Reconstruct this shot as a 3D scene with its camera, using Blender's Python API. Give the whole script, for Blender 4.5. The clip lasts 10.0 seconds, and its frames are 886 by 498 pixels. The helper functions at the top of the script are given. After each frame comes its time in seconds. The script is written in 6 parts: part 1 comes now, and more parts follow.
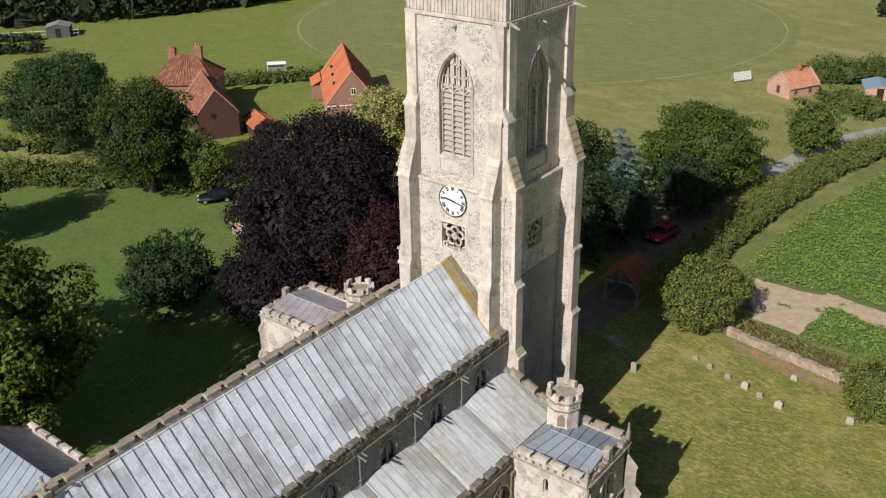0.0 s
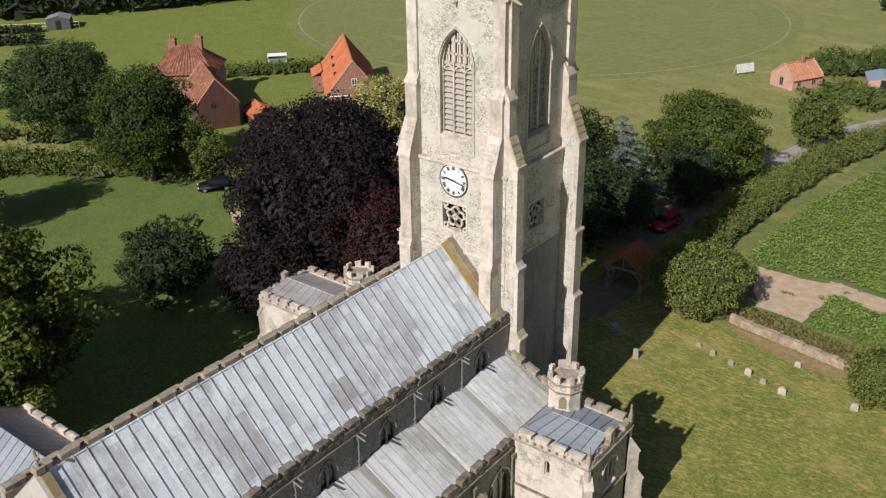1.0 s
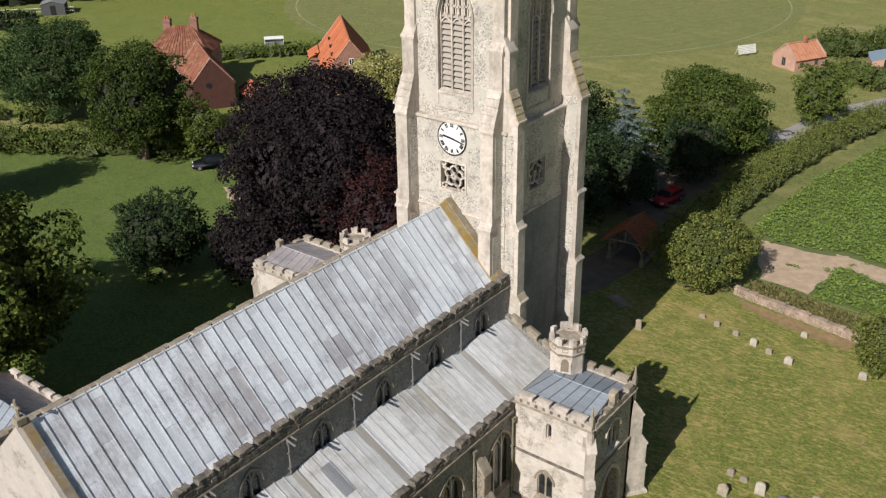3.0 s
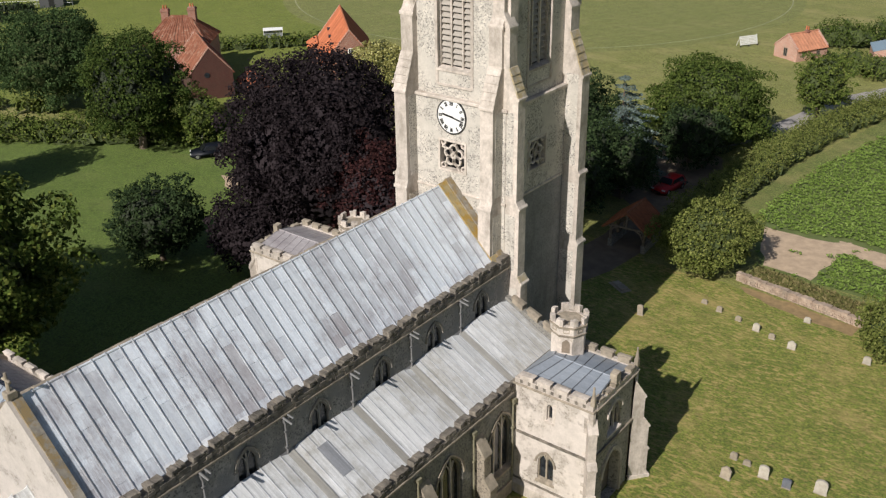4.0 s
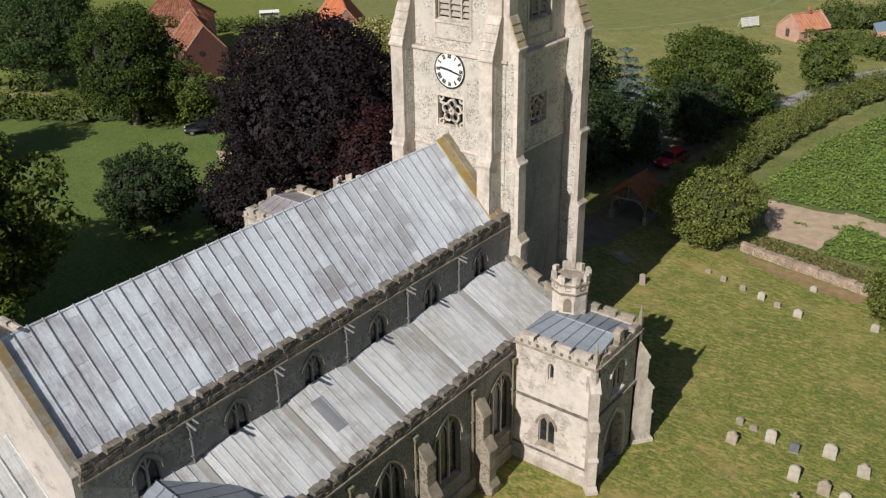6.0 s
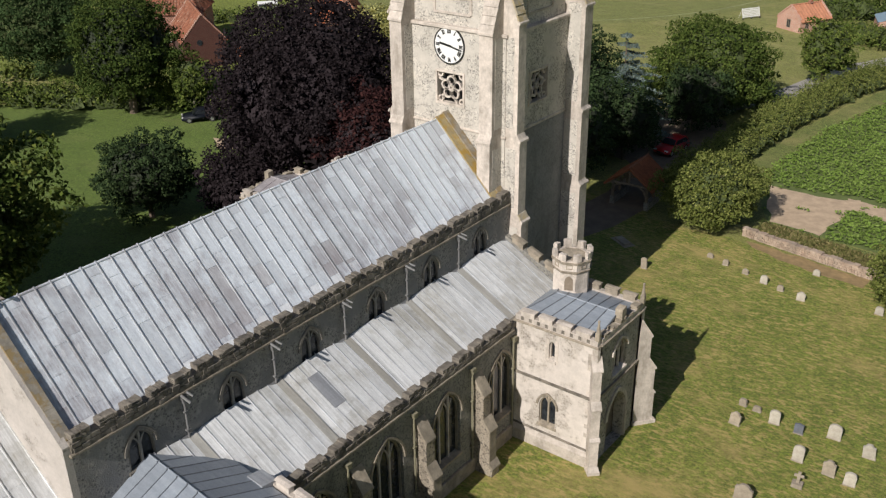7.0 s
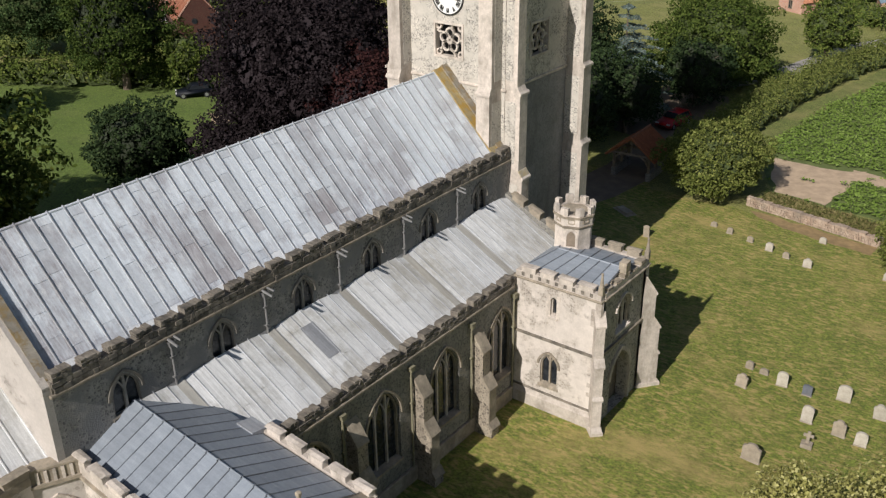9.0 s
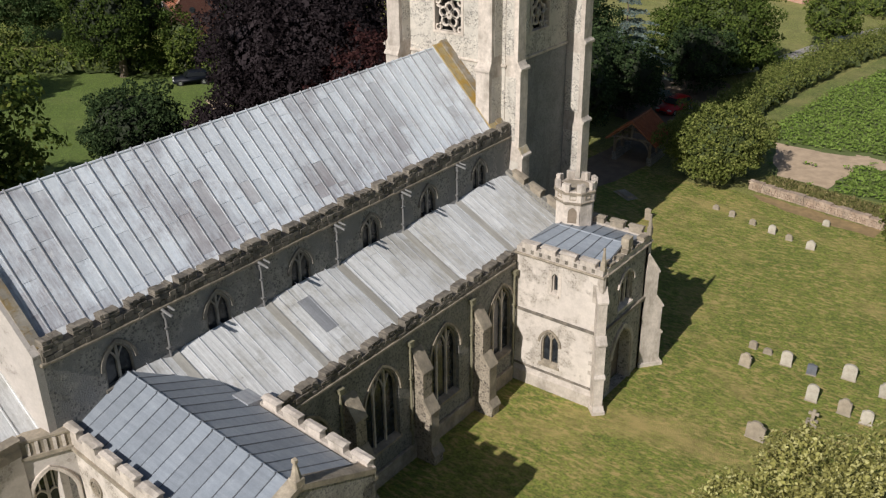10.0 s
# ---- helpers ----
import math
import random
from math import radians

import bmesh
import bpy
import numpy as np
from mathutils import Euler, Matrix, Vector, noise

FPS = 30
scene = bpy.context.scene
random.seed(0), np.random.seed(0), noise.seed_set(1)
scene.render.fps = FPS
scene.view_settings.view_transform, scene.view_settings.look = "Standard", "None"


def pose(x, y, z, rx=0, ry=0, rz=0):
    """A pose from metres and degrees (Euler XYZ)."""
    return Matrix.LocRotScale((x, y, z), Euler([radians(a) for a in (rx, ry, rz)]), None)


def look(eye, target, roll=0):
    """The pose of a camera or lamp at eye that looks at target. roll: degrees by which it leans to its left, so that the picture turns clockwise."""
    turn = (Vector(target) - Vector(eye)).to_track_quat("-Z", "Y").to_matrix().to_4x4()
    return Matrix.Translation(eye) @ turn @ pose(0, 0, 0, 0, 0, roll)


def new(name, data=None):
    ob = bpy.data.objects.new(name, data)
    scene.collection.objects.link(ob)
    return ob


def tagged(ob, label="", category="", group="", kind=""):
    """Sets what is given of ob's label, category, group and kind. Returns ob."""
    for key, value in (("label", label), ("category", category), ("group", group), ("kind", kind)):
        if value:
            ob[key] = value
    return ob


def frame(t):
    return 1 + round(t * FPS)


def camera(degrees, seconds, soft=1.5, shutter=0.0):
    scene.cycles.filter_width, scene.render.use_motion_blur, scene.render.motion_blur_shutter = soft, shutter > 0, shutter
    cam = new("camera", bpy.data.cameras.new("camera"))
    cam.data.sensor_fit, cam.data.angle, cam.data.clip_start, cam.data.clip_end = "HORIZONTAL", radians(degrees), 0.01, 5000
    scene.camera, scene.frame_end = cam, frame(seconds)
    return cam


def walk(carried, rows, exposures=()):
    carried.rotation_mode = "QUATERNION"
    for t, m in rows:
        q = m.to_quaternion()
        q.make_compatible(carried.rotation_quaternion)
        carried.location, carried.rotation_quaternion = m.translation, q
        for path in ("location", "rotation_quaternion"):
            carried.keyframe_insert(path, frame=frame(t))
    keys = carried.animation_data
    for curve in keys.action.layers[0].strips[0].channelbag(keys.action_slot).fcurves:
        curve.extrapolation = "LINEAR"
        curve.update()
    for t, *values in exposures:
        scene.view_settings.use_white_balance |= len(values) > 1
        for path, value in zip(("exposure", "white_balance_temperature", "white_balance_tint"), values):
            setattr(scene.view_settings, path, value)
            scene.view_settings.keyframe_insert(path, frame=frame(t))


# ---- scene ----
cam = camera(50.0, 10.0, soft=1.3)
PATH = [
    (0, (29.395, -44.434, 43.928), (28.288, -43.012, 43.058), -0.9),
    (0.5, (29.39, -44.384, 43.219), (28.283, -42.963, 42.35), -0.9),
    (1, (29.343, -44.326, 42.526), (28.235, -42.907, 41.656), -0.8),
    (1.5, (29.288, -44.25, 41.866), (28.181, -42.831, 40.994), -0.8),
    (2, (29.223, -44.157, 41.158), (28.116, -42.738, 40.286), -0.9),
    (2.5, (29.143, -44.047, 40.396), (28.037, -42.628, 39.524), -0.9),
    (4, (28.974, -43.785, 38.293), (27.868, -42.366, 37.418), -0.9),
    (4.5, (28.913, -43.685, 37.579), (27.807, -42.266, 36.703), -0.8),
    (5, (28.859, -43.631, 36.825), (27.754, -42.212, 35.95), -0.9),
    (5.5, (28.794, -43.529, 36.107), (27.69, -42.11, 35.231), -0.9),
    (7, (28.576, -43.342, 33.889), (27.475, -41.921, 33.012), -0.8),
    (7.5, (28.519, -43.279, 33.171), (27.419, -41.857, 32.295), -0.8),
    (8, (28.419, -43.215, 32.437), (27.321, -41.792, 31.56), -0.7),
    (8.5, (28.366, -43.134, 31.709), (27.268, -41.71, 30.832), -0.7),
    (9, (28.307, -43.074, 30.986), (27.21, -41.651, 30.109), -0.7),
    (9.5, (28.231, -43.015, 30.248), (27.136, -41.59, 29.369), -0.7),
    (10, (28.182, -42.982, 29.587), (27.087, -41.558, 28.708), -0.7),
]
walk(cam, [(t, look(eye, target, roll)) for t, eye, target, roll in PATH], [(0, 0.24), (4.0, 0.22), (5.5, 0.15), (7.5, 0.14), (10, 0.13)])

SUN_STRENGTH, SKY_STRENGTH = 4.7, 0.050

# ---- light ----
SUN_DIR = Vector((0.058, -1.0, 0.725)).normalized()
world = bpy.data.worlds.new("sky_world")
scene.world = world
world.use_nodes = True
wn = world.node_tree.nodes
sky = wn.new("ShaderNodeTexSky")
sky.sky_type = "NISHITA"
sky.sun_disc = False
sky.sun_elevation = math.asin(SUN_DIR.z)
sky.sun_rotation = math.atan2(SUN_DIR.x, SUN_DIR.y)
wn["Background"].inputs["Strength"].default_value = SKY_STRENGTH
world.node_tree.links.new(sky.outputs["Color"], wn["Background"].inputs["Color"])
sun = new("sun", bpy.data.lights.new("sun", "SUN"))
sun.data.energy = SUN_STRENGTH
sun.data.angle = radians(0.5)
sun.data.color = (1.0, 0.943, 0.883)
sun.matrix_world = look(SUN_DIR * 200, (0, 0, 0))


# ---- materials ----
class Mat:
    """A small node-tree writer."""

    def __init__(self, name, rough=0.85, metal=0.0):
        self.m = bpy.data.materials.new(name)
        self.m.use_nodes = True
        self.t = self.m.node_tree
        self.b = self.t.nodes["Principled BSDF"]
        self.b.inputs["Roughness"].default_value = rough
        self.b.inputs["Metallic"].default_value = metal
        self.co = self.n("ShaderNodeTexCoord").outputs["Object"]

    def n(self, kind, **kw):
        node = self.t.nodes.new(kind)
        for k, v in kw.items():
            node.inputs[k].default_value = v
        return node

    def l(self, a, b):
        self.t.links.new(a, b)

    def noise(self, scale, detail=4.0, rough=0.55, co=None):
        k = self.n("ShaderNodeTexNoise", Scale=scale, Detail=detail, Roughness=rough)
        self.l(co or self.co, k.inputs["Vector"])
        return k.outputs["Fac"]

    def voronoi(self, scale, co=None, out="Color"):
        k = self.n("ShaderNodeTexVoronoi", Scale=scale)
        self.l(co or self.co, k.inputs["Vector"])
        return k.outputs[out]

    def stretched(self, x, y, z, turn=0.0):
        k = self.n("ShaderNodeMapping", Scale=(x, y, z), Rotation=(0, 0, turn))
        self.l(self.co, k.inputs["Vector"])
        return k.outputs["Vector"]

    def ramp(self, fac, stops):
        k = self.n("ShaderNodeValToRGB")
        e = k.color_ramp.elements
        while len(e) < len(stops):
            e.new(0.5)
        for el, (p, c) in zip(e, stops):
            el.position, el.color = p, (*c, 1) if len(c) == 3 else c
        self.l(fac, k.inputs["Fac"])
        return k.outputs["Color"]

    def mix(self, a, b, fac, blend="MIX"):
        k = self.t.nodes.new("ShaderNodeMix")
        k.data_type, k.blend_type = "RGBA", blend
        for sock, v in ((k.inputs[0], fac), (k.inputs[6], a), (k.inputs[7], b)):
            if isinstance(v, (int, float)):
                sock.default_value = v
            elif isinstance(v, tuple):
                sock.default_value = (*v, 1)
            else:
                self.l(v, sock)
        return k.outputs[2]

    def rand(self):
        return self.n("ShaderNodeObjectInfo").outputs["Random"]

    def island(self):
        return self.n("ShaderNodeNewGeometry").outputs["Random Per Island"]

    def vary(self, col, fac, lo, hi):
        g = self.ramp(fac, [(0, (lo,) * 3), (1, (hi,) * 3)])
        return self.mix(col, g, 1.0, "MULTIPLY")

    def done(self, col, bump=None, depth=0.02, strength=0.6):
        self.l(col, self.b.inputs["Base Color"])
        if bump is not None:
            k = self.n("ShaderNodeBump", Strength=strength, Distance=depth)
            self.l(bump, k.inputs["Height"])
            self.l(k.outputs["Normal"], self.b.inputs["Normal"])
        return self.m


def flint_mat(name, dark, mid, pale, plaster=None, scale=7.0, relief=0.8, patch_at=0.47, joints=(0.03, 0.16)):
    m = Mat(name, 0.9)
    cells = m.voronoi(scale)
    g = m.n("ShaderNodeSeparateColor")
    m.l(cells, g.inputs[0])
    stones = m.ramp(g.outputs[0], [(0.0, dark), (0.45, mid), (1.0, pale)])
    edge = m.n("ShaderNodeTexVoronoi", Scale=scale)
    edge.feature = "DISTANCE_TO_EDGE"
    m.l(m.co, edge.inputs["Vector"])
    joint = m.ramp(edge.outputs["Distance"], [(joints[0], (1, 1, 1)), (joints[1], (0, 0, 0))])
    col = m.mix(stones, tuple(0.95 * c for c in pale), joint)
    blotch = m.noise(0.55, 6, 0.65)
    col = m.vary(col, m.ramp(blotch, [(0.3, (0, 0, 0)), (0.7, (1, 1, 1))]), 0.72, 1.12)
    stain = m.ramp(m.noise(1.0, 5, 0.6, m.stretched(1.4, 1.4, 0.25)), [(0.52, (0, 0, 0)), (0.72, (1, 1, 1))])
    col = m.mix(col, tuple(0.5 * c for c in mid), m.ramp(stain, [(0, (0, 0, 0)), (1, (0.55,) * 3)]))
    col = m.vary(col, m.noise(5, 8, 0.85), 0.58, 1.36)
    if plaster:
        patch = m.ramp(m.noise(0.8, 7, 0.6), [(patch_at, (1, 1, 1)), (patch_at + 0.09, (0, 0, 0))])
        col = m.mix(col, m.vary(m.ramp(m.noise(1.2, 8, 0.75), [(0.3, tuple(0.82 * c for c in plaster)), (0.7, tuple(1.08 * c for c in plaster))]), m.noise(8, 7, 0.8), 0.78, 1.16), patch)
    return m.done(col, m.mix(m.noise(18, 3), joint, 0.6), 0.03, relief)


def stone_mat(name, a, b, blocks=(0.9, 0.34), lichen=None, dark=(0.16, 0.14, 0.11)):
    m = Mat(name, 0.88)
    base = m.ramp(m.noise(2.2, 8, 0.65), [(0.3, a), (0.7, b)])
    base = m.vary(base, m.noise(7, 8, 0.8), 0.52, 1.42)
    base = m.vary(base, m.rand(), 0.85, 1.1)
    grime = m.ramp(m.noise(0.9, 7, 0.7, m.stretched(1, 1, 0.4)), [(0.47, (0, 0, 0)), (0.66, (1, 1, 1))])
    base = m.mix(base, dark, m.ramp(grime, [(0, (0, 0, 0)), (1, (0.6,) * 3)]))
    if lichen:
        spots = m.ramp(m.noise(1.7, 8, 0.7), [(0.44, (0, 0, 0)), (0.56, (1, 1, 1))])
        base = m.mix(base, lichen, spots)
    return m.done(base, m.noise(22, 6, 0.7), 0.02, 0.7)


def lead_mat(name, a, b, stain, amount=0.5, rough=0.42, scuff=0.35, streak=0.1, patchy=1.0):
    m = Mat(name, rough, 0.0)
    sp = m.stretched(0.35, 3.0, 0.35)
    base = m.ramp(m.noise(1.3, 8, 0.65, sp), [(0.28, a), (0.72, b)])
    base = m.mix(base, stain, m.ramp(m.rand(), [(0.0, (0.24 * patchy,) * 3), (0.22, (0.08 * patchy,) * 3), (0.4, (0, 0, 0))]))
    base = m.vary(base, m.rand(), 1 - 0.1 * patchy, 1 + 0.09 * patchy)
    base = m.vary(base, m.noise(7, 8, 0.85), 0.64, 1.32)
    lines = m.noise(1.0, 6, 0.75, m.stretched(0.22, 9.0, 0.22))
    base = m.vary(base, m.ramp(lines, [(0.32, (0, 0, 0)), (0.68, (1, 1, 1))]), 1 - streak, 1 + 0.6 * streak)
    blot = m.ramp(m.noise(0.30, 8, 0.72), [(0.47, (0, 0, 0)), (0.60, (1, 1, 1))])
    fine = m.ramp(m.noise(3.0, 8, 0.8, sp), [(0.38, (0, 0, 0)), (0.62, (1, 1, 1))])
    base = m.mix(base, stain, m.mix((0, 0, 0), (amount,) * 3, m.mix(blot, fine, 0.75, "MULTIPLY")))
    chalky = m.ramp(m.noise(1.1, 9, 0.8, m.stretched(1, 1.6, 1)), [(0.56, (0, 0, 0)), (0.68, (scuff,) * 3)])
    base = m.mix(base, tuple(min(0.8, 1.35 * c) for c in b), chalky)
    rough_n = m.ramp(m.noise(2.0, 6), [(0.3, (rough - 0.05,) * 3), (0.7, (rough + 0.25,) * 3)])
    m.l(rough_n, m.b.inputs["Roughness"])
    return m.done(base, m.noise(2.4, 7, 0.7), 0.05, 0.5)


def plain_mat(name, c, rough=0.7, vary=0.2, scale=6.0, metal=0.0):
    m = Mat(name, rough, metal)
    base = m.ramp(m.noise(scale, 6, 0.6), [(0.25, tuple(v * (1 - vary) for v in c)), (0.75, tuple(v * (1 + vary) for v in c))])
    return m.done(base, m.noise(scale * 4, 4), 0.01, 0.4)


def grass_mat(name, a, b, dry, dry_at=0.6, mow=None, streaks=0.35):
    m = Mat(name, 0.95)
    base = m.ramp(m.noise(0.22, 8, 0.7), [(0.3, a), (0.72, b)])
    base = m.vary(base, m.noise(1.9, 7, 0.8), 0.72, 1.28)
    for scale, lo, hi in ((2.6, 0.74, 1.24), (6.0, 0.5, 1.45)):
        tuft = m.ramp(m.noise(scale, 5, 0.75), [(0.36, (0, 0, 0)), (0.64, (1, 1, 1))])
        base = m.vary(base, tuft, lo, hi)
    patch = m.ramp(m.noise(0.09, 9, 0.72, m.stretched(1, 1.9, 1, 0.5)), [(dry_at - 0.08, (0, 0, 0)), (dry_at + 0.1, (0.85,) * 3)])
    base = m.mix(base, dry, patch)
    fleck = m.ramp(m.noise(2.6, 6, 0.72, m.stretched(0.6, 1.5, 1, -0.66)), [(0.49, (0, 0, 0)), (0.60, (streaks,) * 3)])
    where = m.ramp(m.noise(0.35, 5, 0.7), [(0.34, (0.3,) * 3), (0.56, (1, 1, 1))])
    base = m.mix(base, dry, m.mix(fleck, where, 1.0, "MULTIPLY"))
    worn = m.ramp(m.noise(0.7, 6, 0.7), [(0.36, (0.68,) * 3), (0.52, (1, 1, 1))])
    base = m.mix(base, worn, 0.6, "MULTIPLY")
    if mow:
        w = m.n("ShaderNodeTexWave", Scale=mow[0], Distortion=1.5, Detail=2.0)
        m.l(m.stretched(1, 1, 1, mow[1]), w.inputs["Vector"])
        base = m.vary(base, w.outputs["Fac"], 0.96, 1.03)
    return m.done(base, m.noise(11.0, 6, 0.85), 0.09, 0.7)


def leaf_mat(name, dark, light, tip):
    m = Mat(name, 0.9)
    m.b.inputs["Specular IOR Level"].default_value = 0.15
    base = m.ramp(m.island(), [(0.0, dark), (0.6, light), (1.0, tip)])
    base = m.vary(base, m.noise(0.35, 4), 0.7, 1.25)
    m.l(base, m.b.inputs["Base Color"])
    tr = m.n("ShaderNodeBsdfTranslucent")
    m.l(base, tr.inputs["Color"])
    mx = m.n("ShaderNodeMixShader", Fac=0.25)
    m.l(m.b.outputs[0], mx.inputs[1])
    m.l(tr.outputs[0], mx.inputs[2])
    m.l(mx.outputs[0], m.t.nodes["Material Output"].inputs["Surface"])
    return m.m


FLINT = flint_mat("flint_rubble", (0.11, 0.11, 0.108), (0.185, 0.18, 0.167), (0.31, 0.295, 0.26), scale=10.0, relief=0.5)
# Flushwork of the porch fronts, its tone lowered to carry their shade.
PORCH_FLINT = flint_mat("shaded_porch_flushwork", (0.12, 0.115, 0.11), (0.27, 0.25, 0.225), (0.42, 0.39, 0.34), scale=7.0, relief=0.3)
GREY_FLINT = flint_mat("grey_rendered_flint", (0.15, 0.155, 0.16), (0.21, 0.21, 0.215), (0.27, 0.265, 0.265), scale=9.0, relief=0.4)
CLER_FLINT = flint_mat("half_rendered_flint", (0.115, 0.113, 0.11), (0.20, 0.192, 0.182), (0.36, 0.343, 0.31), plaster=(0.225, 0.22, 0.212), scale=9.0, patch_at=0.44, relief=0.4)
FLINT_TOWER = flint_mat("tower_flint", (0.17, 0.165, 0.16), (0.44, 0.41, 0.365), (0.64, 0.595, 0.525), scale=12.0, relief=0.3, joints=(0.02, 0.1), plaster=(0.53, 0.495, 0.44), patch_at=0.42)
PLASTER = flint_mat("limewashed_flint", (0.28, 0.247, 0.215), (0.41, 0.365, 0.318), (0.55, 0.497, 0.44), plaster=(0.60, 0.543, 0.49), relief=0.2)
GABLE_RENDER = flint_mat("greyed_lime_render", (0.26, 0.235, 0.21), (0.37, 0.335, 0.30), (0.48, 0.44, 0.40), plaster=(0.47, 0.43, 0.395), relief=0.2, patch_at=0.52)
STONE = stone_mat("pale_limestone", (0.44, 0.388, 0.338), (0.63, 0.562, 0.498))
STONE_WORN = stone_mat("weathered_parapet_stone", (0.20, 0.17, 0.13), (0.42, 0.36, 0.28))
STONE_DARK = stone_mat("blackened_parapet_stone", (0.075, 0.067, 0.057), (0.285, 0.25, 0.205), dark=(0.045, 0.042, 0.038))
GOLD_LICHEN = stone_mat("golden_lichen_coping", (0.30, 0.24, 0.13), (0.42, 0.34, 0.18), lichen=(0.37, 0.235, 0.05))
LICHEN = stone_mat("lichen_coping", (0.20, 0.18, 0.15), (0.34, 0.31, 0.26), lichen=(0.24, 0.175, 0.085))
DULL_LICHEN = stone_mat("lichen_dusted_stone", (0.36, 0.31, 0.23), (0.52, 0.46, 0.35), lichen=(0.38, 0.30, 0.16))
LEAD = lead_mat("grey_lead", (0.58, 0.635, 0.70), (0.74, 0.785, 0.835), (0.27, 0.245, 0.262), 0.85, scuff=0.55, streak=0.14)
LEAD_AISLE = lead_mat("pale_weathered_lead", (0.48, 0.49, 0.495), (0.74, 0.75, 0.755), (0.27, 0.25, 0.20), 0.85, streak=0.24, patchy=0.3)
LEAD_BLUE = lead_mat("new_blue_grey_lead", (0.215, 0.245, 0.285), (0.285, 0.318, 0.362), (0.18, 0.205, 0.245), 0.3)
LEAD_PURPLE = lead_mat("dull_purple_lead", (0.20, 0.18, 0.19), (0.33, 0.31, 0.32), (0.42, 0.40, 0.41), 0.7)
LEAD_PALE = lead_mat("scuffed_pale_lead", (0.70, 0.735, 0.775), (0.79, 0.815, 0.84), (0.45, 0.44, 0.45), 0.4, streak=0.06)
LEAD_STAINED = lead_mat("purple_stained_lead", (0.44, 0.445, 0.475), (0.62, 0.63, 0.66), (0.27, 0.24, 0.255), 0.9, streak=0.2)
# Rolls darker than their sheets: the shadow line along each put into colour.
LEAD_ROLL = lead_mat("roll_shadow_and_patch_lead", (0.22, 0.235, 0.26), (0.40, 0.42, 0.45), (0.17, 0.16, 0.165), 0.6)
LEAD_ROLL_DARK = lead_mat("dark_lead_roll", (0.085, 0.095, 0.11), (0.15, 0.165, 0.19), (0.08, 0.08, 0.085), 0.6)
LEAD_PIPE = plain_mat("lead_pipe", (0.155, 0.155, 0.155), 0.7)
GLASS = Mat("dark_leaded_glass", 0.18)
GLASS = GLASS.done(GLASS.vary(GLASS.ramp(GLASS.voronoi(6.0), [(0, (0.012, 0.014, 0.018)), (1, (0.04, 0.045, 0.05))]), GLASS.noise(3), 0.6, 1.3), GLASS.noise(7), 0.02, 0.3)
SLAT = plain_mat("grey_louvre_wood", (0.33, 0.30, 0.265), 0.85)
VOID = plain_mat("dark_interior", (0.02, 0.02, 0.02), 0.95)
WHITE = plain_mat("white_paint", (0.78, 0.78, 0.76), 0.5, 0.04)
BLACK = plain_mat("black_paint", (0.015, 0.015, 0.016), 0.45)
OAK = plain_mat("silvered_oak", (0.20, 0.16, 0.12), 0.85, 0.35, 3.0)


# ---- mesh helpers ----
def part(name, bm, mat, parent=None, label="", at=None, smooth=False):
    """One bmesh as one mesh object under a thing or a part."""
    me = bpy.data.meshes.new(name)
    bmesh.ops.recalc_face_normals(bm, faces=bm.faces[:])
    bm.to_mesh(me)
    bm.free()
    return place(name, me, mat, parent, label, at, smooth)


def place(name, me, mat, parent=None, label="", at=None, smooth=False):
    if mat and not me.materials:
        me.materials.append(mat)
    if smooth:
        me.shade_smooth()
    ob = new(name, me)
    ob.parent = parent
    if at is not None:
        ob.matrix_local = at
    if label:
        ob["label"] = label
    return ob


def thing(name, label, category, group="", kind="", at=None):
    ob = new(name)
    ob.empty_display_size = 0.3
    if at is not None:
        ob.matrix_world = at
    return tagged(ob, label, category, group, kind)


def box(bm, x0, x1, y0, y1, z0, z1, bevel=0.0):
    r = bmesh.ops.create_cube(bm, size=1.0)
    vs = r["verts"]
    for v in vs:
        v.co = Vector(((x0 + x1) / 2 + v.co.x * (x1 - x0), (y0 + y1) / 2 + v.co.y * (y1 - y0), (z0 + z1) / 2 + v.co.z * (z1 - z0)))
    if bevel:
        bmesh.ops.bevel(bm, geom=list({e for v in vs for e in v.link_edges}), offset=bevel, segments=1, affect="EDGES")
    return vs


def new_box(x0, x1, y0, y1, z0, z1, bevel=0.0):
    bm = bmesh.new()
    box(bm, x0, x1, y0, y1, z0, z1, bevel)
    return bm


def prism(bm, pts, vec):
    """A polygon of 3D points pushed along vec."""
    a = [bm.verts.new(p) for p in pts]
    b = [bm.verts.new(Vector(p) + Vector(vec)) for p in pts]
    bm.faces.new(a)
    bm.faces.new(b[::-1])
    for i in range(len(a)):
        j = (i + 1) % len(a)
        bm.faces.new((a[j], a[i], b[i], b[j]))
    return a + b


def new_prism(pts, vec):
    bm = bmesh.new()
    prism(bm, pts, vec)
    return bm


def tube(bm, a, b, r0, r1=None, sides=8):
    a, b = Vector(a), Vector(b)
    r1 = r0 if r1 is None else r1
    q = (b - a).to_track_quat("Z", "Y")
    rings = []
    for p, r in ((a, r0), (b, r1)):
        rings.append([bm.verts.new(p + q @ Vector((r * math.cos(k * math.tau / sides), r * math.sin(k * math.tau / sides), 0))) for k in range(sides)])
    for k in range(sides):
        j = (k + 1) % sides
        bm.faces.new((rings[0][k], rings[0][j], rings[1][j], rings[1][k]))
    bm.faces.new(rings[0][::-1])
    bm.faces.new(rings[1])


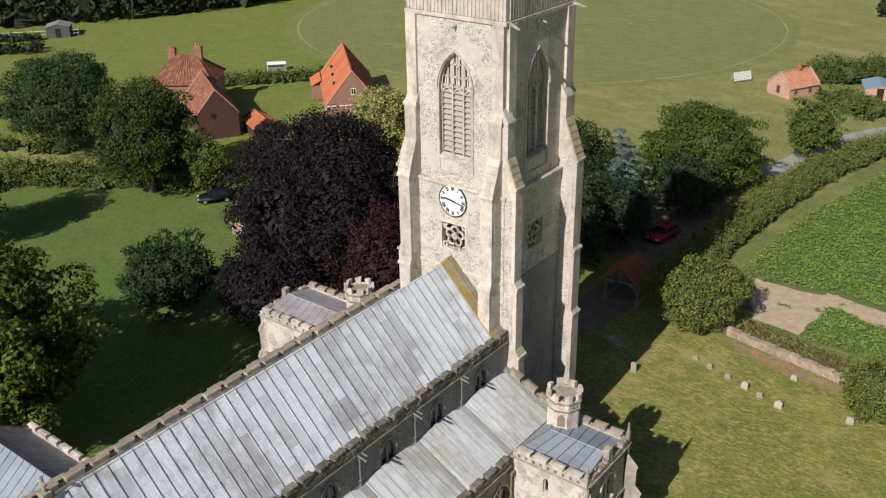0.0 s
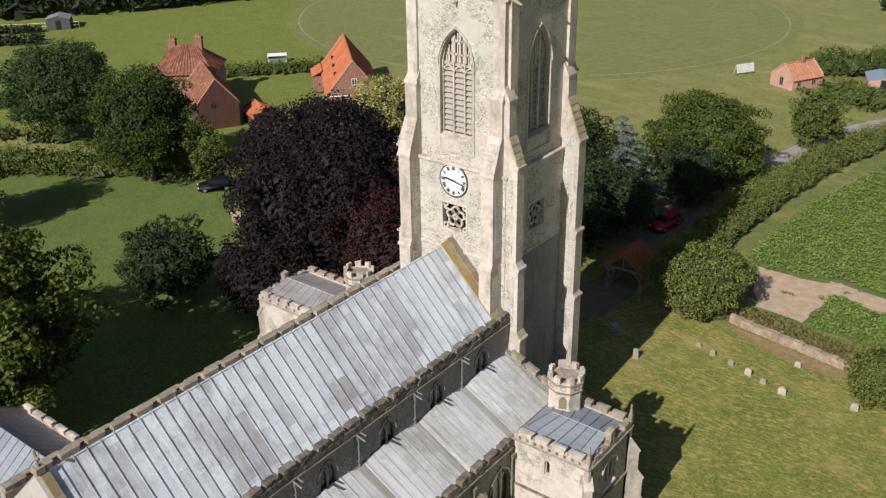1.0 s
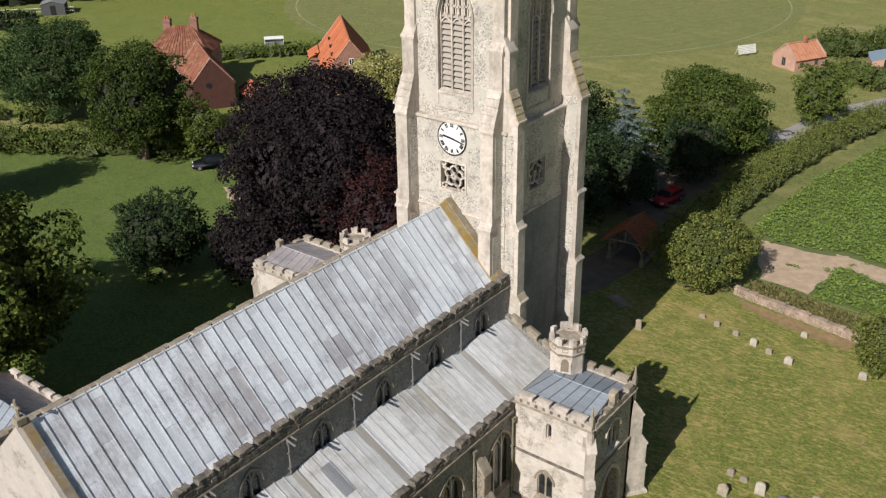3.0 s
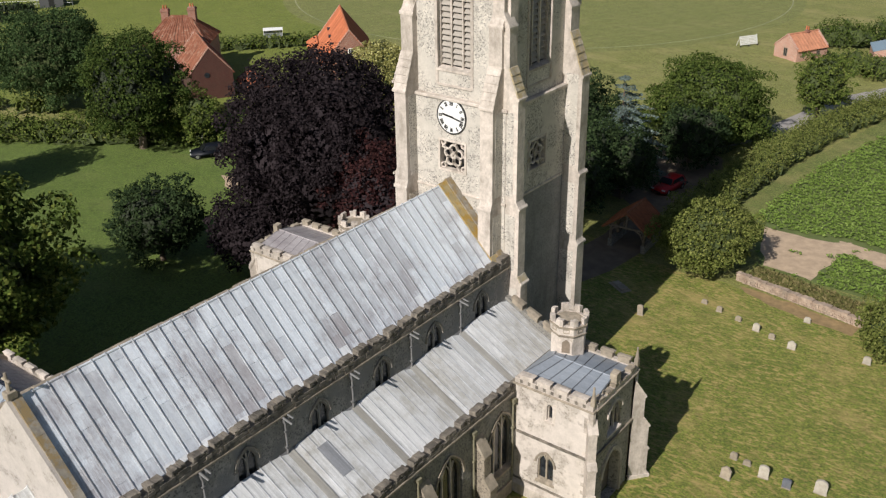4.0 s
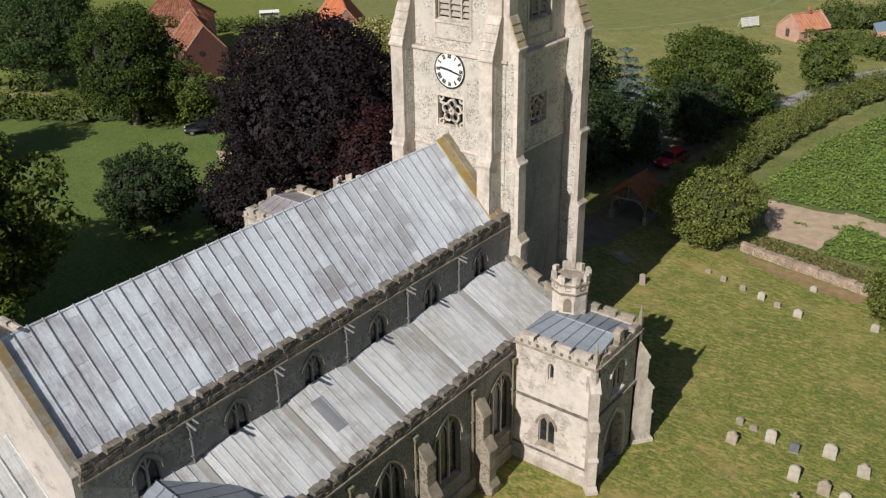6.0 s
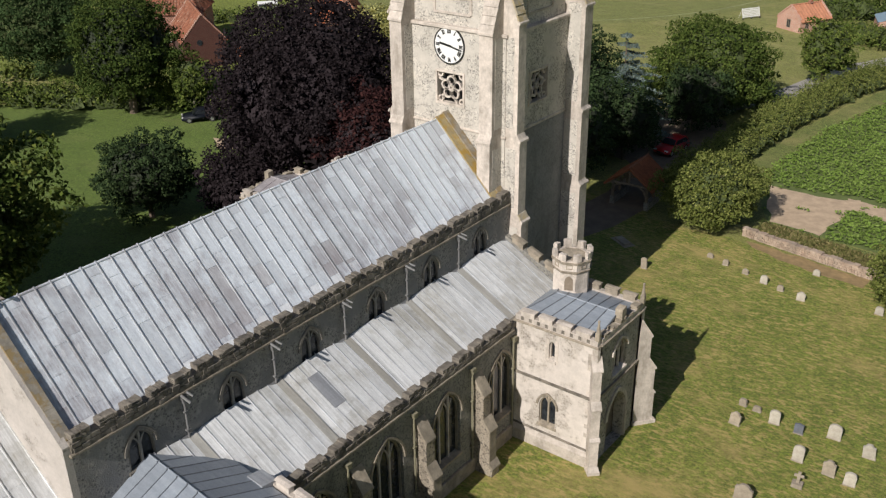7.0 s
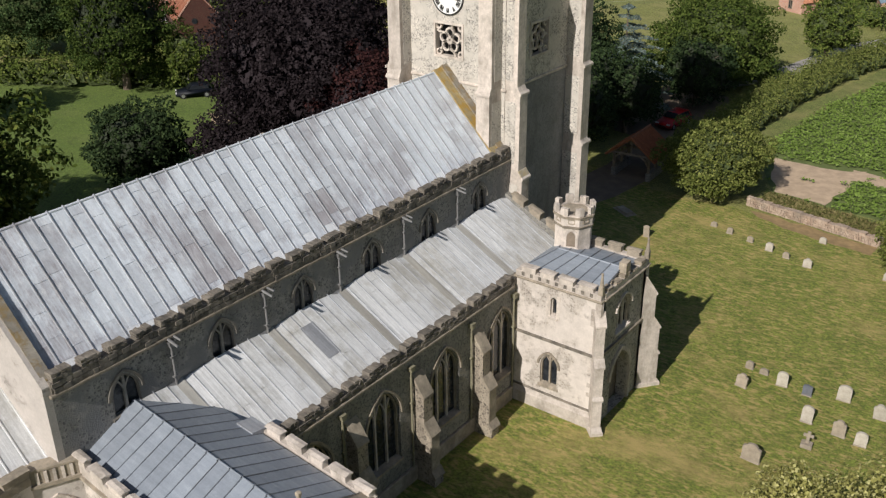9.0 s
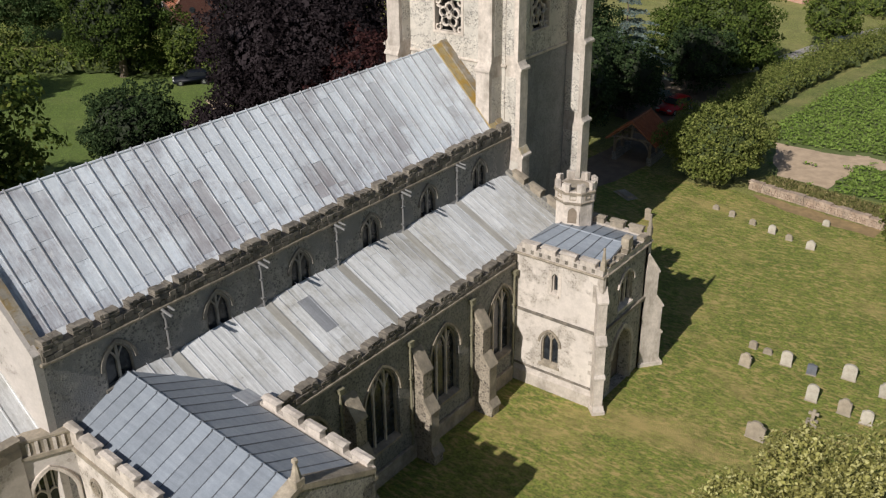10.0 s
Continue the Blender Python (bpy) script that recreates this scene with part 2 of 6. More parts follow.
def new_tube(a, b, r0, r1=None, sides=8):
    bm = bmesh.new()
    tube(bm, a, b, r0, r1, sides)
    return bm


def arch(cx, z0, spring, w, rise, n=6):
    """A pointed arch's outline: from the sill's left, round to its right."""
    pts = [(cx - w / 2, z0), (cx + w / 2, z0)]
    right = []
    for k in range(n + 1):
        a = k / n * math.pi / 3
        right.append((cx - w / 2 + w * math.cos(a) if k < n else cx, spring + rise * math.sin(a) / 0.866))
    left = [(2 * cx - x, z) for x, z in right[:-1]][::-1]
    return pts + right + left


class Plane:
    """A wall's own frame: u along it, z up, d outwards."""

    def __init__(self, origin, along, out):
        self.o, self.u, self.n = Vector(origin), Vector(along).normalized(), Vector(out).normalized()

    def p(self, u, z, d=0.0):
        return self.o + self.u * u + Vector((0, 0, z)) + self.n * d


def pierced(bm, pl, outline, holes, d0, d1):
    """A slab between depths d0 and d1 with the outline and holes given as (u, z)."""
    flat = bmesh.new()
    for loop in [outline] + holes:
        vs = [flat.verts.new((u, z, 0)) for u, z in loop]
        for i in range(len(vs)):
            flat.edges.new((vs[i], vs[(i + 1) % len(vs)]))
    bmesh.ops.triangle_fill(flat, edges=flat.edges[:], use_beauty=True)
    flat.verts.ensure_lookup_table()
    near = [bm.verts.new(pl.p(v.co.x, v.co.y, d1)) for v in flat.verts]
    far = [bm.verts.new(pl.p(v.co.x, v.co.y, d0)) for v in flat.verts]
    flat.verts.index_update()
    for f in flat.faces:
        ids = [v.index for v in f.verts]
        bm.faces.new([near[i] for i in ids])
        bm.faces.new([far[i] for i in ids[::-1]])
    for e in flat.edges:
        if len(e.link_faces) == 1:
            i, j = e.verts[0].index, e.verts[1].index
            bm.faces.new((near[i], near[j], far[j], far[i]))
    flat.free()


def strip(bm, pl, pts, half, d0, d1, closed=False):
    """A bar that follows (u, z) points, half as wide to each side."""
    pts = [Vector(p) for p in pts]
    n = len(pts)
    ring = []
    for i, p in enumerate(pts):
        a = pts[i - 1] if i or closed else p
        b = pts[(i + 1) % n] if i < n - 1 or closed else p
        t = (b - a).normalized()
        s = Vector((-t.y, t.x)) * half
        ring.append([bm.verts.new(pl.p(*q, d)) for q, d in ((p + s, d0), (p + s, d1), (p - s, d1), (p - s, d0))])
    for i in range(n if closed else n - 1):
        a, b = ring[i], ring[(i + 1) % n]
        for k in range(4):
            bm.faces.new((a[k], a[(k + 1) % 4], b[(k + 1) % 4], b[k]))
    if not closed:
        bm.faces.new(ring[0])
        bm.faces.new(ring[-1][::-1])


def gothic_window(parent, pl, cx, z0, spring, w, rise, lights, label, hood=True, depth=0.35, louvre=False, frame_mat=None, trac=True, bar_mat=None):
    """A pointed window under its wall: hood mould, tracery frame, mullions and panes, or louvres."""
    frame_mat = frame_mat or STONE
    bar_mat = bar_mat or frame_mat
    win = thing("window", "", "")
    win.parent = parent
    win["label"] = label
    top = spring + rise
    out = arch(cx, z0, spring, w, rise)
    bm = bmesh.new()
    strip(bm, pl, out, 0.07, -depth, -depth + 0.16, True)
    part("frame", bm, frame_mat, win)
    lw = w / lights
    for k in range(1, lights):
        x = cx - w / 2 + lw * k
        zt = spring + rise * (1 - (abs(x - cx) / (w / 2)) ** 1.6) * 0.97
        bm = bmesh.new()
        strip(bm, pl, [(x, z0), (x, zt)], 0.055, -depth + 0.01, -depth + 0.14)
        part("mullion", bm, bar_mat, win)
    if trac == "crossing":
        # bars that branch from each mullion, parallel to the arch, and cross
        bm = bmesh.new()
        for k in range(1, lights):
            for s in (-1, 1):
                x, pts = cx - w / 2 + lw * k, []
                for q in range(13):
                    a = q / 12 * math.pi / 3
                    u, edge = x + s * w * (1 - math.cos(a)), w / 2 - w * (1 - math.cos(a))
                    if (u - cx) * s > edge:
                        break
                    pts.append((u, spring + rise * math.sin(a) / 0.866))
                strip(bm, pl, pts, 0.034, -depth + 0.015, -depth + 0.13)
        part("tracery", bm, bar_mat, win)
    elif trac:
        bm = bmesh.new()
        for k in range(lights):
            c = cx - w / 2 + lw * (k + 0.5)
            pts = [(c - lw / 2 + lw * f, spring - 0.12 * w + 0.42 * lw * math.sin(math.pi * f)) for f in (0, 0.2, 0.35, 0.5, 0.65, 0.8, 1)]
            strip(bm, pl, pts, 0.035, -depth + 0.02, -depth + 0.11)
            zt = spring + rise * (1 - (abs(c - cx) / (w / 2)) ** 1.6) * 0.95
            if zt > spring + 0.25 * lw:
                strip(bm, pl, [(c, spring - 0.12 * w + 0.42 * lw), (c, zt)], 0.03, -depth + 0.02, -depth + 0.1)
        if louvre:
            for k in range(lights * 4):
                c = cx - w / 2 + w * (k + 0.5) / (lights * 4)
                zt = spring + rise * (1 - (abs(c - cx) / (w / 2)) ** 1.6) * 0.95
                if zt > spring + 0.35 * w * 0.5:
                    strip(bm, pl, [(c, spring + 0.12 * w), (c, zt)], 0.035, -depth + 0.02, -depth + 0.13)
            for f in (0.3, 0.62):
                h = spring + rise * f
                hw = w / 2 * (1 - f**1.3) * 0.98
                strip(bm, pl, [(cx - hw, h), (cx - hw / 2, h + 0.14), (cx, h), (cx + hw / 2, h + 0.14), (cx + hw, h)], 0.05, -depth + 0.02, -depth + 0.13)
        part("tracery", bm, frame_mat, win)
    bm = bmesh.new()
    bm.faces.new([bm.verts.new(pl.p(u, z, -depth + 0.03 if not louvre else -depth - 0.2)) for u, z in out])
    part("pane" if not louvre else "backing", bm, GLASS if not louvre else VOID, win, "dark leaded glass" if not louvre else "")
    if louvre:
        zt = spring + 0.12 * w
        n = int((zt - z0) / 0.34)
        for i in range(lights):
            c = cx - w / 2 + lw * (i + 0.5)
            for k in range(n):
                z = z0 + 0.2 + k * (zt - z0 - 0.1) / n
                bm = new_prism([pl.p(c - lw / 2 + 0.05, z, -depth + 0.06), pl.p(c - lw / 2 + 0.05, z + 0.05, -depth + 0.06), pl.p(c - lw / 2 + 0.05, z + 0.27, -depth - 0.12), pl.p(c - lw / 2 + 0.05, z + 0.22, -depth - 0.12)], pl.u * (lw - 0.1))
                part("slat", bm, SLAT, win)
    if hood:
        bm = bmesh.new()
        o2 = arch(cx, z0, spring, w + 0.26, rise + 0.15)
        strip(bm, pl, o2[2:], 0.06, 0.0, 0.09)
        part("hood_mould", bm, frame_mat, win)
    bm = bmesh.new()
    prism(bm, [pl.p(cx - w / 2 - 0.1, z0 - 0.02, 0.07), pl.p(cx - w / 2 - 0.1, z0 - 0.16, 0.07), pl.p(cx - w / 2 - 0.1, z0 - 0.16, -depth), pl.p(cx - w / 2 - 0.1, z0 + 0.1, -depth)], pl.u * (w + 0.2))
    part("sill", bm, frame_mat, win)
    return win


def merlons(parent, pl, u0, u1, z, d0, d1, mat, long=1.0, gap=0.45, high=0.45, jitter=0.06, cope=True, slope=0.0, rnd=None):
    """A row of battlements on a parapet, each a stone block under a coping."""
    rnd = rnd or random.Random(int(abs(u0 * 31 + z * 17)) + 5)
    n = max(1, round((u1 - u0 + gap) / (long + gap)))
    step = (u1 - u0 + gap) / n
    for k in range(n):
        a = u0 + k * step + rnd.uniform(-jitter, jitter) * (k > 0)
        b = u0 + k * step + step - gap + rnd.uniform(-jitter, jitter) * (k < n - 1)
        h = high + rnd.uniform(-jitter, jitter) * 0.8
        za, zb = z + slope * a, z + slope * b
        if jitter > 0.05:
            bm = bmesh.new()
            u = a
            while u < b - 0.06:
                w = min(rnd.uniform(0.13, 0.3), b - u)
                for lev in range(3):
                    z0, z1 = za - 0.03 + lev * h / 3, za - 0.045 + (lev + 1) * h / 3 + rnd.uniform(-0.025, 0.04) * (lev == 2)
                    q = [(u, z0), (u + w - 0.018, z0), (u + w - 0.018, z1), (u, z1)]
                    out = rnd.uniform(-0.03, 0.03)
                    prism(bm, [pl.p(x + rnd.uniform(-0.012, 0.012), y + rnd.uniform(-0.012, 0.012), d0 - 0.02 + rnd.uniform(-0.02, 0.02)) for x, y in q], pl.n * (d1 - d0 + 0.04 + out))
                u += w
            prism(bm, [pl.p(a + 0.03, za - 0.03, d0 + 0.05), pl.p(b - 0.03, za - 0.03, d0 + 0.05), pl.p(b - 0.03, za + h - 0.08, d0 + 0.05), pl.p(a + 0.03, za + h - 0.08, d0 + 0.05)], pl.n * (d1 - d0 - 0.1))
            part("merlon", bm, mat, parent)
            continue
        bm = bmesh.new()
        c = h * 0.75
        prism(bm, [pl.p(a, za - 0.02, d0), pl.p(b, zb - 0.02, d0), pl.p(b, zb + c, d0), pl.p(a, za + c, d0)], pl.n * (d1 - d0))
        e = 0.05
        prism(bm, [pl.p(a - e, za + c, d0 - e), pl.p(a - e, za + c, d1 + e), pl.p(a - e, za + c + 0.05, d1 + e), pl.p(a - e, za + h, (d0 + d1) / 2), pl.p(a - e, za + c + 0.05, d0 - e)], pl.u * (b - a + 2 * e) + Vector((0, 0, zb - za)))
        for v in bm.verts:
            v.co += Vector([rnd.uniform(-0.018, 0.018) for _ in range(3)])
        part("merlon", bm, mat, parent)


def rubble_band(parent, pl, u0, u1, z0, z1, d, mat, seed, course=0.2, long=(0.2, 0.46)):
    """Courses of small rough stones standing proud of a parapet's face."""
    rnd = random.Random(seed)
    rows = max(1, round((z1 - z0) / course))
    hh = (z1 - z0) / rows
    for r in range(rows):
        u = u0 + rnd.uniform(0, 0.2)
        while u < u1 - 0.15:
            w = min(rnd.uniform(*long), u1 - u)
            z, o = z0 + r * hh, rnd.uniform(0.02, 0.075)
            pts = [(u, z), (u + w - 0.03, z), (u + w - 0.03, z + hh - 0.025), (u, z + hh - 0.025)]
            part("stone", new_prism([pl.p(a + rnd.uniform(-0.02, 0.02), b + rnd.uniform(-0.02, 0.02), d - 0.03) for a, b in pts], pl.n * (o + 0.03)), mat, parent)
            u += w


def lead_roof(parent, a0, a1, b0, b1, mat, pitch=0.72, sheets=3, seed=1, roll_r=0.042, name="lead_roof", roll_mat=None, camber=None):
    """A slope of lead sheets between rolls. a0, a1: the ridge's ends; b0, b1: the eave's. Each bay is cut at staggered laps."""
    rnd = random.Random(seed)
    a0, a1, b0, b1 = (Vector(v) for v in (a0, a1, b0, b1))
    up = (a1 - a0).cross(b0 - a0).normalized()
    up = up if up.z > 0 else -up
    roof = part(name, new_prism([a0, a1, b1, b0], -up * 0.12), mat, parent)

    def curved(f, g):
        p = a0.lerp(a1, f).lerp(b0.lerp(b1, f), g)
        return p + Vector((0, 0, camber(p.y) * (1 - 0.6 * g))) if camber else p

    n = max(2, round((a1 - a0).length / pitch))
    for k in range(n):
        f0, f1 = k / n, (k + 1) / n
        cuts = sorted({0.0, 1.0, *(min(0.94, max(0.06, (j + rnd.uniform(0.1, 0.9)) / sheets)) for j in range(sheets)), *((rnd.uniform(0.84, 0.93),) if sheets == 3 and rnd.random() < 0.55 else ())} if sheets else {0.0, 1.0})
        for i in range(len(cuts) - 1):
            g0, g1 = cuts[i], min(1.0, cuts[i + 1] + 0.012)
            q = [curved(f, g) for f, g in ((f0, g0), (f1, g0), (f1, g1), (f0, g1))]
            lift = [0.012, 0.012, 0.026, 0.026]
            bm = bmesh.new()
            top = [p + up * h for p, h in zip(q, lift)]
            vs = [bm.verts.new(p) for p in top] + [bm.verts.new(p - up * (0.25 if camber else 0)) for p in q]
            bm.faces.new(vs[:4])
            for s in range(4):
                bm.faces.new((vs[s], vs[(s + 1) % 4], vs[4 + (s + 1) % 4], vs[4 + s]))
            tone = mat
            if sheets == 3 and len(cuts) > 5 and i == len(cuts) - 2 and rnd.random() < 0.7:
                tone = LEAD_PALE
            elif sheets == 3 and 0.3 < g0 < 0.9 and f0 < 0.62 and rnd.random() < 0.22:
                tone = LEAD_STAINED
            part("lead_sheet", bm, tone, roof)
    for k in range(n + 1):
        f = k / n
        p, q = curved(f, 0), curved(f, 1)
        part("lead_roll", new_tube(p + up * 0.03 + (p - q).normalized() * 0.09, q + up * 0.022, roll_r, roll_r, 6), roll_mat or {LEAD: LEAD_ROLL, LEAD_BLUE: LEAD_ROLL_DARK}.get(mat, mat), roof)
    return roof


def stepped_buttress(parent, pl, u0, u1, stages, mat=None, cap=None, name="buttress"):
    """A buttress in stages of (z0, z1, depth), each with a sloped top to the next one's depth."""
    bm = bmesh.new()
    for i, (z0, z1, d) in enumerate(stages):
        nxt = stages[i + 1][2] if i + 1 < len(stages) else 0.0
        rise = (d - nxt) * 1.6
        prism(bm, [pl.p(u0, z0, -0.05), pl.p(u0, z0, d), pl.p(u0, z1 - rise, d), pl.p(u0, z1, nxt), pl.p(u0, z1, -0.05)], pl.u * (u1 - u0))
    ob = part(name, bm, mat or STONE, parent)
    for i, (z0, z1, d) in enumerate(stages):
        nxt = stages[i + 1][2] if i + 1 < len(stages) else 0.0
        rise = (d - nxt) * 1.6
        bm = bmesh.new()
        s = z1 - rise
        prism(bm, [pl.p(u0 - 0.05, s - 0.1, d + 0.07), pl.p(u0 - 0.05, s, d + 0.07), pl.p(u0 - 0.05, z1 + 0.04, nxt + 0.02), pl.p(u0 - 0.05, z1 - 0.08, nxt - 0.02), pl.p(u0 - 0.05, s - 0.1, d - 0.05)], pl.u * (u1 - u0 + 0.1))
        part("weathering", bm, cap or LICHEN, ob)
    return ob

# ---- church: tower ----
TX, TY, TH, TD = -4.3, 4.1, 3.9, 4.1
E_WALL = Plane((TX, 0, 0), (1, 0, 0), (0, -1, 0))
S_WALL = Plane((TX + TH, TY, 0), (0, 1, 0), (1, 0, 0))
W_WALL = Plane((TX, 2 * TY, 0), (1, 0, 0), (0, 1, 0))
N_WALL = Plane((TX - TH, TY, 0), (0, 1, 0), (-1, 0, 0))


def square_ring(bm, half, z0, z1, cx=TX, cy=TY):
    box(bm, cx - half, cx + half, cy - half - TD + TH, cy + half + TD - TH, z0, z1, 0.03)


def build_tower():
    tower = thing("church_tower", "tall square flint church tower with pale stone buttresses and a clock", "church tower", kind="structure")
    IN = 0.28
    for pl, vis in ((E_WALL, True), (S_WALL, True), (W_WALL, False), (N_WALL, False)):
        w = TH if pl in (E_WALL, W_WALL) else TD - 0.6
        bo, so = (-0.2, -0.6) if pl is S_WALL else (0.0, 0.0)
        belfry = arch(bo, 23.2, 27.5, 2.5, 2.35)
        hole = [(so - 1.0, 16.9), (so + 1.0, 16.9), (so + 1.0, 18.85), (so - 1.0, 18.85)]
        bm = bmesh.new()
        pierced(bm, pl, [(-w, 0), (w, 0), (w, 21.45), (-w, 21.45)], [hole], -0.6, 0.0)
        wall = part("wall", bm, FLINT_TOWER, tower)
        bm = bmesh.new()
        w -= IN
        pierced(bm, pl, [(-w, 21.45), (w, 21.45), (w, 31.9), (-w, 31.9)], [belfry], -0.9, -IN)
        part("wall", bm, FLINT_TOWER, tower)
        if not vis:
            continue
        up = Plane(pl.o - pl.n * IN, pl.u, pl.n)
        gothic_window(tower, up, bo, 23.2, 27.5, 2.5, 2.35, 3, "tall louvred belfry window with stone tracery", louvre=True, depth=0.42)
        # jamb mouldings and the long sloping sill below the louvres
        bm = bmesh.new()
        for s in (-1, 1):
            strip(bm, up, [(bo + s * 1.3, 22.2), (bo + s * 1.3, 27.5)], 0.09, -0.05, 0.06)
        strip(bm, up, [(bo - 1.3, 22.2), (bo + 1.3, 22.2)], 0.06, -0.05, 0.08)
        part("jamb", bm, STONE, tower)
        part("sloping_sill", new_prism([up.p(bo - 1.22, 22.2, 0.03), up.p(bo - 1.22, 23.2, -0.36), up.p(bo - 1.22, 22.2, -0.36)], up.u * 2.44), STONE, tower)
        # square sound hole with swirling tracery
        sound = thing("sound_hole", "", "")
        sound.parent = tower
        sound["label"] = "square opening filled with flowing stone tracery"
        bm = bmesh.new()
        strip(bm, pl, hole, 0.10, -0.32, 0.05, True)
        part("frame", bm, STONE, sound)
        bm = bmesh.new()
        for k in range(5):
            a = k * math.tau / 5 + 0.3
            c = (so + 0.43 * math.cos(a), 17.875 + 0.43 * math.sin(a))
            strip(bm, pl, [(c[0] + 0.27 * math.cos(q * math.tau / 10), c[1] + 0.27 * math.sin(q * math.tau / 10)) for q in range(10)], 0.055, -0.22, -0.08, True)
            strip(bm, pl, [(c[0] + 0.27 * math.cos(a - 0.6), c[1] + 0.27 * math.sin(a - 0.6)), (so + 1.02 * math.cos(a - 0.2), 17.875 + 0.98 * math.sin(a - 0.2))], 0.06, -0.22, -0.08)
        for sx in (-1, 1):
            for sz in (-1, 1):
                strip(bm, pl, [(so + sx * 0.78 + 0.17 * math.cos(q * math.tau / 8), 17.875 + sz * 0.76 + 0.17 * math.sin(q * math.tau / 8)) for q in range(8)], 0.05, -0.22, -0.08, True)
        strip(bm, pl, [(so + 0.13 * math.cos(q * math.tau / 8), 17.875 + 0.13 * math.sin(q * math.tau / 8)) for q in range(8)], 0.05, -0.22, -0.07, True)
        part("tracery", bm, STONE, sound)
        bm = bmesh.new()
        bm.faces.new([bm.verts.new(pl.p(u, z, -0.5)) for u, z in hole])
        part("backing", bm, VOID, sound)
        part("spout", new_tube(up.p(0.1, 31.55, -0.1), up.p(0.1, 31.4, 0.35), 0.10, 0.06), STONE_WORN, tower)
    part("grey_lower_face", new_prism([S_WALL.p(-3.1, 0, 0.0), S_WALL.p(2.55, 0, 0.0), S_WALL.p(2.55, 15.45, 0.0), S_WALL.p(-3.1, 15.45, 0.0)], S_WALL.n * 0.02), GREY_FLINT, tower)
    # storey strings
    for z, h, o in ((15.5, 0.16, 0.09), (21.35, 0.2, 0.12), (31.85, 0.25, 0.12)):
        bm = bmesh.new()
        square_ring(bm, TH + o - (IN if z > 25 else 0), z, z + h)
        part("string_course", bm, STONE, tower)
    # parapet with upright fluted panels
    bm = bmesh.new()
    square_ring(bm, TH - IN + 0.02, 32.1, 35.2)
    part("parapet", bm, STONE, tower)
    for pl in (E_WALL, S_WALL):
        for k in range(26):
            u = -3.4 + k * 6.8 / 25
            bm = bmesh.new()
            strip(bm, pl, [(u, 32.15), (u, 34.6)], 0.05, -0.3, -0.2)
            part("flute", bm, STONE, tower)
    for u in (-1, 1):
        part("gargoyle", new_tube((TX + TH - 0.3, TY + u * (TH - 0.4), 32.0), (TX + TH + 0.65, TY + u * (TH - 0.15), 31.75), 0.14, 0.07, 6), STONE_WORN, tower)
    part("tower_roof", new_box(TX - 3, TX + 3, TY - 3, TY + 3, 34.6, 34.9), LEAD_PIPE, tower)
    # corner pilasters of the top stage
    for pl in (E_WALL, S_WALL, N_WALL, W_WALL):
        for s in (-1, 1):
            a, b = sorted((s * 3.62, s * 2.85))
            part("pilaster", new_prism([pl.p(a, 21.5, -0.3), pl.p(b, 21.5, -0.3), pl.p(b, 21.5, -0.1), pl.p(a, 21.5, -0.1)], (0, 0, 10.4)), STONE, tower)
    # stepped buttresses, two to a corner
    for pl, s, deep in ((E_WALL, -1, 1.0), (E_WALL, 1, 1.0), (S_WALL, -1, 0.8), (S_WALL, 1, 1.14), (W_WALL, 1, 1.0), (W_WALL, -1, 1.0), (N_WALL, 1, 1.0), (N_WALL, -1, 1.0)):
        a, b = sorted((s * 3.68, s * 2.78)) if pl is not S_WALL else ((-4.05, -3.28) if s < 0 else (2.6, 3.5))
        low = 0.5 if deep > 1.1 else 1.0
        stages = [(0, 1.2, deep + 0.75 * low), (1.2, 11.0, deep + 0.45 * low), (11.0, 15.9, deep + 0.2 * low), (15.9, 24.0 + (0.8 if deep > 1.1 else 0), deep), (24.0 + (0.8 if deep > 1.1 else 0), 27.0, 0.16)]
        tower_buttress(tower, pl, a, b, stages)
    # clock
    clock = thing("clock", "", "")
    clock.parent = tower
    clock["label"] = "round white church clock with black Roman numerals"
    CZ, R = 20.42, 1.06
    bm = bmesh.new()
    tube(bm, E_WALL.p(0, CZ, 0.0), E_WALL.p(0, CZ, 0.07), R, R, 40)
    part("dial", bm, WHITE, clock)
    bm = bmesh.new()
    strip(bm, E_WALL, [(R * math.cos(k * math.tau / 48), CZ + R * math.sin(k * math.tau / 48)) for k in range(48)], 0.035, 0.0, 0.10, True)
    part("rim", bm, BLACK, clock)
    for k, txt in enumerate(("XII", "I", "II", "III", "IIII", "V", "VI", "VII", "VIII", "IX", "X", "XI")):
        a = math.pi / 2 - k * math.tau / 12
        bm = bmesh.new()
        wide = {"I": 0.075, "V": 0.13, "X": 0.13}
        total = sum(wide[c] for c in txt)
        off = -total / 2
        rad, tan = Vector((math.cos(a), math.sin(a))), Vector((math.sin(a), -math.cos(a)))
        for c in txt:
            m = off + wide[c] / 2
            off += wide[c]
            at = lambda u, v: tuple(Vector((0, CZ)) + rad * (0.83 + v) + tan * (m + u))
            lines = {"I": [((0, -0.13), (0, 0.13))], "V": [((-0.05, 0.13), (0, -0.13)), ((0.05, 0.13), (0, -0.13))], "X": [((-0.05, 0.13), (0.05, -0.13)), ((0.05, 0.13), (-0.05, -0.13))]}[c]
            for p, q in lines:
                strip(bm, E_WALL, [at(*p), at(*q)], 0.03, 0.07, 0.08)
        part("numeral", bm, BLACK, clock)
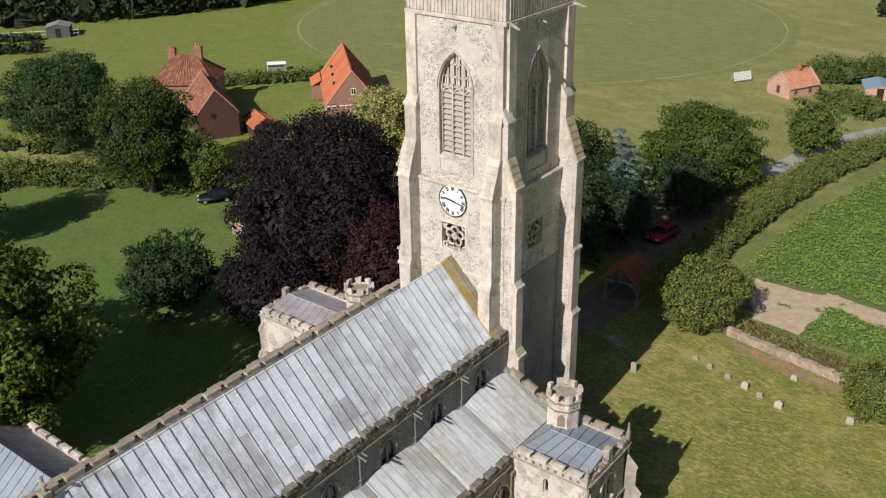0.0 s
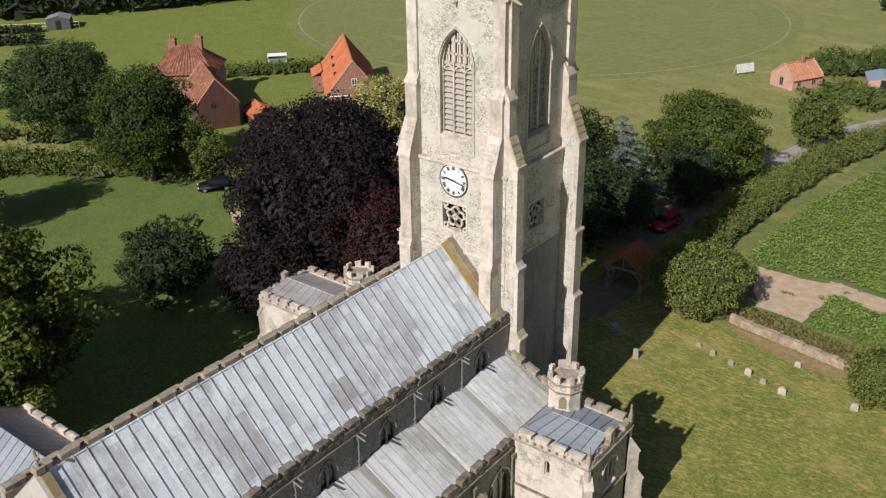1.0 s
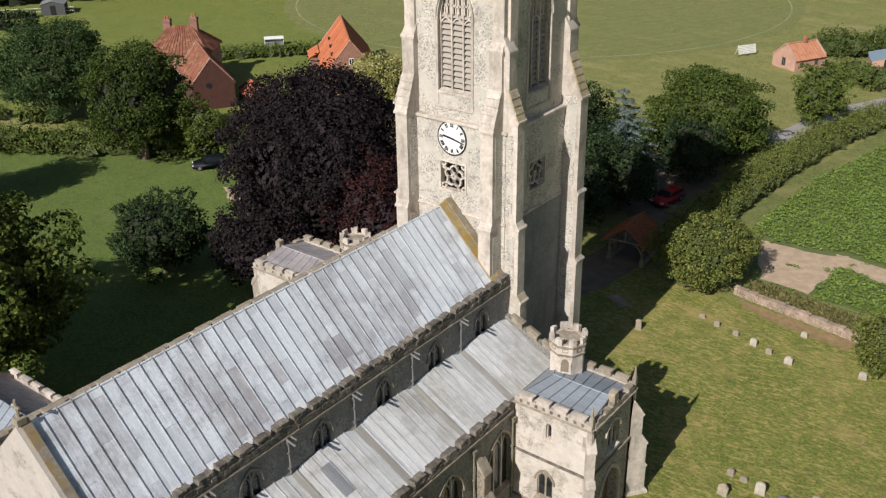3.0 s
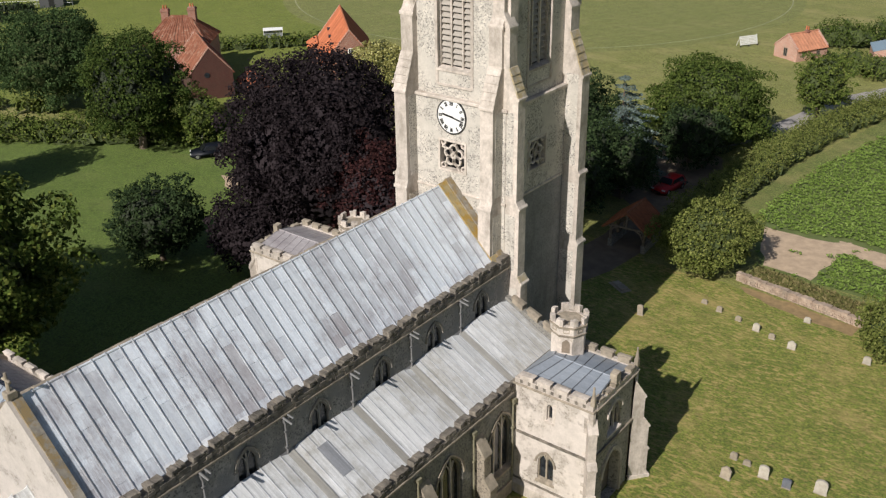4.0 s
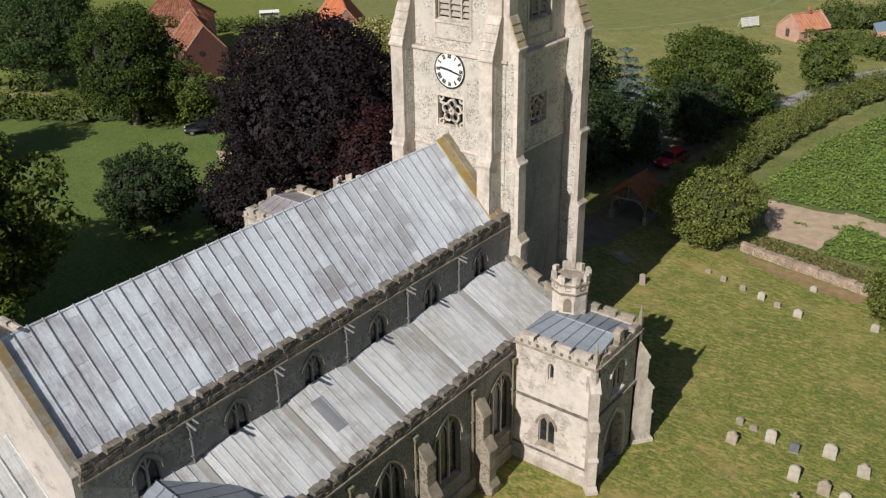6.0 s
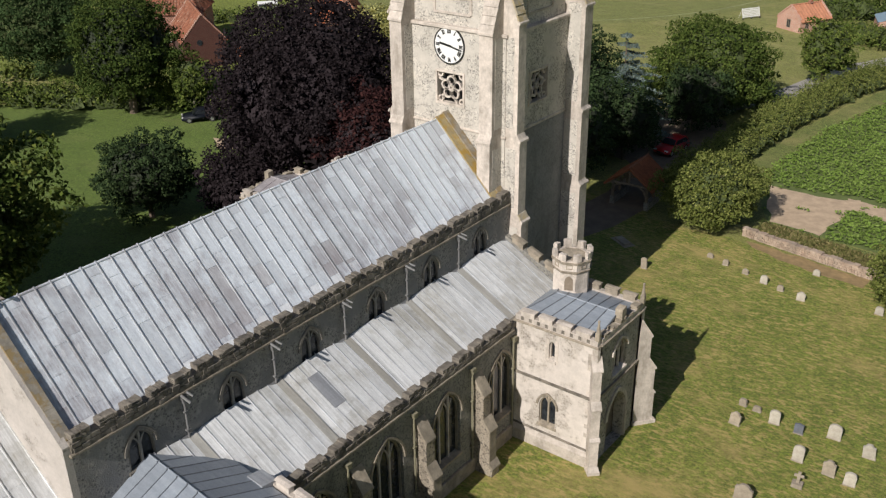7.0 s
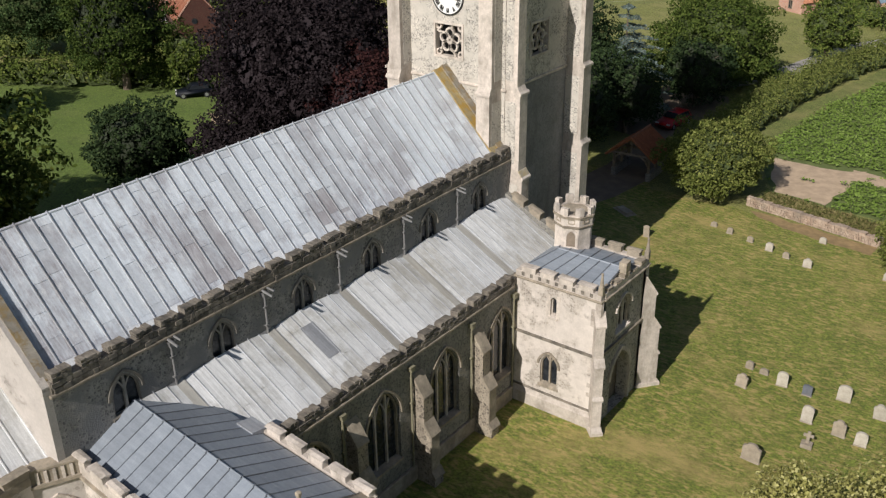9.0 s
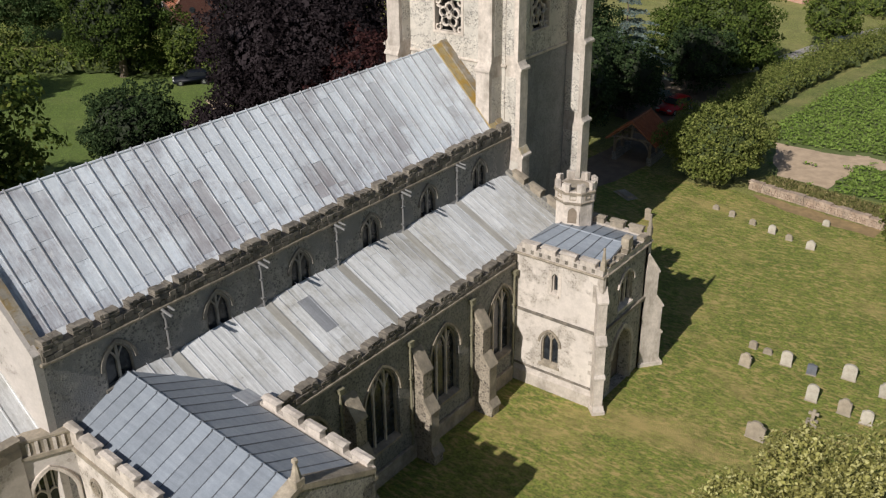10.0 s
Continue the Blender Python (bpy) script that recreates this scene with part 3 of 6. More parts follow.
    for name, ang, ln, wd, d in (("hour_hand", 90 - 30 * 9.28, 0.66, 0.06, 0.12), ("minute_hand", 90 - 6 * 17, 0.95, 0.045, 0.14)):
        a = radians(ang)
        bm = bmesh.new()
        r = Vector((math.cos(a), math.sin(a)))
        strip(bm, E_WALL, [tuple(Vector((0, CZ)) - r * 0.2), tuple(Vector((0, CZ)) + r * ln)], wd, d - 0.015, d)
        part(name, bm, BLACK, clock)


def tower_buttress(parent, pl, u0, u1, stages):
    ob = None
    for i, (z0, z1, d) in enumerate(stages):
        nxt = stages[i + 1][2] if i + 1 < len(stages) else -0.25
        rise = (d - nxt) * (2.7 if d - nxt > 0.5 else 1.8)
        bm = bmesh.new()
        prism(bm, [pl.p(u0, z0, -0.3), pl.p(u0, z0, d), pl.p(u0, z1 - rise, d), pl.p(u0, z1, nxt), pl.p(u0, z1, -0.3)], pl.u * (u1 - u0))
        ob = part("buttress", bm, STONE, parent)
        bm = bmesh.new()
        s = z1 - rise
        prism(bm, [pl.p(u0 - 0.07, s - 0.12, d + (0.1 if i < 4 else 0.03)), pl.p(u0 - 0.07, s, d + (0.1 if i < 4 else 0.03)), pl.p(u0 - 0.07, s + 0.12, d - 0.02), pl.p(u0 - 0.07, s - 0.12, d - 0.02)], pl.u * (u1 - u0 + 0.14))
        part("drip_mould", bm, STONE, ob)
        n = int(rise / 0.4) if i < 4 else 0
        for k in range(n):
            f, g = k / n, (k + 1) / n
            a0, a1 = d + (nxt - d) * f, d + (nxt - d) * g
            part("weathering_stone", new_prism([pl.p(u0 - 0.03, s + rise * f, a0 + 0.07), pl.p(u0 - 0.03, s + rise * g - 0.03, a1 + 0.04), pl.p(u0 - 0.03, s + rise * g, a1 - 0.05), pl.p(u0 - 0.03, s + rise * f, a0 - 0.05)], pl.u * (u1 - u0 + 0.06)), DULL_LICHEN if pl is S_WALL else STONE, ob)
    # flint infill on the flanks
    for side, sg in ((u0, -1), (u1, 1)):
        p2 = Plane(pl.p(side, 0, 0), pl.n, pl.u * sg)
        for z0, z1, d in stages[1:4]:
            bm = bmesh.new()
            prism(bm, [p2.p(0.02, z0 + 0.3, 0.0), p2.p(d - 0.28, z0 + 0.3, 0.0), p2.p(d - 0.28, z1 - (2.6 if d == stages[3][2] else 0.9), 0.0), p2.p(0.02, z1 - (2.6 if d == stages[3][2] else 0.9), 0.0)], p2.n * 0.012)
            part("flint_panel", bm, FLINT_TOWER, parent)


build_tower()

# ---- church: nave ----
NE, NS, NN, RIDGE_X, RIDGE_Z, EAVE_Z = -29.3, 0.0, -9.0, -4.45, 16.25, 12.05
CLER = Plane((NS, 0, 0), (0, 1, 0), (1, 0, 0))
CLER_N = Plane((NN, 0, 0), (0, 1, 0), (-1, 0, 0))
CLER_WINDOWS = (-26.42, -21.6, -16.82, -12.05, -7.55, -2.98)
PIPES = (-24.2, -19.2, -14.5, -9.7, -5.15)


CLER_BAR = stone_mat("pale_clerestory_mullion", (0.20, 0.19, 0.175), (0.31, 0.29, 0.26))
CLER_STONE = stone_mat("grey_clerestory_stone", (0.13, 0.12, 0.105), (0.24, 0.22, 0.19))


def downpipe(pl, u, z_top, z_bot, group, spouts=True, mat=None):
    mat = mat or LEAD_PIPE
    pipe = thing("downpipe", "grey lead downpipe with a bracketed hopper head on the flint wall", "downpipe", group)
    bm = bmesh.new()
    tube(bm, pl.p(u, z_bot, 0.1), pl.p(u, z_top, 0.1), 0.055, 0.055, 8)
    for f in (0.25, 0.7):
        z = z_bot + (z_top - z_bot) * f
        prism(bm, [pl.p(u - 0.11, z, 0.02), pl.p(u + 0.11, z, 0.02), pl.p(u + 0.11, z, 0.17), pl.p(u - 0.11, z, 0.17)], (0, 0, 0.06))
    part("pipe", bm, mat, pipe)
    bm = bmesh.new()
    prism(bm, [pl.p(u - 0.1, z_top - 0.12, 0.0), pl.p(u + 0.1, z_top - 0.12, 0.0), pl.p(u + 0.17, z_top + 0.16, 0.0), pl.p(u - 0.17, z_top + 0.16, 0.0)], pl.n * 0.26)
    part("hopper", bm, mat, pipe)
    if not spouts:
        return
    bm = bmesh.new()
    tube(bm, pl.p(u - 0.1, z_top + 0.28, 0.02), pl.p(u - 0.16, z_top + 0.2, 0.8), 0.07, 0.055, 6)
    tube(bm, pl.p(u + 0.18, z_top + 0.3, 0.02), pl.p(u + 0.18, z_top + 0.24, 0.55), 0.055, 0.045, 6)
    part("spout", bm, LEAD_PIPE, pipe)


def build_nave():
    nave = thing("church_nave", "long flint nave with clerestory windows and a grey lead roof", "church nave", kind="structure")
    wins = [(y, 9.3, 10.12, 1.26, 0.9) for y in CLER_WINDOWS]
    bm = bmesh.new()
    pierced(bm, CLER, [(NE, 0), (0, 0), (0, 11.65), (NE, 11.65)], [arch(*w[:3], w[3], w[4]) for w in wins], -0.7, 0.0)
    part("wall", bm, CLER_FLINT, nave)
    bm = bmesh.new()
    pierced(bm, CLER_N, [(NE, 0), (0, 0), (0, 12.0), (NE, 12.0)], [], -0.7, 0.0)
    part("wall", bm, FLINT, nave)
    for w in wins:
        gothic_window(nave, CLER, *w, 2, "two-light pointed clerestory window with dark leaded glass", depth=0.17, frame_mat=CLER_STONE, trac="crossing", bar_mat=CLER_BAR)
    part("string_course", new_box(NS - 0.05, NS + 0.14, NE - 0.1, -0.02, 11.5, 11.64, 0.03), STONE_WORN, nave)
    part("parapet", new_box(NS - 0.32, NS + 0.06, NE, -0.02, 11.64, 12.12, 0.02), STONE_DARK, nave)
    merlons(nave, CLER, NE + 0.1, -0.1, 12.12, -0.32, 0.06, STONE_DARK, 0.86, 0.31, 0.32, 0.06)
    rubble_band(nave, CLER, NE, -0.1, 11.66, 12.1, 0.06, STONE_DARK, 61)
    rubble_band(nave, Plane((NS - 0.32, 0, 0), (0, 1, 0), (-1, 0, 0)), NE, -0.1, 11.9, 12.1, 0.0, STONE_DARK, 62, 0.25, (0.3, 0.6))
    part("parapet", new_box(NN - 0.06, NN + 0.32, NE, -0.02, 12.0, 13.05, 0.02), STONE_WORN, nave)
    merlons(nave, CLER_N, NE + 0.1, -0.1, 13.05, -0.28, 0.06, STONE_WORN, 1.0, 0.48, 0.36, 0.045)
    # the north parapet is double, with a second row of battlements on a corbelled ledge
    part("corbel_table", new_box(NN - 0.5, NN - 0.07, NE + 0.6, -0.7, 11.5, 12.8, 0.03), STONE_WORN, nave)
    merlons(nave, CLER_N, NE + 0.75, -0.85, 12.8, 0.24, 0.5, STONE_WORN, 1.0, 0.48, 0.34, 0.045)
    ex, wx = NS - 0.36, NN + 0.36
    lead_roof(nave, (RIDGE_X, NE + 0.13, RIDGE_Z), (RIDGE_X, -1.23, RIDGE_Z), (ex, NE + 0.13, EAVE_Z), (ex, -1.23, EAVE_Z), LEAD, 0.6985, 3, 3, name="roof")
    part("roof", new_prism([(RIDGE_X, NE + 0.3, RIDGE_Z), (wx, NE + 0.3, EAVE_Z), (wx, NE + 0.3, EAVE_Z - 0.15), (RIDGE_X, NE + 0.3, RIDGE_Z - 0.15)], (0, -NE - 0.75, 0)), LEAD, nave)
    part("ridge_roll", new_tube((RIDGE_X, NE + 0.3, RIDGE_Z), (RIDGE_X, -0.45, RIDGE_Z), 0.06, 0.06, 8), LEAD, nave)
    # end gables with raised copings
    for y0, y1, lift, mat in ((NE - 0.12, NE + 0.3, 0.2, LICHEN), (-1.23, -0.56, 0.08, GOLD_LICHEN), (-0.56, -0.02, 0.2, LICHEN)):
        for x in (ex + 0.2, wx - 0.2):
            n = 9
            for k in range(n):
                p = Vector((RIDGE_X, y0, RIDGE_Z + 0.1)).lerp(Vector((x, y0, EAVE_Z + 0.1 - 0.2)), k / n)
                q = Vector((RIDGE_X, y0, RIDGE_Z + 0.1)).lerp(Vector((x, y0, EAVE_Z + 0.1 - 0.2)), (k + 0.985) / n)
                part("coping_stone", new_prism([p, q, q + Vector((0, 0, lift)), p + Vector((0, 0, lift))], (0, y1 - y0, 0)), mat, nave)
    bm = bmesh.new()
    prism(bm, [(NN, NE, 0), (NS, NE, 0), (NS, NE, 12.0), (RIDGE_X, NE, RIDGE_Z + 0.1), (NN, NE, 12.0)], (0, -0.3, 0))
    part("gable_wall", bm, GABLE_RENDER, nave)
    cross = thing("gable_cross", "", "")
    cross.parent = nave
    bm = bmesh.new()
    box(bm, RIDGE_X - 0.2, RIDGE_X + 0.2, NE - 0.3, NE + 0.15, RIDGE_Z + 0.15, RIDGE_Z + 0.5, 0.03)
    tube(bm, (RIDGE_X, NE - 0.08, RIDGE_Z + 0.5), (RIDGE_X, NE - 0.08, RIDGE_Z + 1.35), 0.09, 0.06, 6)
    tube(bm, (RIDGE_X - 0.28, NE - 0.08, RIDGE_Z + 1.0), (RIDGE_X + 0.28, NE - 0.08, RIDGE_Z + 1.0), 0.07, 0.07, 6)
    part("stone_cross", bm, STONE_WORN, cross)


build_nave()
for y in PIPES:
    downpipe(CLER, y, 11.25, 9.2, "clerestory downpipes")

# ---- church: south aisle ----
LEAD_STRIP = lead_mat("stained_lead_strip", (0.26, 0.255, 0.235), (0.40, 0.39, 0.36), (0.22, 0.20, 0.165), 0.6)
AX = 4.2
AISLE = Plane((AX, 0, 0), (0, 1, 0), (1, 0, 0))
AISLE_N = Plane((NN - AX, 0, 0), (0, 1, 0), (-1, 0, 0))


BUTTRESS = flint_mat("brown_buttress_flint", (0.10, 0.085, 0.07), (0.22, 0.185, 0.145), (0.40, 0.345, 0.27))


def aisle_camber(y):
    """The lead swells between the gutters that take the downpipes' water."""
    ys = (-29.0, -24.15, -19.15, -14.55, -9.8, -5.25, -0.2)
    for a, b in zip(ys, ys[1:]):
        if a <= y <= b:
            f = (y - a) / (b - a)
            return 0.24 * math.sqrt(max(0.0, 4 * f * (1 - f)))
    return 0.0


def build_aisle():
    aisle = thing("south_aisle", "flint south aisle with tall windows and a pale lead lean-to roof", "church aisle", kind="structure")
    wins = [(y, 1.95, 4.55, 2.3, 1.7) for y in (-21.1, -16.42, -11.75, -6.88)]
    bm = bmesh.new()
    pierced(bm, AISLE, [(-22.9, 0), (-0.35, 0), (-0.35, 7.25), (-22.9, 7.25)], [arch(*w[:3], w[3], w[4]) for w in wins], -0.7, 0.0)
    part("wall", bm, FLINT, aisle)
    for w in wins:
        gothic_window(aisle, AISLE, *w, 3, "tall three-light pointed aisle window with dark glass", depth=0.34, frame_mat=STONE_WORN, trac="crossing", bar_mat=STONE)
    part("plinth", new_box(AX - 0.02, AX + 0.16, -22.9, -5.8, 0, 0.9, 0.04), STONE_WORN, aisle)
    part("string_course", new_box(AX - 0.05, AX + 0.15, -22.9, -5.75, 7.1, 7.25, 0.03), STONE_WORN, aisle)
    part("parapet", new_box(AX - 0.34, AX + 0.06, -22.9, -0.4, 7.25, 7.62, 0.02), STONE_DARK, aisle)
    merlons(aisle, AISLE, -22.6, -5.9, 7.6, -0.34, 0.06, STONE_DARK, 0.97, 0.36, 0.3, 0.06)
    rubble_band(aisle, AISLE, -22.8, -5.85, 7.27, 7.6, 0.06, STONE_DARK, 63, 0.17)
    lead_roof(aisle, (0.03, -25.9, 9.28), (0.03, -0.4, 9.28), (AX - 0.36, -25.9, 7.3), (AX - 0.36, -0.4, 7.3), LEAD_AISLE, 0.62, 1, 11, name="roof", roll_r=0.02, roll_mat=LEAD_ROLL, camber=aisle_camber)
    for y in (-24.15, -19.15, -14.55, -9.8, -5.25):
        part("gutter_strip", new_prism([(0.03, y - 0.1, 9.38), (AX - 0.4, y - 0.1, 7.4), (AX - 0.4, y + 0.3, 7.43), (0.03, y + 0.3, 9.44)], (0, 0, 0.02)), LEAD_STRIP, aisle)
    part("patch", new_prism([(0.75, -17.9, 9.135), (2.45, -17.9, 8.195), (2.45, -17.1, 8.2), (0.75, -17.1, 9.145)], (0, 0, 0.012)), LEAD_ROLL, aisle)
    part("flashing", new_prism([(0.02, -25.9, 9.26), (0.2, -25.9, 9.22), (0.2, -25.9, 9.26), (0.02, -25.9, 9.46)], (0, 25.5, 0)), LEAD_PIPE, aisle)
    for y in (-18.6, -13.95, -9.1):
        stepped_buttress(aisle, AISLE, y - 0.33, y + 0.33, [(0, 0.9, 1.25), (0.9, 3.6, 1.05), (3.6, 6.1, 0.65)], BUTTRESS, STONE_WORN)
        part("buttress_front", new_box(AX + 1.04, AX + 1.075, y - 0.3, y + 0.3, 0.9, 2.9), STONE_WORN, aisle)
    # west wall with a raking battlemented parapet
    west = Plane((0, -0.35, 0), (1, 0, 0), (0, 1, 0))
    bm = bmesh.new()
    pierced(bm, west, [(0.0, 0), (AX, 0), (AX, 7.7), (0.0, 9.6)], [], 0.0, 0.45)
    part("wall", bm, FLINT, aisle)
    merlons(aisle, west, 0.5, AX - 0.6, 9.6, -0.02, 0.42, STONE_WORN, 0.8, 0.4, 0.4, 0.03, slope=-1.9 / AX)
    north = thing("north_aisle", "flint north aisle with a lead lean-to roof", "church aisle", kind="structure")
    part("wall", new_box(NN - AX, NN - AX + 0.6, -27.0, 0.1, 0, 7.6), FLINT, north)
    part("roof", new_prism([(NN, -27, 9.28), (NN - AX + 0.3, -27, 7.3), (NN - AX + 0.3, -27, 7.1), (NN, -27, 9.0)], (0, 27.0, 0)), LEAD_AISLE, north)
    merlons(north, AISLE_N, -21.0, -2.7, 7.62, -0.34, 0.06, STONE_WORN, 1.0, 0.42, 0.4, 0.04)


build_aisle()
OLIVE_LEAD = plain_mat("algae_stained_lead", (0.21, 0.195, 0.13), 0.7, 0.3)
for y in (-19.2, -14.5, -9.66, -5.8):
    downpipe(AISLE, y, 6.6, 0.2, "aisle downpipes", spouts=False, mat=OLIVE_LEAD)


# ---- church: porches ----
def pinnacle(parent, x, y, z, h=1.1, w=0.24):
    bm = bmesh.new()
    box(bm, x - w, x + w, y - w, y + w, z, z + 0.45 * h, 0.03)
    tube(bm, (x, y, z + 0.45 * h), (x, y, z + h), w * 0.95, 0.04, 8)
    box(bm, x - w * 0.45, x + w * 0.45, y - w * 0.45, y + w * 0.45, z + h * 0.93, z + h * 1.08, 0.03)
    part("pinnacle", bm, STONE_WORN, parent)


def turret(parent, x, y, z0, zs, r=1.12):
    """An octagonal stair turret with its own battlements."""
    tw = thing("stair_turret", "", "")
    tw.parent = parent
    tw["label"] = "octagonal stone stair turret with small battlements"
    bm = bmesh.new()
    tube(bm, (x, y, z0), (x, y, zs), r * 0.95, r * 0.95, 8)
    part("shaft", bm, STONE, tw)
    for z, lo, hi in ((zs - 0.3, 1.0, 1.07), (zs + 0.28, 1.06, 1.1)):
        bm = bmesh.new()
        tube(bm, (x, y, z), (x, y, z + 0.13), r * lo, r * hi, 8)
        part("string_course", bm, STONE_WORN, tw)
    part("cap", new_tube((x, y, zs + 0.1), (x, y, zs + 0.3), r * 0.86, 0.3, 8), LEAD_PURPLE, tw)
    rnd = random.Random(int(x * 10))

    def wall_piece(name, a0, a1, z, h, mat, ro, ri):
        ring = [(x + q * math.cos(a), y + q * math.sin(a), z) for q, a in ((ro, a0), (ro, a1), (ri, a1), (ri, a0))]
        bm = new_prism(ring, (0, 0, h))
        for v in bm.verts:
            v.co += Vector([rnd.uniform(-0.02, 0.02) for _ in range(3)])
        part(name, bm, mat, tw)

    for k in range(8):
        a0, a1 = k * math.tau / 8, (k + 1) * math.tau / 8
        wall_piece("parapet", a0, a1, zs - 0.15, 0.62, STONE, r * 1.02, r * 0.82)
        # a battlement over each angle, of weathered blocks
        wall_piece("merlon", a0 - 0.21, a0 + 0.01, zs + 0.46, 0.42 + rnd.uniform(-0.05, 0.05), STONE, r * 1.02, r * 0.82)
        wall_piece("merlon", a0, a0 + 0.22, zs + 0.46, 0.42 + rnd.uniform(-0.05, 0.05), STONE, r * 1.02, r * 0.82)
        # small dark sunk panel under each gap
        am = (a0 + a1) / 2
        pl = Plane((x + r * 0.945 * math.cos(am), y + r * 0.945 * math.sin(am), 0), (-math.sin(am), math.cos(am), 0), (math.cos(am), math.sin(am), 0))
        bm = bmesh.new()
        strip(bm, pl, [(-0.16, zs + 0.02), (0.16, zs + 0.02), (0.16, zs + 0.24), (-0.16, zs + 0.24)], 0.035, -0.02, 0.03, True)
        part("panel_moulding", bm, STONE_WORN, tw)
    for a in (-math.tau / 16 * 3,):
        pl = Plane((x + r * 0.885 * math.cos(a), y + r * 0.885 * math.sin(a), 0), (-math.sin(a), math.cos(a), 0), (math.cos(a), math.sin(a), 0))
        bm = bmesh.new()
        bm.faces.new([bm.verts.new(pl.p(u, z, 0.012)) for u, z in arch(0, z0 + 0.85, zs - 0.75, 0.5, 0.3)])
        part("door", bm, OAK, tw)
        bm = bmesh.new()
        strip(bm, pl, arch(0, z0 + 0.85, zs - 0.75, 0.62, 0.4)[1:], 0.07, 0.0, 0.05)
        part("door_frame", bm, STONE, tw)


def build_porch(name, label, x_in, x_out, y0, y1, roof_mat, tx, ty, pl_mat):
    """A two-storey porch from the aisle wall at x_in to its front at x_out."""
    po = thing(name, label, "church porch", kind="structure")
    sx = 1 if x_out > x_in else -1
    xm = (x_in + x_out) / 2
    east = Plane((xm, y0, 0), (1, 0, 0), (0, -1, 0))
    west = Plane((xm, y1, 0), (1, 0, 0), (0, 1, 0))
    front = Plane((x_out, (y0 + y1) / 2, 0), (0, 1, 0), (sx, 0, 0))
    hx, hy = abs(x_out - x_in) / 2, (y1 - y0) / 2
    for pl in (east, west):
        lo, hi = arch(-0.33, 1.6, 2.85, 1.05, 0.7), arch(-0.2, 5.95, 6.85, 0.36, 0.25)
        bm = bmesh.new()
        pierced(bm, pl, [(-hx, 0), (hx, 0), (hx, 7.75), (-hx, 7.75)], [lo, hi], -0.5, 0.0)
        part("wall", bm, pl_mat, po)
        gothic_window(po, pl, -0.33, 1.6, 2.85, 1.05, 0.7, 2, "two-light traceried porch window", depth=0.26, frame_mat=STONE_WORN, trac="crossing")
        gothic_window(po, pl, -0.2, 5.95, 6.85, 0.36, 0.25, 1, "narrow pointed stair light", hood=False, depth=0.3, trac=False)
        bm = bmesh.new()
        for s in (-1, 1):
            strip(bm, pl, [(-0.2 + s * 0.3, 5.85), (-0.2 + s * 0.3, 7.2)], 0.1, 0.0, 0.02)
        part("jamb", bm, STONE, po)
        bm = bmesh.new()
        strip(bm, pl, [(-hx, 4.45), (hx, 4.45)], 0.07, 0.0, 0.1)
        part("string_course", bm, STONE_DARK, po)
        bm = bmesh.new()
        prism(bm, [pl.p(-hx, 0, 0.02), pl.p(-hx, 0, 0.2), pl.p(-hx, 0.7, 0.2), pl.p(-hx, 0.9, 0.02)], pl.u * 2 * hx)
        part("plinth", bm, STONE, po)
        bm = bmesh.new()
        strip(bm, pl, [(-hx, 1.05), (hx, 1.05)], 0.05, 0.0, 0.08)
        part("plinth_mould", bm, STONE_DARK, po)
    door = arch(0, 0.02, 2.2, 2.0, 1.35)
    fl = hy - 0.02
    bm = bmesh.new()
    pierced(bm, front, [(-fl, 0), (fl, 0), (fl, 7.75), (-fl, 7.75)], [door, arch(0, 5.0, 6.3, 1.5, 0.7)], -0.6, 0.0)
    part("wall", bm, PORCH_FLINT, po)
    gothic_window(po, front, 0, 5.0, 6.3, 1.5, 0.7, 3, "three-light window above the porch arch", depth=0.3)
    bm = bmesh.new()
    strip(bm, front, arch(0, 0.02, 2.2, 2.35, 1.6)[1:], 0.12, 0.0, 0.1)
    part("door_arch", bm, STONE, po)
    part("door", new_box(min(x_out - sx * 0.75, x_out - sx * 0.65), max(x_out - sx * 0.75, x_out - sx * 0.65), (y0 + y1) / 2 - 1.1, (y0 + y1) / 2 + 1.1, 0, 3.6), OAK, po)
    bm = bmesh.new()
    strip(bm, front, [(-fl, 4.45), (fl, 4.45)], 0.08, 0.0, 0.12)
    part("string_course", bm, STONE_WORN, po)
    # parapet all round, with battlements
    a, b = sorted((x_in, x_out))
    for bx in ((a, b, y0 - 0.06, y0 + 0.3), (a, b, y1 - 0.3, y1 + 0.06), (x_out - 0.06 - (0.24 if sx > 0 else 0), x_out + 0.06 + (0 if sx > 0 else 0.24), y0 + 0.31, y1 - 0.31)):
        part("parapet", new_box(*bx, 7.76, 8.1, 0.02), STONE, po)
        part("cornice", new_box(bx[0] - 0.09, bx[1] + 0.09, bx[2] - 0.09, bx[3] + 0.09, 7.66, 7.78, 0.03), STONE_WORN, po)
    merlons(po, east, -hx + 0.35, hx - 0.45, 8.1, -0.3, 0.06, STONE, 0.74, 0.3, 0.36, 0.03)
    merlons(po, west, -hx + 1.6 if sx > 0 else -hx + 0.3, hx - 0.45, 8.1, -0.3, 0.06, STONE_WORN, 0.62, 0.42, 0.38, 0.045)
    merlons(po, front, -hy + 0.5, hy - 0.5, 8.1, -0.3, 0.06, STONE_WORN, 0.6, 0.3, 0.2, 0.07)
    part("centre_block", new_prism([front.p(-0.26, 8.1, -0.34), front.p(0.26, 8.1, -0.34), front.p(0.22, 8.95, -0.34), front.p(-0.24, 8.9, -0.34)], front.n * 0.42), STONE_WORN, po)
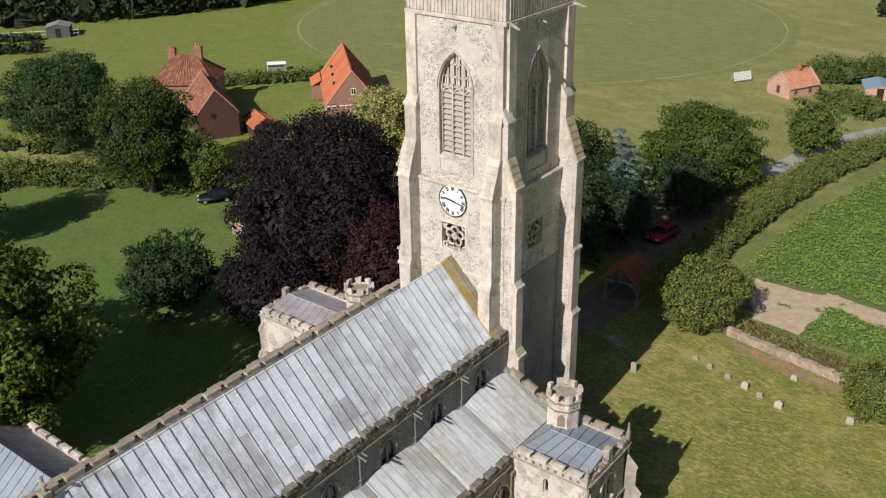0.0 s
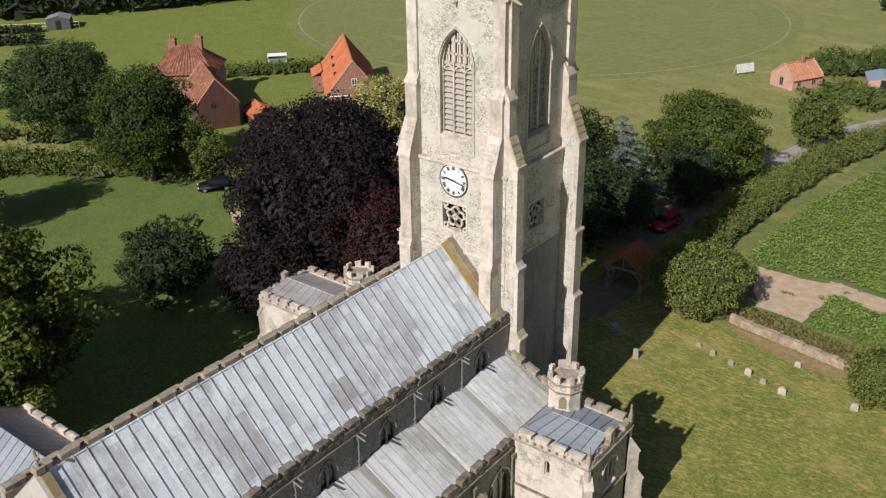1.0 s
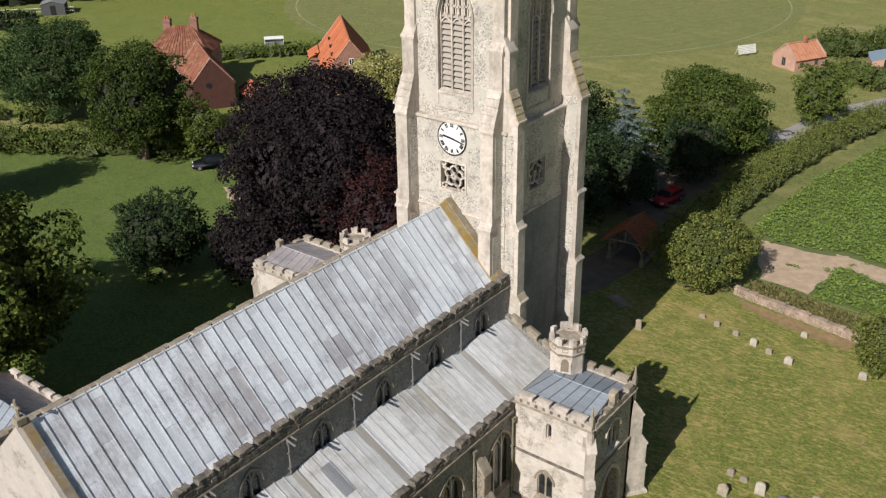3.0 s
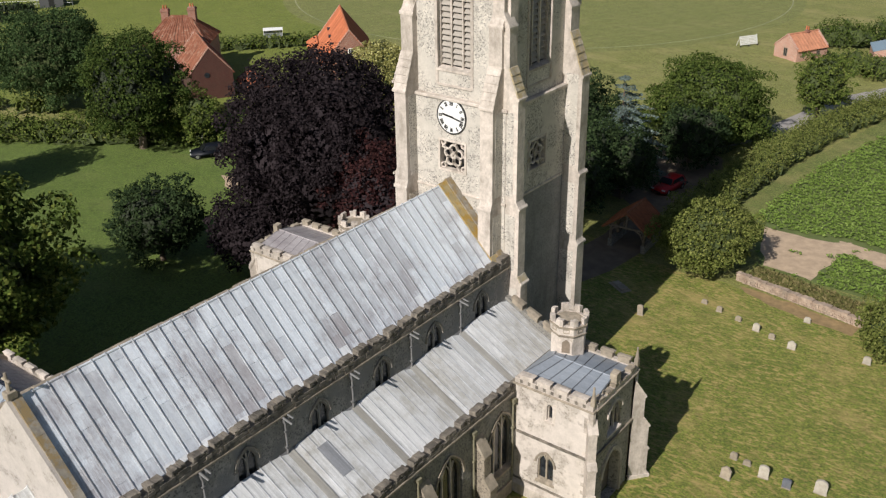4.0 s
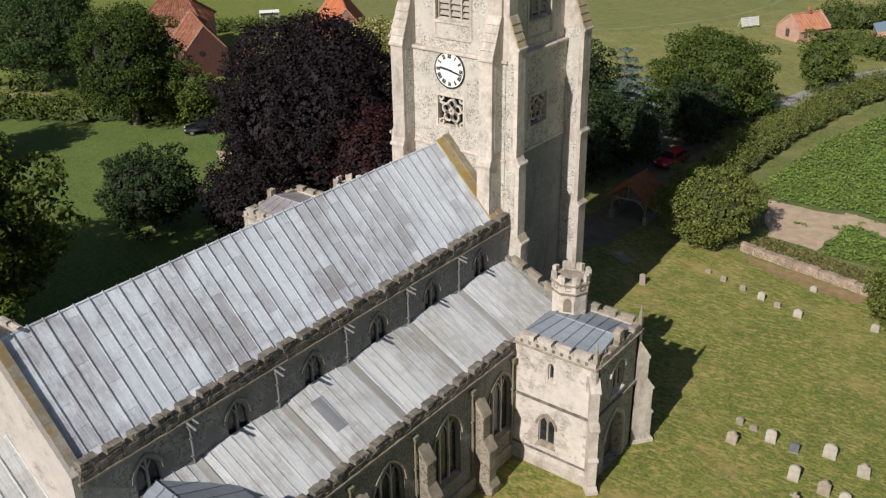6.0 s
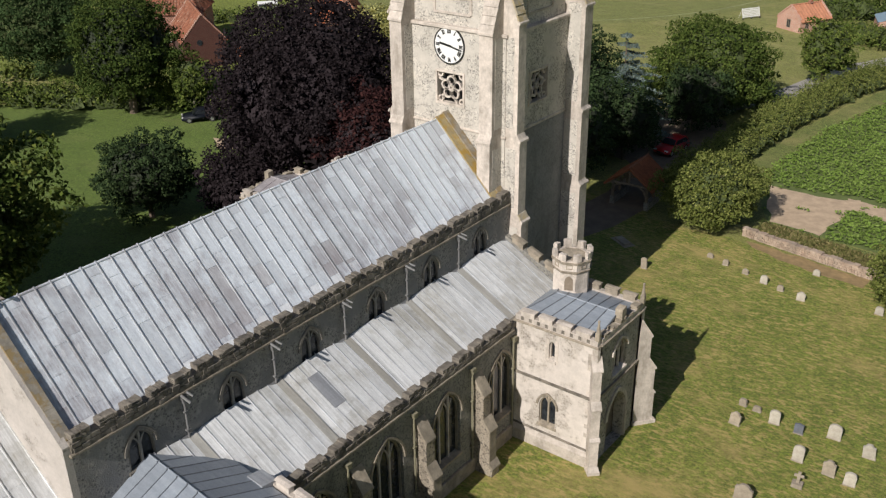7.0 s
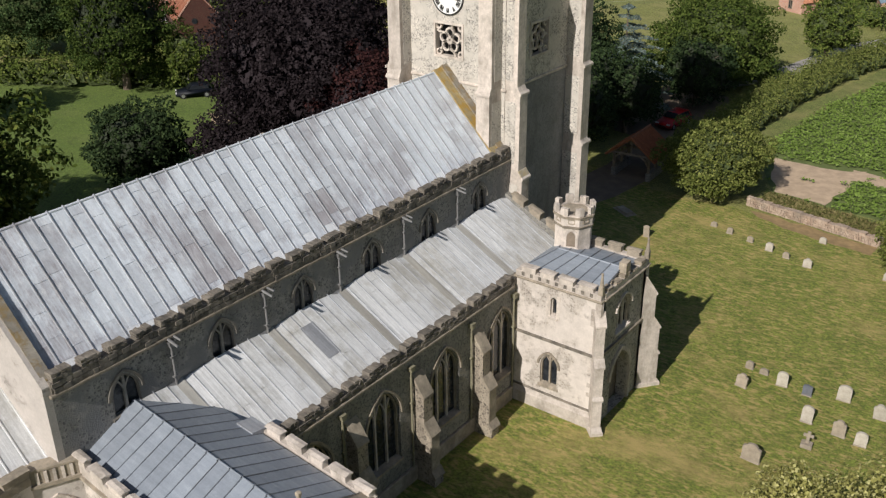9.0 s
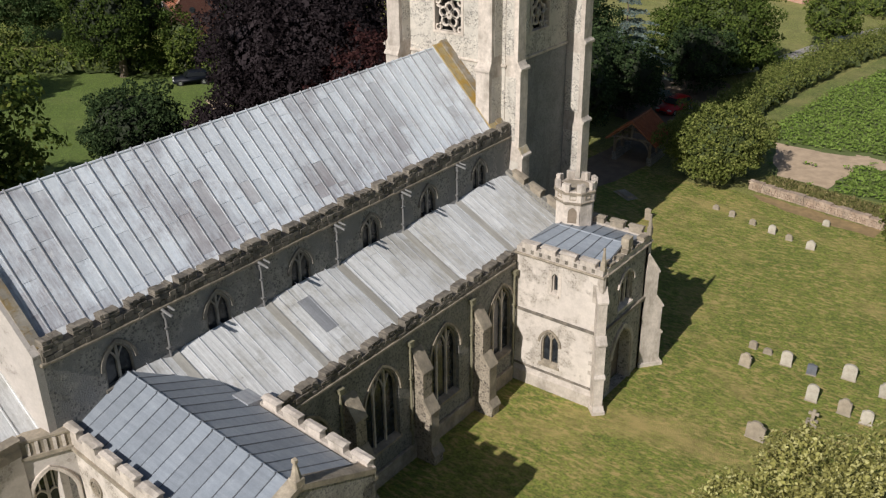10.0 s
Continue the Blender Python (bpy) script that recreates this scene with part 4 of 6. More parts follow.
    for k in range(9):
        u = -hx + 0.45 + k * (2 * hx - 1.0) / 8
        part("flushwork_panel", new_prism([east.p(u - 0.09, 7.84, 0.055), east.p(u + 0.09, 7.84, 0.055), east.p(u + 0.09, 8.06, 0.055), east.p(u - 0.09, 8.06, 0.055)], east.n * 0.012), STONE_DARK, po)
    # low lead roof, its ridge stopping short of the aisle in a small hip
    ym, xr = (y0 + y1) / 2, x_in + sx * 0.95
    for yy, seed in ((y0 + 0.3, 21), (y1 - 0.3, 22)):
        lead_roof(po, (xr, ym, 8.5), (x_out - sx * 0.3, ym, 8.5), (x_in + sx * 0.02, yy, 7.95), (x_out - sx * 0.3, yy, 7.95), roof_mat, 0.66, 1, seed, name="roof", roll_r=0.034)
    part("roof_hip", new_prism([(xr, ym, 8.51), (x_in, y0 + 0.3, 7.97), (x_in, y1 - 0.3, 7.97)], (0, 0, -0.12)), roof_mat, po)
    part("ridge_roll", new_tube((xr, ym, 8.53), (x_out - sx * 0.3, ym, 8.53), 0.05, 0.05, 6), roof_mat, po)
    for y, s in ((y0, -1), (y1, 1)):
        if sx > 0:
            pinnacle(po, x_out - 0.08, y - s * 0.08, 8.05, 1.15, 0.13)
        # buttresses set askew on the corners, and dressed corner stones
        out = Vector((sx * 0.62, s * 0.78, 0)) if s > 0 else Vector((sx * 0.7, s * 0.7, 0))
        corner = Plane((x_out - sx * 0.12, y - s * 0.12, 0), (-out.y, out.x, 0), out)
        deep = 0.95 if s > 0 else 0.5
        half = 0.3 if s > 0 else 0.24
        stepped_buttress(po, corner, -half, half, [(0, 0.42, deep + 0.34), (0.42, 2.3, deep + 0.2), (2.3, 4.5, deep + 0.12), (4.5, 7.1, deep * 0.6 + 0.1)], STONE, STONE)
        part("buttress_foot", new_prism([corner.p(-half - 0.1, 0, -0.1), corner.p(half + 0.1, 0, -0.1), corner.p(half + 0.1, 0, deep + 0.4), corner.p(-half - 0.1, 0, deep + 0.4)], (0, 0, 0.22)), STONE, po)
        part("corner_shaft", new_tube((x_out - sx * 0.1, y - s * 0.1, 6.2), (x_out - sx * 0.1, y - s * 0.1, 7.7), 0.2, 0.2, 8), STONE, po)
        rnd = random.Random(7)
        z = 0.3
        while z < 7.3:
            h, w = rnd.uniform(0.26, 0.4), rnd.choice((0.3, 0.52))
            p2 = Plane((x_out, y, 0), (1, 0, 0), (0, s, 0))
            part("quoin", new_prism([p2.p(-sx * w, z, -0.02), p2.p(0, z, -0.02), p2.p(0, z + h - 0.02, -0.02), p2.p(-sx * w, z + h - 0.02, -0.02)], p2.n * 0.035), STONE, po)
            z += h
    turret(po, tx, ty, 7.6, 9.8, 1.1)


build_porch("south_porch", "two-storey stone porch with battlements and a blue-grey lead roof", AX + 0.02, 9.28, -5.5, -0.3, LEAD_BLUE, 5.15, -1.3, PLASTER)
build_porch("north_porch", "two-storey stone porch with battlements and a dull lead roof", NN - AX - 0.02, -21.0, -2.7, 2.6, LEAD_PURPLE, -14.4, 1.5, PLASTER)


# ---- church: transepts and chancel ----
def build_transept(name, label, x_in, x_out, y0, y1, ridge_y, ridge_z, mat, zp, xr):
    tr = thing(name, label, "church transept", kind="structure")
    sx = 1 if x_out > x_in else -1
    xm, hx = (x_in + x_out) / 2, abs(x_out - x_in) / 2
    zw = zp - 0.95
    for y, s, pm in ((y0, -1, PLASTER), (y1, 1, FLINT)):
        pl = Plane((xm, y, 0), (1, 0, 0), (0, s, 0))
        hole = arch(0.2, 2.2, 4.4, 2.2, 1.5)
        bm = bmesh.new()
        pierced(bm, pl, [(-hx, 0), (hx, 0), (hx, zw), (-hx, zw)], [hole], -0.6, 0.0)
        part("wall", bm, pm, tr)
        gothic_window(tr, pl, 0.2, 2.2, 4.4, 2.2, 1.5, 3, "three-light pointed transept window", depth=0.35)
        lo, hi = (-0.22, 0.06)
        st = -hx + (4.0 if (s > 0 and sx > 0) else 0)
        if st > -hx:
            part("flashing", new_prism([pl.p(st - 0.9, zw + 0.1, -0.75), pl.p(st + 0.1, zw + 0.1, -0.75), pl.p(st + 0.1, zw, 0.0), pl.p(st - 0.9, zw, 0.0)], (0, 0, 0.62)), LEAD_ROLL, tr)
        part("parapet", new_prism([pl.p(st, zw, lo), pl.p(hx, zw, lo), pl.p(hx, zw, hi), pl.p(st, zw, hi)], (0, 0, 0.55)), STONE, tr)
        part("cornice", new_prism([pl.p(st, zw - 0.06, 0), pl.p(hx, zw - 0.06, 0), pl.p(hx, zw - 0.06, 0.15), pl.p(st, zw - 0.06, 0.15)], (0, 0, 0.14)), STONE_WORN, tr)
        a, b = -hx, hx
        merlons(tr, pl, a + (4.3 if (s > 0 and sx > 0) else 0.15), b - 0.1, zw + 0.55, lo, hi, STONE, 0.8, 0.42, 0.36, 0.045)
        if s < 0 and sx > 0:
            bm = bmesh.new()
            for rr, w in ((0.34, 0.05), (0.2, 0.03)):
                strip(bm, pl, [(1.75 - hx + rr * math.cos(k * math.tau / 20), 6.75 + rr * math.sin(k * math.tau / 20)) for k in range(20)], w, -0.02, 0.07, True)
            for k in range(4):
                c = (1.75 - hx + 0.13 * math.cos(k * math.tau / 4), 6.75 + 0.13 * math.sin(k * math.tau / 4))
                strip(bm, pl, [(c[0] + 0.08 * math.cos(q * math.tau / 8), c[1] + 0.08 * math.sin(q * math.tau / 8)) for q in range(8)], 0.02, -0.02, 0.05, True)
            part("carved_rosette", bm, STONE_WORN, tr)
    end = Plane((x_out, ridge_y, 0), (0, 1, 0), (sx, 0, 0))
    a, b = y0 - ridge_y, y1 - ridge_y
    bm = bmesh.new()
    pierced(bm, end, [(a, 0), (b, 0), (b, zw + 0.3), (0, ridge_z + 0.02), (a, zw + 0.3)], [], -0.5, 0.0)
    part("gable_wall", bm, FLINT, tr)
    for e in (a, b):
        bm = bmesh.new()
        strip(bm, end, [(e, zw + 0.42), (0, ridge_z + 0.1)], 0.1, -0.52, 0.06)
        part("coping", bm, STONE_WORN, tr)
    pinnacle(tr, x_out - sx * 0.15, ridge_y, ridge_z - 0.1, 1.15, 0.2)
    for y, sd in ((y0 + 0.33, 31), (y1 - 0.33, 32)):
        lead_roof(tr, (x_in, ridge_y, ridge_z), (x_out - sx * 0.5, ridge_y, ridge_z), (x_in, y, zw + 0.45), (x_out - sx * 0.5, y, zw + 0.45), mat[0] if y < ridge_y else mat[1], 0.685, 0, sd, name="roof", roll_r=0.024)
    part("ridge_roll", new_tube((x_in, ridge_y, ridge_z + 0.03), (x_out - sx * 0.5, ridge_y, ridge_z + 0.02), 0.035, 0.035, 6), mat[0], tr)
    tr.matrix_world = Matrix.Translation((x_in, ridge_y, 0)) @ pose(0, 0, 0, 0, 0, xr) @ Matrix.Translation((-x_in, -ridge_y, 0))


build_transept("south_transept", "gabled transept with a blue-grey lead roof behind battlements", 0.01, 10.15, -28.95, -22.95, -26.15, 9.6, (LEAD_BLUE, LEAD_BLUE), 8.95, -5)
build_transept("north_transept", "gabled transept with a dull streaked lead roof", NN - 0.01, -21.8, -27.6, -21.5, -24.7, 9.8, (LEAD_BLUE, LEAD_PURPLE), 8.4, 0)


def build_chancel():
    ch = thing("chancel", "chancel with a pale lead roof and low parapet", "church chancel", kind="structure")
    y0, y1 = -44.5, NE - 0.32
    for x, s in ((-0.35, 1), (-8.6, -1)):
        ye = y1 if s < 0 else -30.62
        pl = Plane((x, (y0 + ye) / 2, 0), (0, 1, 0), (s, 0, 0))
        h = (ye - y0) / 2
        part("wall", new_prism([pl.p(-h, 0, -0.6), pl.p(h, 0, -0.6), pl.p(h, 0, 0), pl.p(-h, 0, 0)], (0, 0, 8.3)), PLASTER, ch)
        part("parapet", new_prism([pl.p(-h, 8.3, -0.3), pl.p(h, 8.3, -0.3), pl.p(h, 8.3, 0.06), pl.p(-h, 8.3, 0.06)], (0, 0, 0.35)), STONE_WORN, ch)
        merlons(ch, pl, -h, h, 8.65, -0.3, 0.06, STONE_WORN, 1.0, 0.42, 0.35, 0.05)
        lead_roof(ch, (RIDGE_X, y0, 12.0), (RIDGE_X, y1, 12.0), (x - s * 0.3, y0, 8.6), (x - s * 0.3, y1, 8.6), LEAD_AISLE, 0.7, 1, 41, name="roof")
    part("gable_wall", new_prism([(-8.6, y0, 0), (-0.35, y0, 0), (-0.35, y0, 8.6), (RIDGE_X, y0, 12.1), (-8.6, y0, 8.6)], (0, -0.5, 0)), PLASTER, ch)


def canted_bay():
    """A short wall set askew between nave and transept, with a window and panelled parapet."""
    ca = thing("canted_bay", "short pale stone wall set at an angle with an arched window", "church bay", kind="structure")
    p0, p1 = Vector((-0.5, -30.6, 0)), Vector((0.3, -28.98, 0))
    ln = (p1 - p0).length
    d = (p1 - p0).normalized()
    pl = Plane((p0 + p1) / 2, d, (d.y, -d.x, 0))
    h = ln / 2
    bm = bmesh.new()
    pierced(bm, pl, [(-h, 0), (h, 0), (h, 8.1), (-h, 8.1)], [arch(-0.05, 3.2, 6.2, 1.5, 1.1)], -0.5, 0.0)
    part("wall", bm, GABLE_RENDER, ca)
    gothic_window(ca, pl, -0.05, 3.2, 6.2, 1.5, 1.1, 3, "traceried window in a deep arch", depth=0.4)
    bm = bmesh.new()
    strip(bm, pl, arch(-0.05, 3.2, 6.2, 1.66, 1.24)[1:], 0.07, 0.0, 0.12)
    part("arch_moulding", bm, STONE, ca)
    part("parapet", new_prism([pl.p(-h, 8.1, -0.35), pl.p(h, 8.1, -0.35), pl.p(h, 8.1, 0.05), pl.p(-h, 8.1, 0.05)], (0, 0, 0.62)), STONE_WORN, ca)
    part("cornice", new_prism([pl.p(-h, 8.02, 0), pl.p(h, 8.02, 0), pl.p(h, 8.02, 0.16), pl.p(-h, 8.02, 0.16)], (0, 0, 0.14)), STONE_WORN, ca)
    part("coping", new_prism([pl.p(-h, 8.72, -0.5), pl.p(h, 8.72, -0.5), pl.p(h, 8.72, 0.1), pl.p(-h, 8.72, 0.1)], (0, 0, 0.1)), STONE_WORN, ca)
    for k in range(5):
        u = -h + 0.3 + k * (ln - 0.6) / 4
        bm = bmesh.new()
        strip(bm, pl, [(u, 8.15), (u, 8.68)], 0.06, 0.04, 0.1)
        part("panel_rib", bm, STONE, ca)


build_chancel()
canted_bay()

# ---- ground ----
GROUND = thing("ground", "grassy churchyard and fields reaching the horizon", "ground", kind="structure")
GRASS_FIELD = grass_mat("outfield_grass", (0.168, 0.186, 0.046), (0.22, 0.222, 0.062), (0.30, 0.268, 0.105), 0.57)
GRASS_OVAL = grass_mat("mown_oval_grass", (0.160, 0.182, 0.048), (0.20, 0.208, 0.062), (0.24, 0.23, 0.085), 0.60, (0.12, 0.4))
GRASS_YARD = grass_mat("churchyard_grass", (0.125, 0.166, 0.021), (0.20, 0.224, 0.04), (0.40, 0.30, 0.115), 0.59, streaks=1.0)
GRASS_LAWN = grass_mat("rectory_lawn_grass", (0.088, 0.138, 0.020), (0.118, 0.168, 0.030), (0.14, 0.165, 0.045), 0.62)
GRASS_GREEN = grass_mat("meadow_grass", (0.13, 0.168, 0.022), (0.18, 0.208, 0.036), (0.21, 0.21, 0.055), 0.64)
ROUGH_GRASS = grass_mat("rough_verge_grass", (0.10, 0.14, 0.028), (0.165, 0.185, 0.048), (0.24, 0.22, 0.08), 0.56)
SOIL = plain_mat("dry_bare_soil", (0.43, 0.325, 0.225), 0.95, 0.25, 1.2)
RED_SOIL = plain_mat("red_brown_soil", (0.25, 0.175, 0.085), 0.95, 0.35, 1.5)
# Gravel colour kept dark, with the trees' shade put into it.
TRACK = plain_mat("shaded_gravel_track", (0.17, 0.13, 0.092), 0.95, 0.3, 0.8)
ASPHALT = plain_mat("grey_lane_asphalt", (0.30, 0.28, 0.265), 0.9, 0.15, 1.0)
CHALK = plain_mat("white_boundary_line", (0.26, 0.27, 0.14), 0.9, 0.45, 0.15)


def sheet(name, pts, z, mat, label="", wobble=0.0, seed=1):
    """A flat piece of ground; wobble makes its edge uneven."""
    rnd = random.Random(seed)
    ring = []
    for i, (x, y) in enumerate(pts):
        x2, y2 = pts[(i + 1) % len(pts)]
        n = max(1, int(math.hypot(x2 - x, y2 - y) / 1.2)) if wobble else 1
        for k in range(n):
            f = k / n
            ring.append((x + (x2 - x) * f + rnd.uniform(-wobble, wobble), y + (y2 - y) * f + rnd.uniform(-wobble, wobble)))
    bm = bmesh.new()
    f = bm.faces.new([bm.verts.new((x, y, z)) for x, y in ring])
    bmesh.ops.triangulate(bm, faces=[f])
    return part(name, bm, mat, GROUND, label)


def ribbon(name, pts, half, z, mat, label=""):
    """A band of ground along a smooth line."""
    bm = bmesh.new()
    pts = [Vector(p) for p in pts]
    rows = []
    for i, p in enumerate(pts):
        t = (pts[min(i + 1, len(pts) - 1)] - pts[max(i - 1, 0)]).normalized()
        s = Vector((-t.y, t.x)) * half
        rows.append((bm.verts.new((*(p + s), z)), bm.verts.new((*(p - s), z))))
    for a, b in zip(rows, rows[1:]):
        bm.faces.new((a[0], a[1], b[1], b[0]))
    return part(name, bm, mat, GROUND, label)


sheet("meadow", [(-1800, -1800), (1800, -1800), (1800, 1800), (-1800, 1800)], 0.0, GRASS_FIELD)
sheet("churchyard_lawn", [(-12, -60), (60, -60), (60, 24.5), (16, 25.4), (5.5, 27.0), (-3, 27), (-10, 29), (-24, 26), (-24, -60)], 0.008, GRASS_YARD, wobble=0.3)
sheet("rectory_lawn", [(-20, -60), (-24, 26), (-40, 32), (-58, 27), (-80, 12.5), (-100, 4), (-100, -60)], 0.012, GRASS_LAWN, wobble=0.3)
sheet("far_meadow", [(-64, 31), (-90, 20), (-130, 10), (-190, 30), (-180, 75), (-120, 150), (-90, 110), (-84, 72), (-70, 52)], 0.006, GRASS_GREEN, wobble=0.5)
OVAL_C, OVAL_A, OVAL_B = Vector((-79.0, 128.7)), 53.0, 53.0
OVAL_PTS = [(OVAL_C.x + OVAL_A * math.cos(k * math.tau / 72), OVAL_C.y + OVAL_B * math.sin(k * math.tau / 72)) for k in range(72)]
sheet("cricket_oval", OVAL_PTS, 0.010, GRASS_OVAL)
ribbon("boundary_line", [(OVAL_C.x + (OVAL_A - 2.5) * math.cos(k * math.tau / 96), OVAL_C.y + (OVAL_B - 2.5) * math.sin(k * math.tau / 96)) for k in range(97)], 0.13, 0.016, CHALK)
ribbon("lane", [(-14, 55), (-9.3, 62), (-6.3, 70), (-4.9, 78), (-3.2, 86), (0.3, 93.5), (5.8, 100.5), (16, 108), (40, 120)], 1.5, 0.014, ASPHALT, "grey asphalt lane")
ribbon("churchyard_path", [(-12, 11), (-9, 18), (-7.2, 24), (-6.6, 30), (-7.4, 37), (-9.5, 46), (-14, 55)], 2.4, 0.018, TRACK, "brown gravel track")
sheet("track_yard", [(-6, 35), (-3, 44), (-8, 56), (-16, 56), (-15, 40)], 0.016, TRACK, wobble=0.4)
sheet("bare_soil", [(2.6, 40.2), (5.6, 31.2), (9.6, 31.5), (10.1, 37.2), (10.4, 41.2), (7, 40.2)], 0.020, SOIL, "dry pale bare soil", 0.3, 3)
sheet("bare_soil", [(9.4, 41.4), (10.0, 38.8), (16, 37.4), (26, 35), (26, 38), (16, 40.4)], 0.024, SOIL, "", 0.25, 4)
sheet("soil_bank", [(5.2, 27.2), (6, 26.2), (10, 25.2), (15.5, 24.6), (15.5, 26.2), (10, 26.9)], 0.020, RED_SOIL, "red-brown bare soil beneath the wall", 0.25, 5)
sheet("verge", [(5.0, 28.9), (16, 26.9), (30, 24.4), (30, 28.5), (16, 30.6), (9, 31.8), (5.2, 32.2)], 0.032, ROUGH_GRASS, "", 0.2, 6)
sheet("car_pull_in", [(-50.6, 19.0), (-49, 19.6), (-46, 18.6), (-46, 16.6), (-49, 17.6)], 0.022, SOIL, "sandy pull-in on the lawn", 0.4, 7)
sheet("field_margin", [(-2, 40), (-0.6, 58), (3.2, 80), (11, 98), (38, 128), (44, 126), (12.6, 95), (6.0, 80), (1.9, 58), (1.2, 40)], 0.028, ROUGH_GRASS, "", 0.25, 8)

# ---- plants ----
def quads_mesh(name, centres, normals, size, rng, aspect=1.5):
    """Many small leaf quads, each an island of its own."""
    n = len(centres)
    t = rng.normal(size=(n, 3))
    t -= normals * np.sum(t * normals, axis=1, keepdims=True)
    t /= np.linalg.norm(t, axis=1, keepdims=True) + 1e-9
    b = np.cross(normals, t)
    s = size * rng.uniform(0.6, 1.3, size=(n, 1))
    a, c = t * s * aspect * 0.5, b * s * 0.5
    v = np.stack([centres - a - 0.2 * c, centres - 0.1 * a - c, centres + a + 0.15 * c, centres + 0.1 * a + c], axis=1).reshape(-1, 3)
    me = bpy.data.meshes.new(name)
    me.vertices.add(4 * n)
    me.vertices.foreach_set("co", v.astype(np.float32).ravel())
    me.loops.add(4 * n)
    me.loops.foreach_set("vertex_index", np.arange(4 * n, dtype=np.int32))
    me.polygons.add(n)
    me.polygons.foreach_set("loop_start", np.arange(0, 4 * n, 4, dtype=np.int32))
    me.update(calc_edges=True)
    return me


def leaves_on(blobs, per_m2, size, rng, upright=0.35, shell=0.3):
    """Leaf centres and normals on a set of lumps (x, y, z, rx, rz), leaving out what lies deep inside another lump."""
    blobs = np.array(blobs)
    cs, ns = [], []
    for x, y, z, r, rz in blobs:
        n = int(4 * math.pi * r * (r + rz) / 2 * per_m2)
        d = rng.normal(size=(n, 3))
        d /= np.linalg.norm(d, axis=1, keepdims=True)
        d = d[d[:, 2] > -0.55]
        k = 1 - 1.4 * shell * rng.random((len(d), 1)) ** 1.3 + 0.14 * rng.normal(size=(len(d), 1))
        cs.append(np.array([x, y, z]) + d * k * np.array([r, r, rz]))
        nn = d + rng.normal(size=d.shape) * 0.7 + np.array([0, 0, upright])
        ns.append(nn / np.linalg.norm(nn, axis=1, keepdims=True))
    c, nrm = np.concatenate(cs), np.concatenate(ns)
    inside = np.zeros(len(c), bool)
    for x, y, z, r, rz in blobs:
        q = ((c[:, 0] - x) ** 2 + (c[:, 1] - y) ** 2) / r**2 + (c[:, 2] - z) ** 2 / rz**2
        inside |= q < 0.42
    keep = ~inside & (c[:, 2] > 0.05)
    return c[keep], nrm[keep]


BARK = plain_mat("grey_brown_bark", (0.13, 0.10, 0.075), 0.95, 0.4, 5.0)
PALE_BARK = plain_mat("pale_dead_bark", (0.42, 0.38, 0.32), 0.9, 0.2, 4.0)
# Inner leaf colours, darkened to carry the shade within crowns and hedges.
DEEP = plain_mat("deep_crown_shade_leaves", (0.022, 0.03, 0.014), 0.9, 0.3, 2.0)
DEEP_GREEN = plain_mat("inner_shade_green_leaves", (0.055, 0.074, 0.021), 0.9, 0.35, 2.0)
DEEP_COPPER = plain_mat("crown_shade_copper_leaves", (0.018, 0.011, 0.014), 0.9, 0.3, 2.0)
L_COPPER = leaf_mat("copper_beech_leaves", (0.013, 0.009, 0.0105), (0.021, 0.015, 0.0175), (0.042, 0.033, 0.036))
L_RED = leaf_mat("red_beech_leaves", (0.022, 0.008, 0.009), (0.046, 0.017, 0.017), (0.08, 0.034, 0.03))
L_OAK = leaf_mat("oak_leaves", (0.042, 0.068, 0.014), (0.077, 0.114, 0.022), (0.13, 0.162, 0.038))
L_DEEP_OAK = leaf_mat("dark_oak_leaves", (0.026, 0.046, 0.010), (0.054, 0.086, 0.017), (0.105, 0.135, 0.032))
L_DARK = leaf_mat("dark_evergreen_leaves", (0.018, 0.033, 0.013), (0.036, 0.061, 0.022), (0.068, 0.10, 0.039))
L_CHESTNUT = leaf_mat("yellowing_chestnut_leaves", (0.035, 0.058, 0.011), (0.078, 0.116, 0.02), (0.175, 0.20, 0.045))
L_BLUE = leaf_mat("blue_cedar_needles", (0.07, 0.10, 0.09), (0.13, 0.175, 0.155), (0.23, 0.28, 0.26))
L_SPRUCE = leaf_mat("blue_green_conifer", (0.024, 0.048, 0.016), (0.050, 0.086, 0.028), (0.095, 0.14, 0.05))
L_HEDGE = leaf_mat("hedge_leaves", (0.065, 0.098, 0.018), (0.112, 0.154, 0.032), (0.19, 0.215, 0.055))
L_LIME = leaf_mat("pale_olive_leaves", (0.18, 0.175, 0.05), (0.34, 0.325, 0.105), (0.56, 0.53, 0.24))
L_HAW = leaf_mat("hawthorn_leaves", (0.085, 0.110, 0.024), (0.15, 0.175, 0.042), (0.26, 0.275, 0.085))
# Paler than the other hedge leaves; sunlight on the top put into colour.
L_VERGE = leaf_mat("sunlit_hedge_top_leaves", (0.115, 0.145, 0.034), (0.17, 0.20, 0.05), (0.27, 0.28, 0.09))
L_CROP = leaf_mat("beet_leaves", (0.15, 0.235, 0.042), (0.19, 0.275, 0.058), (0.245, 0.325, 0.09))
L_STRAW = leaf_mat("dry_grass_blades", (0.10, 0.11, 0.035), (0.17, 0.155, 0.06), (0.30, 0.25, 0.12))


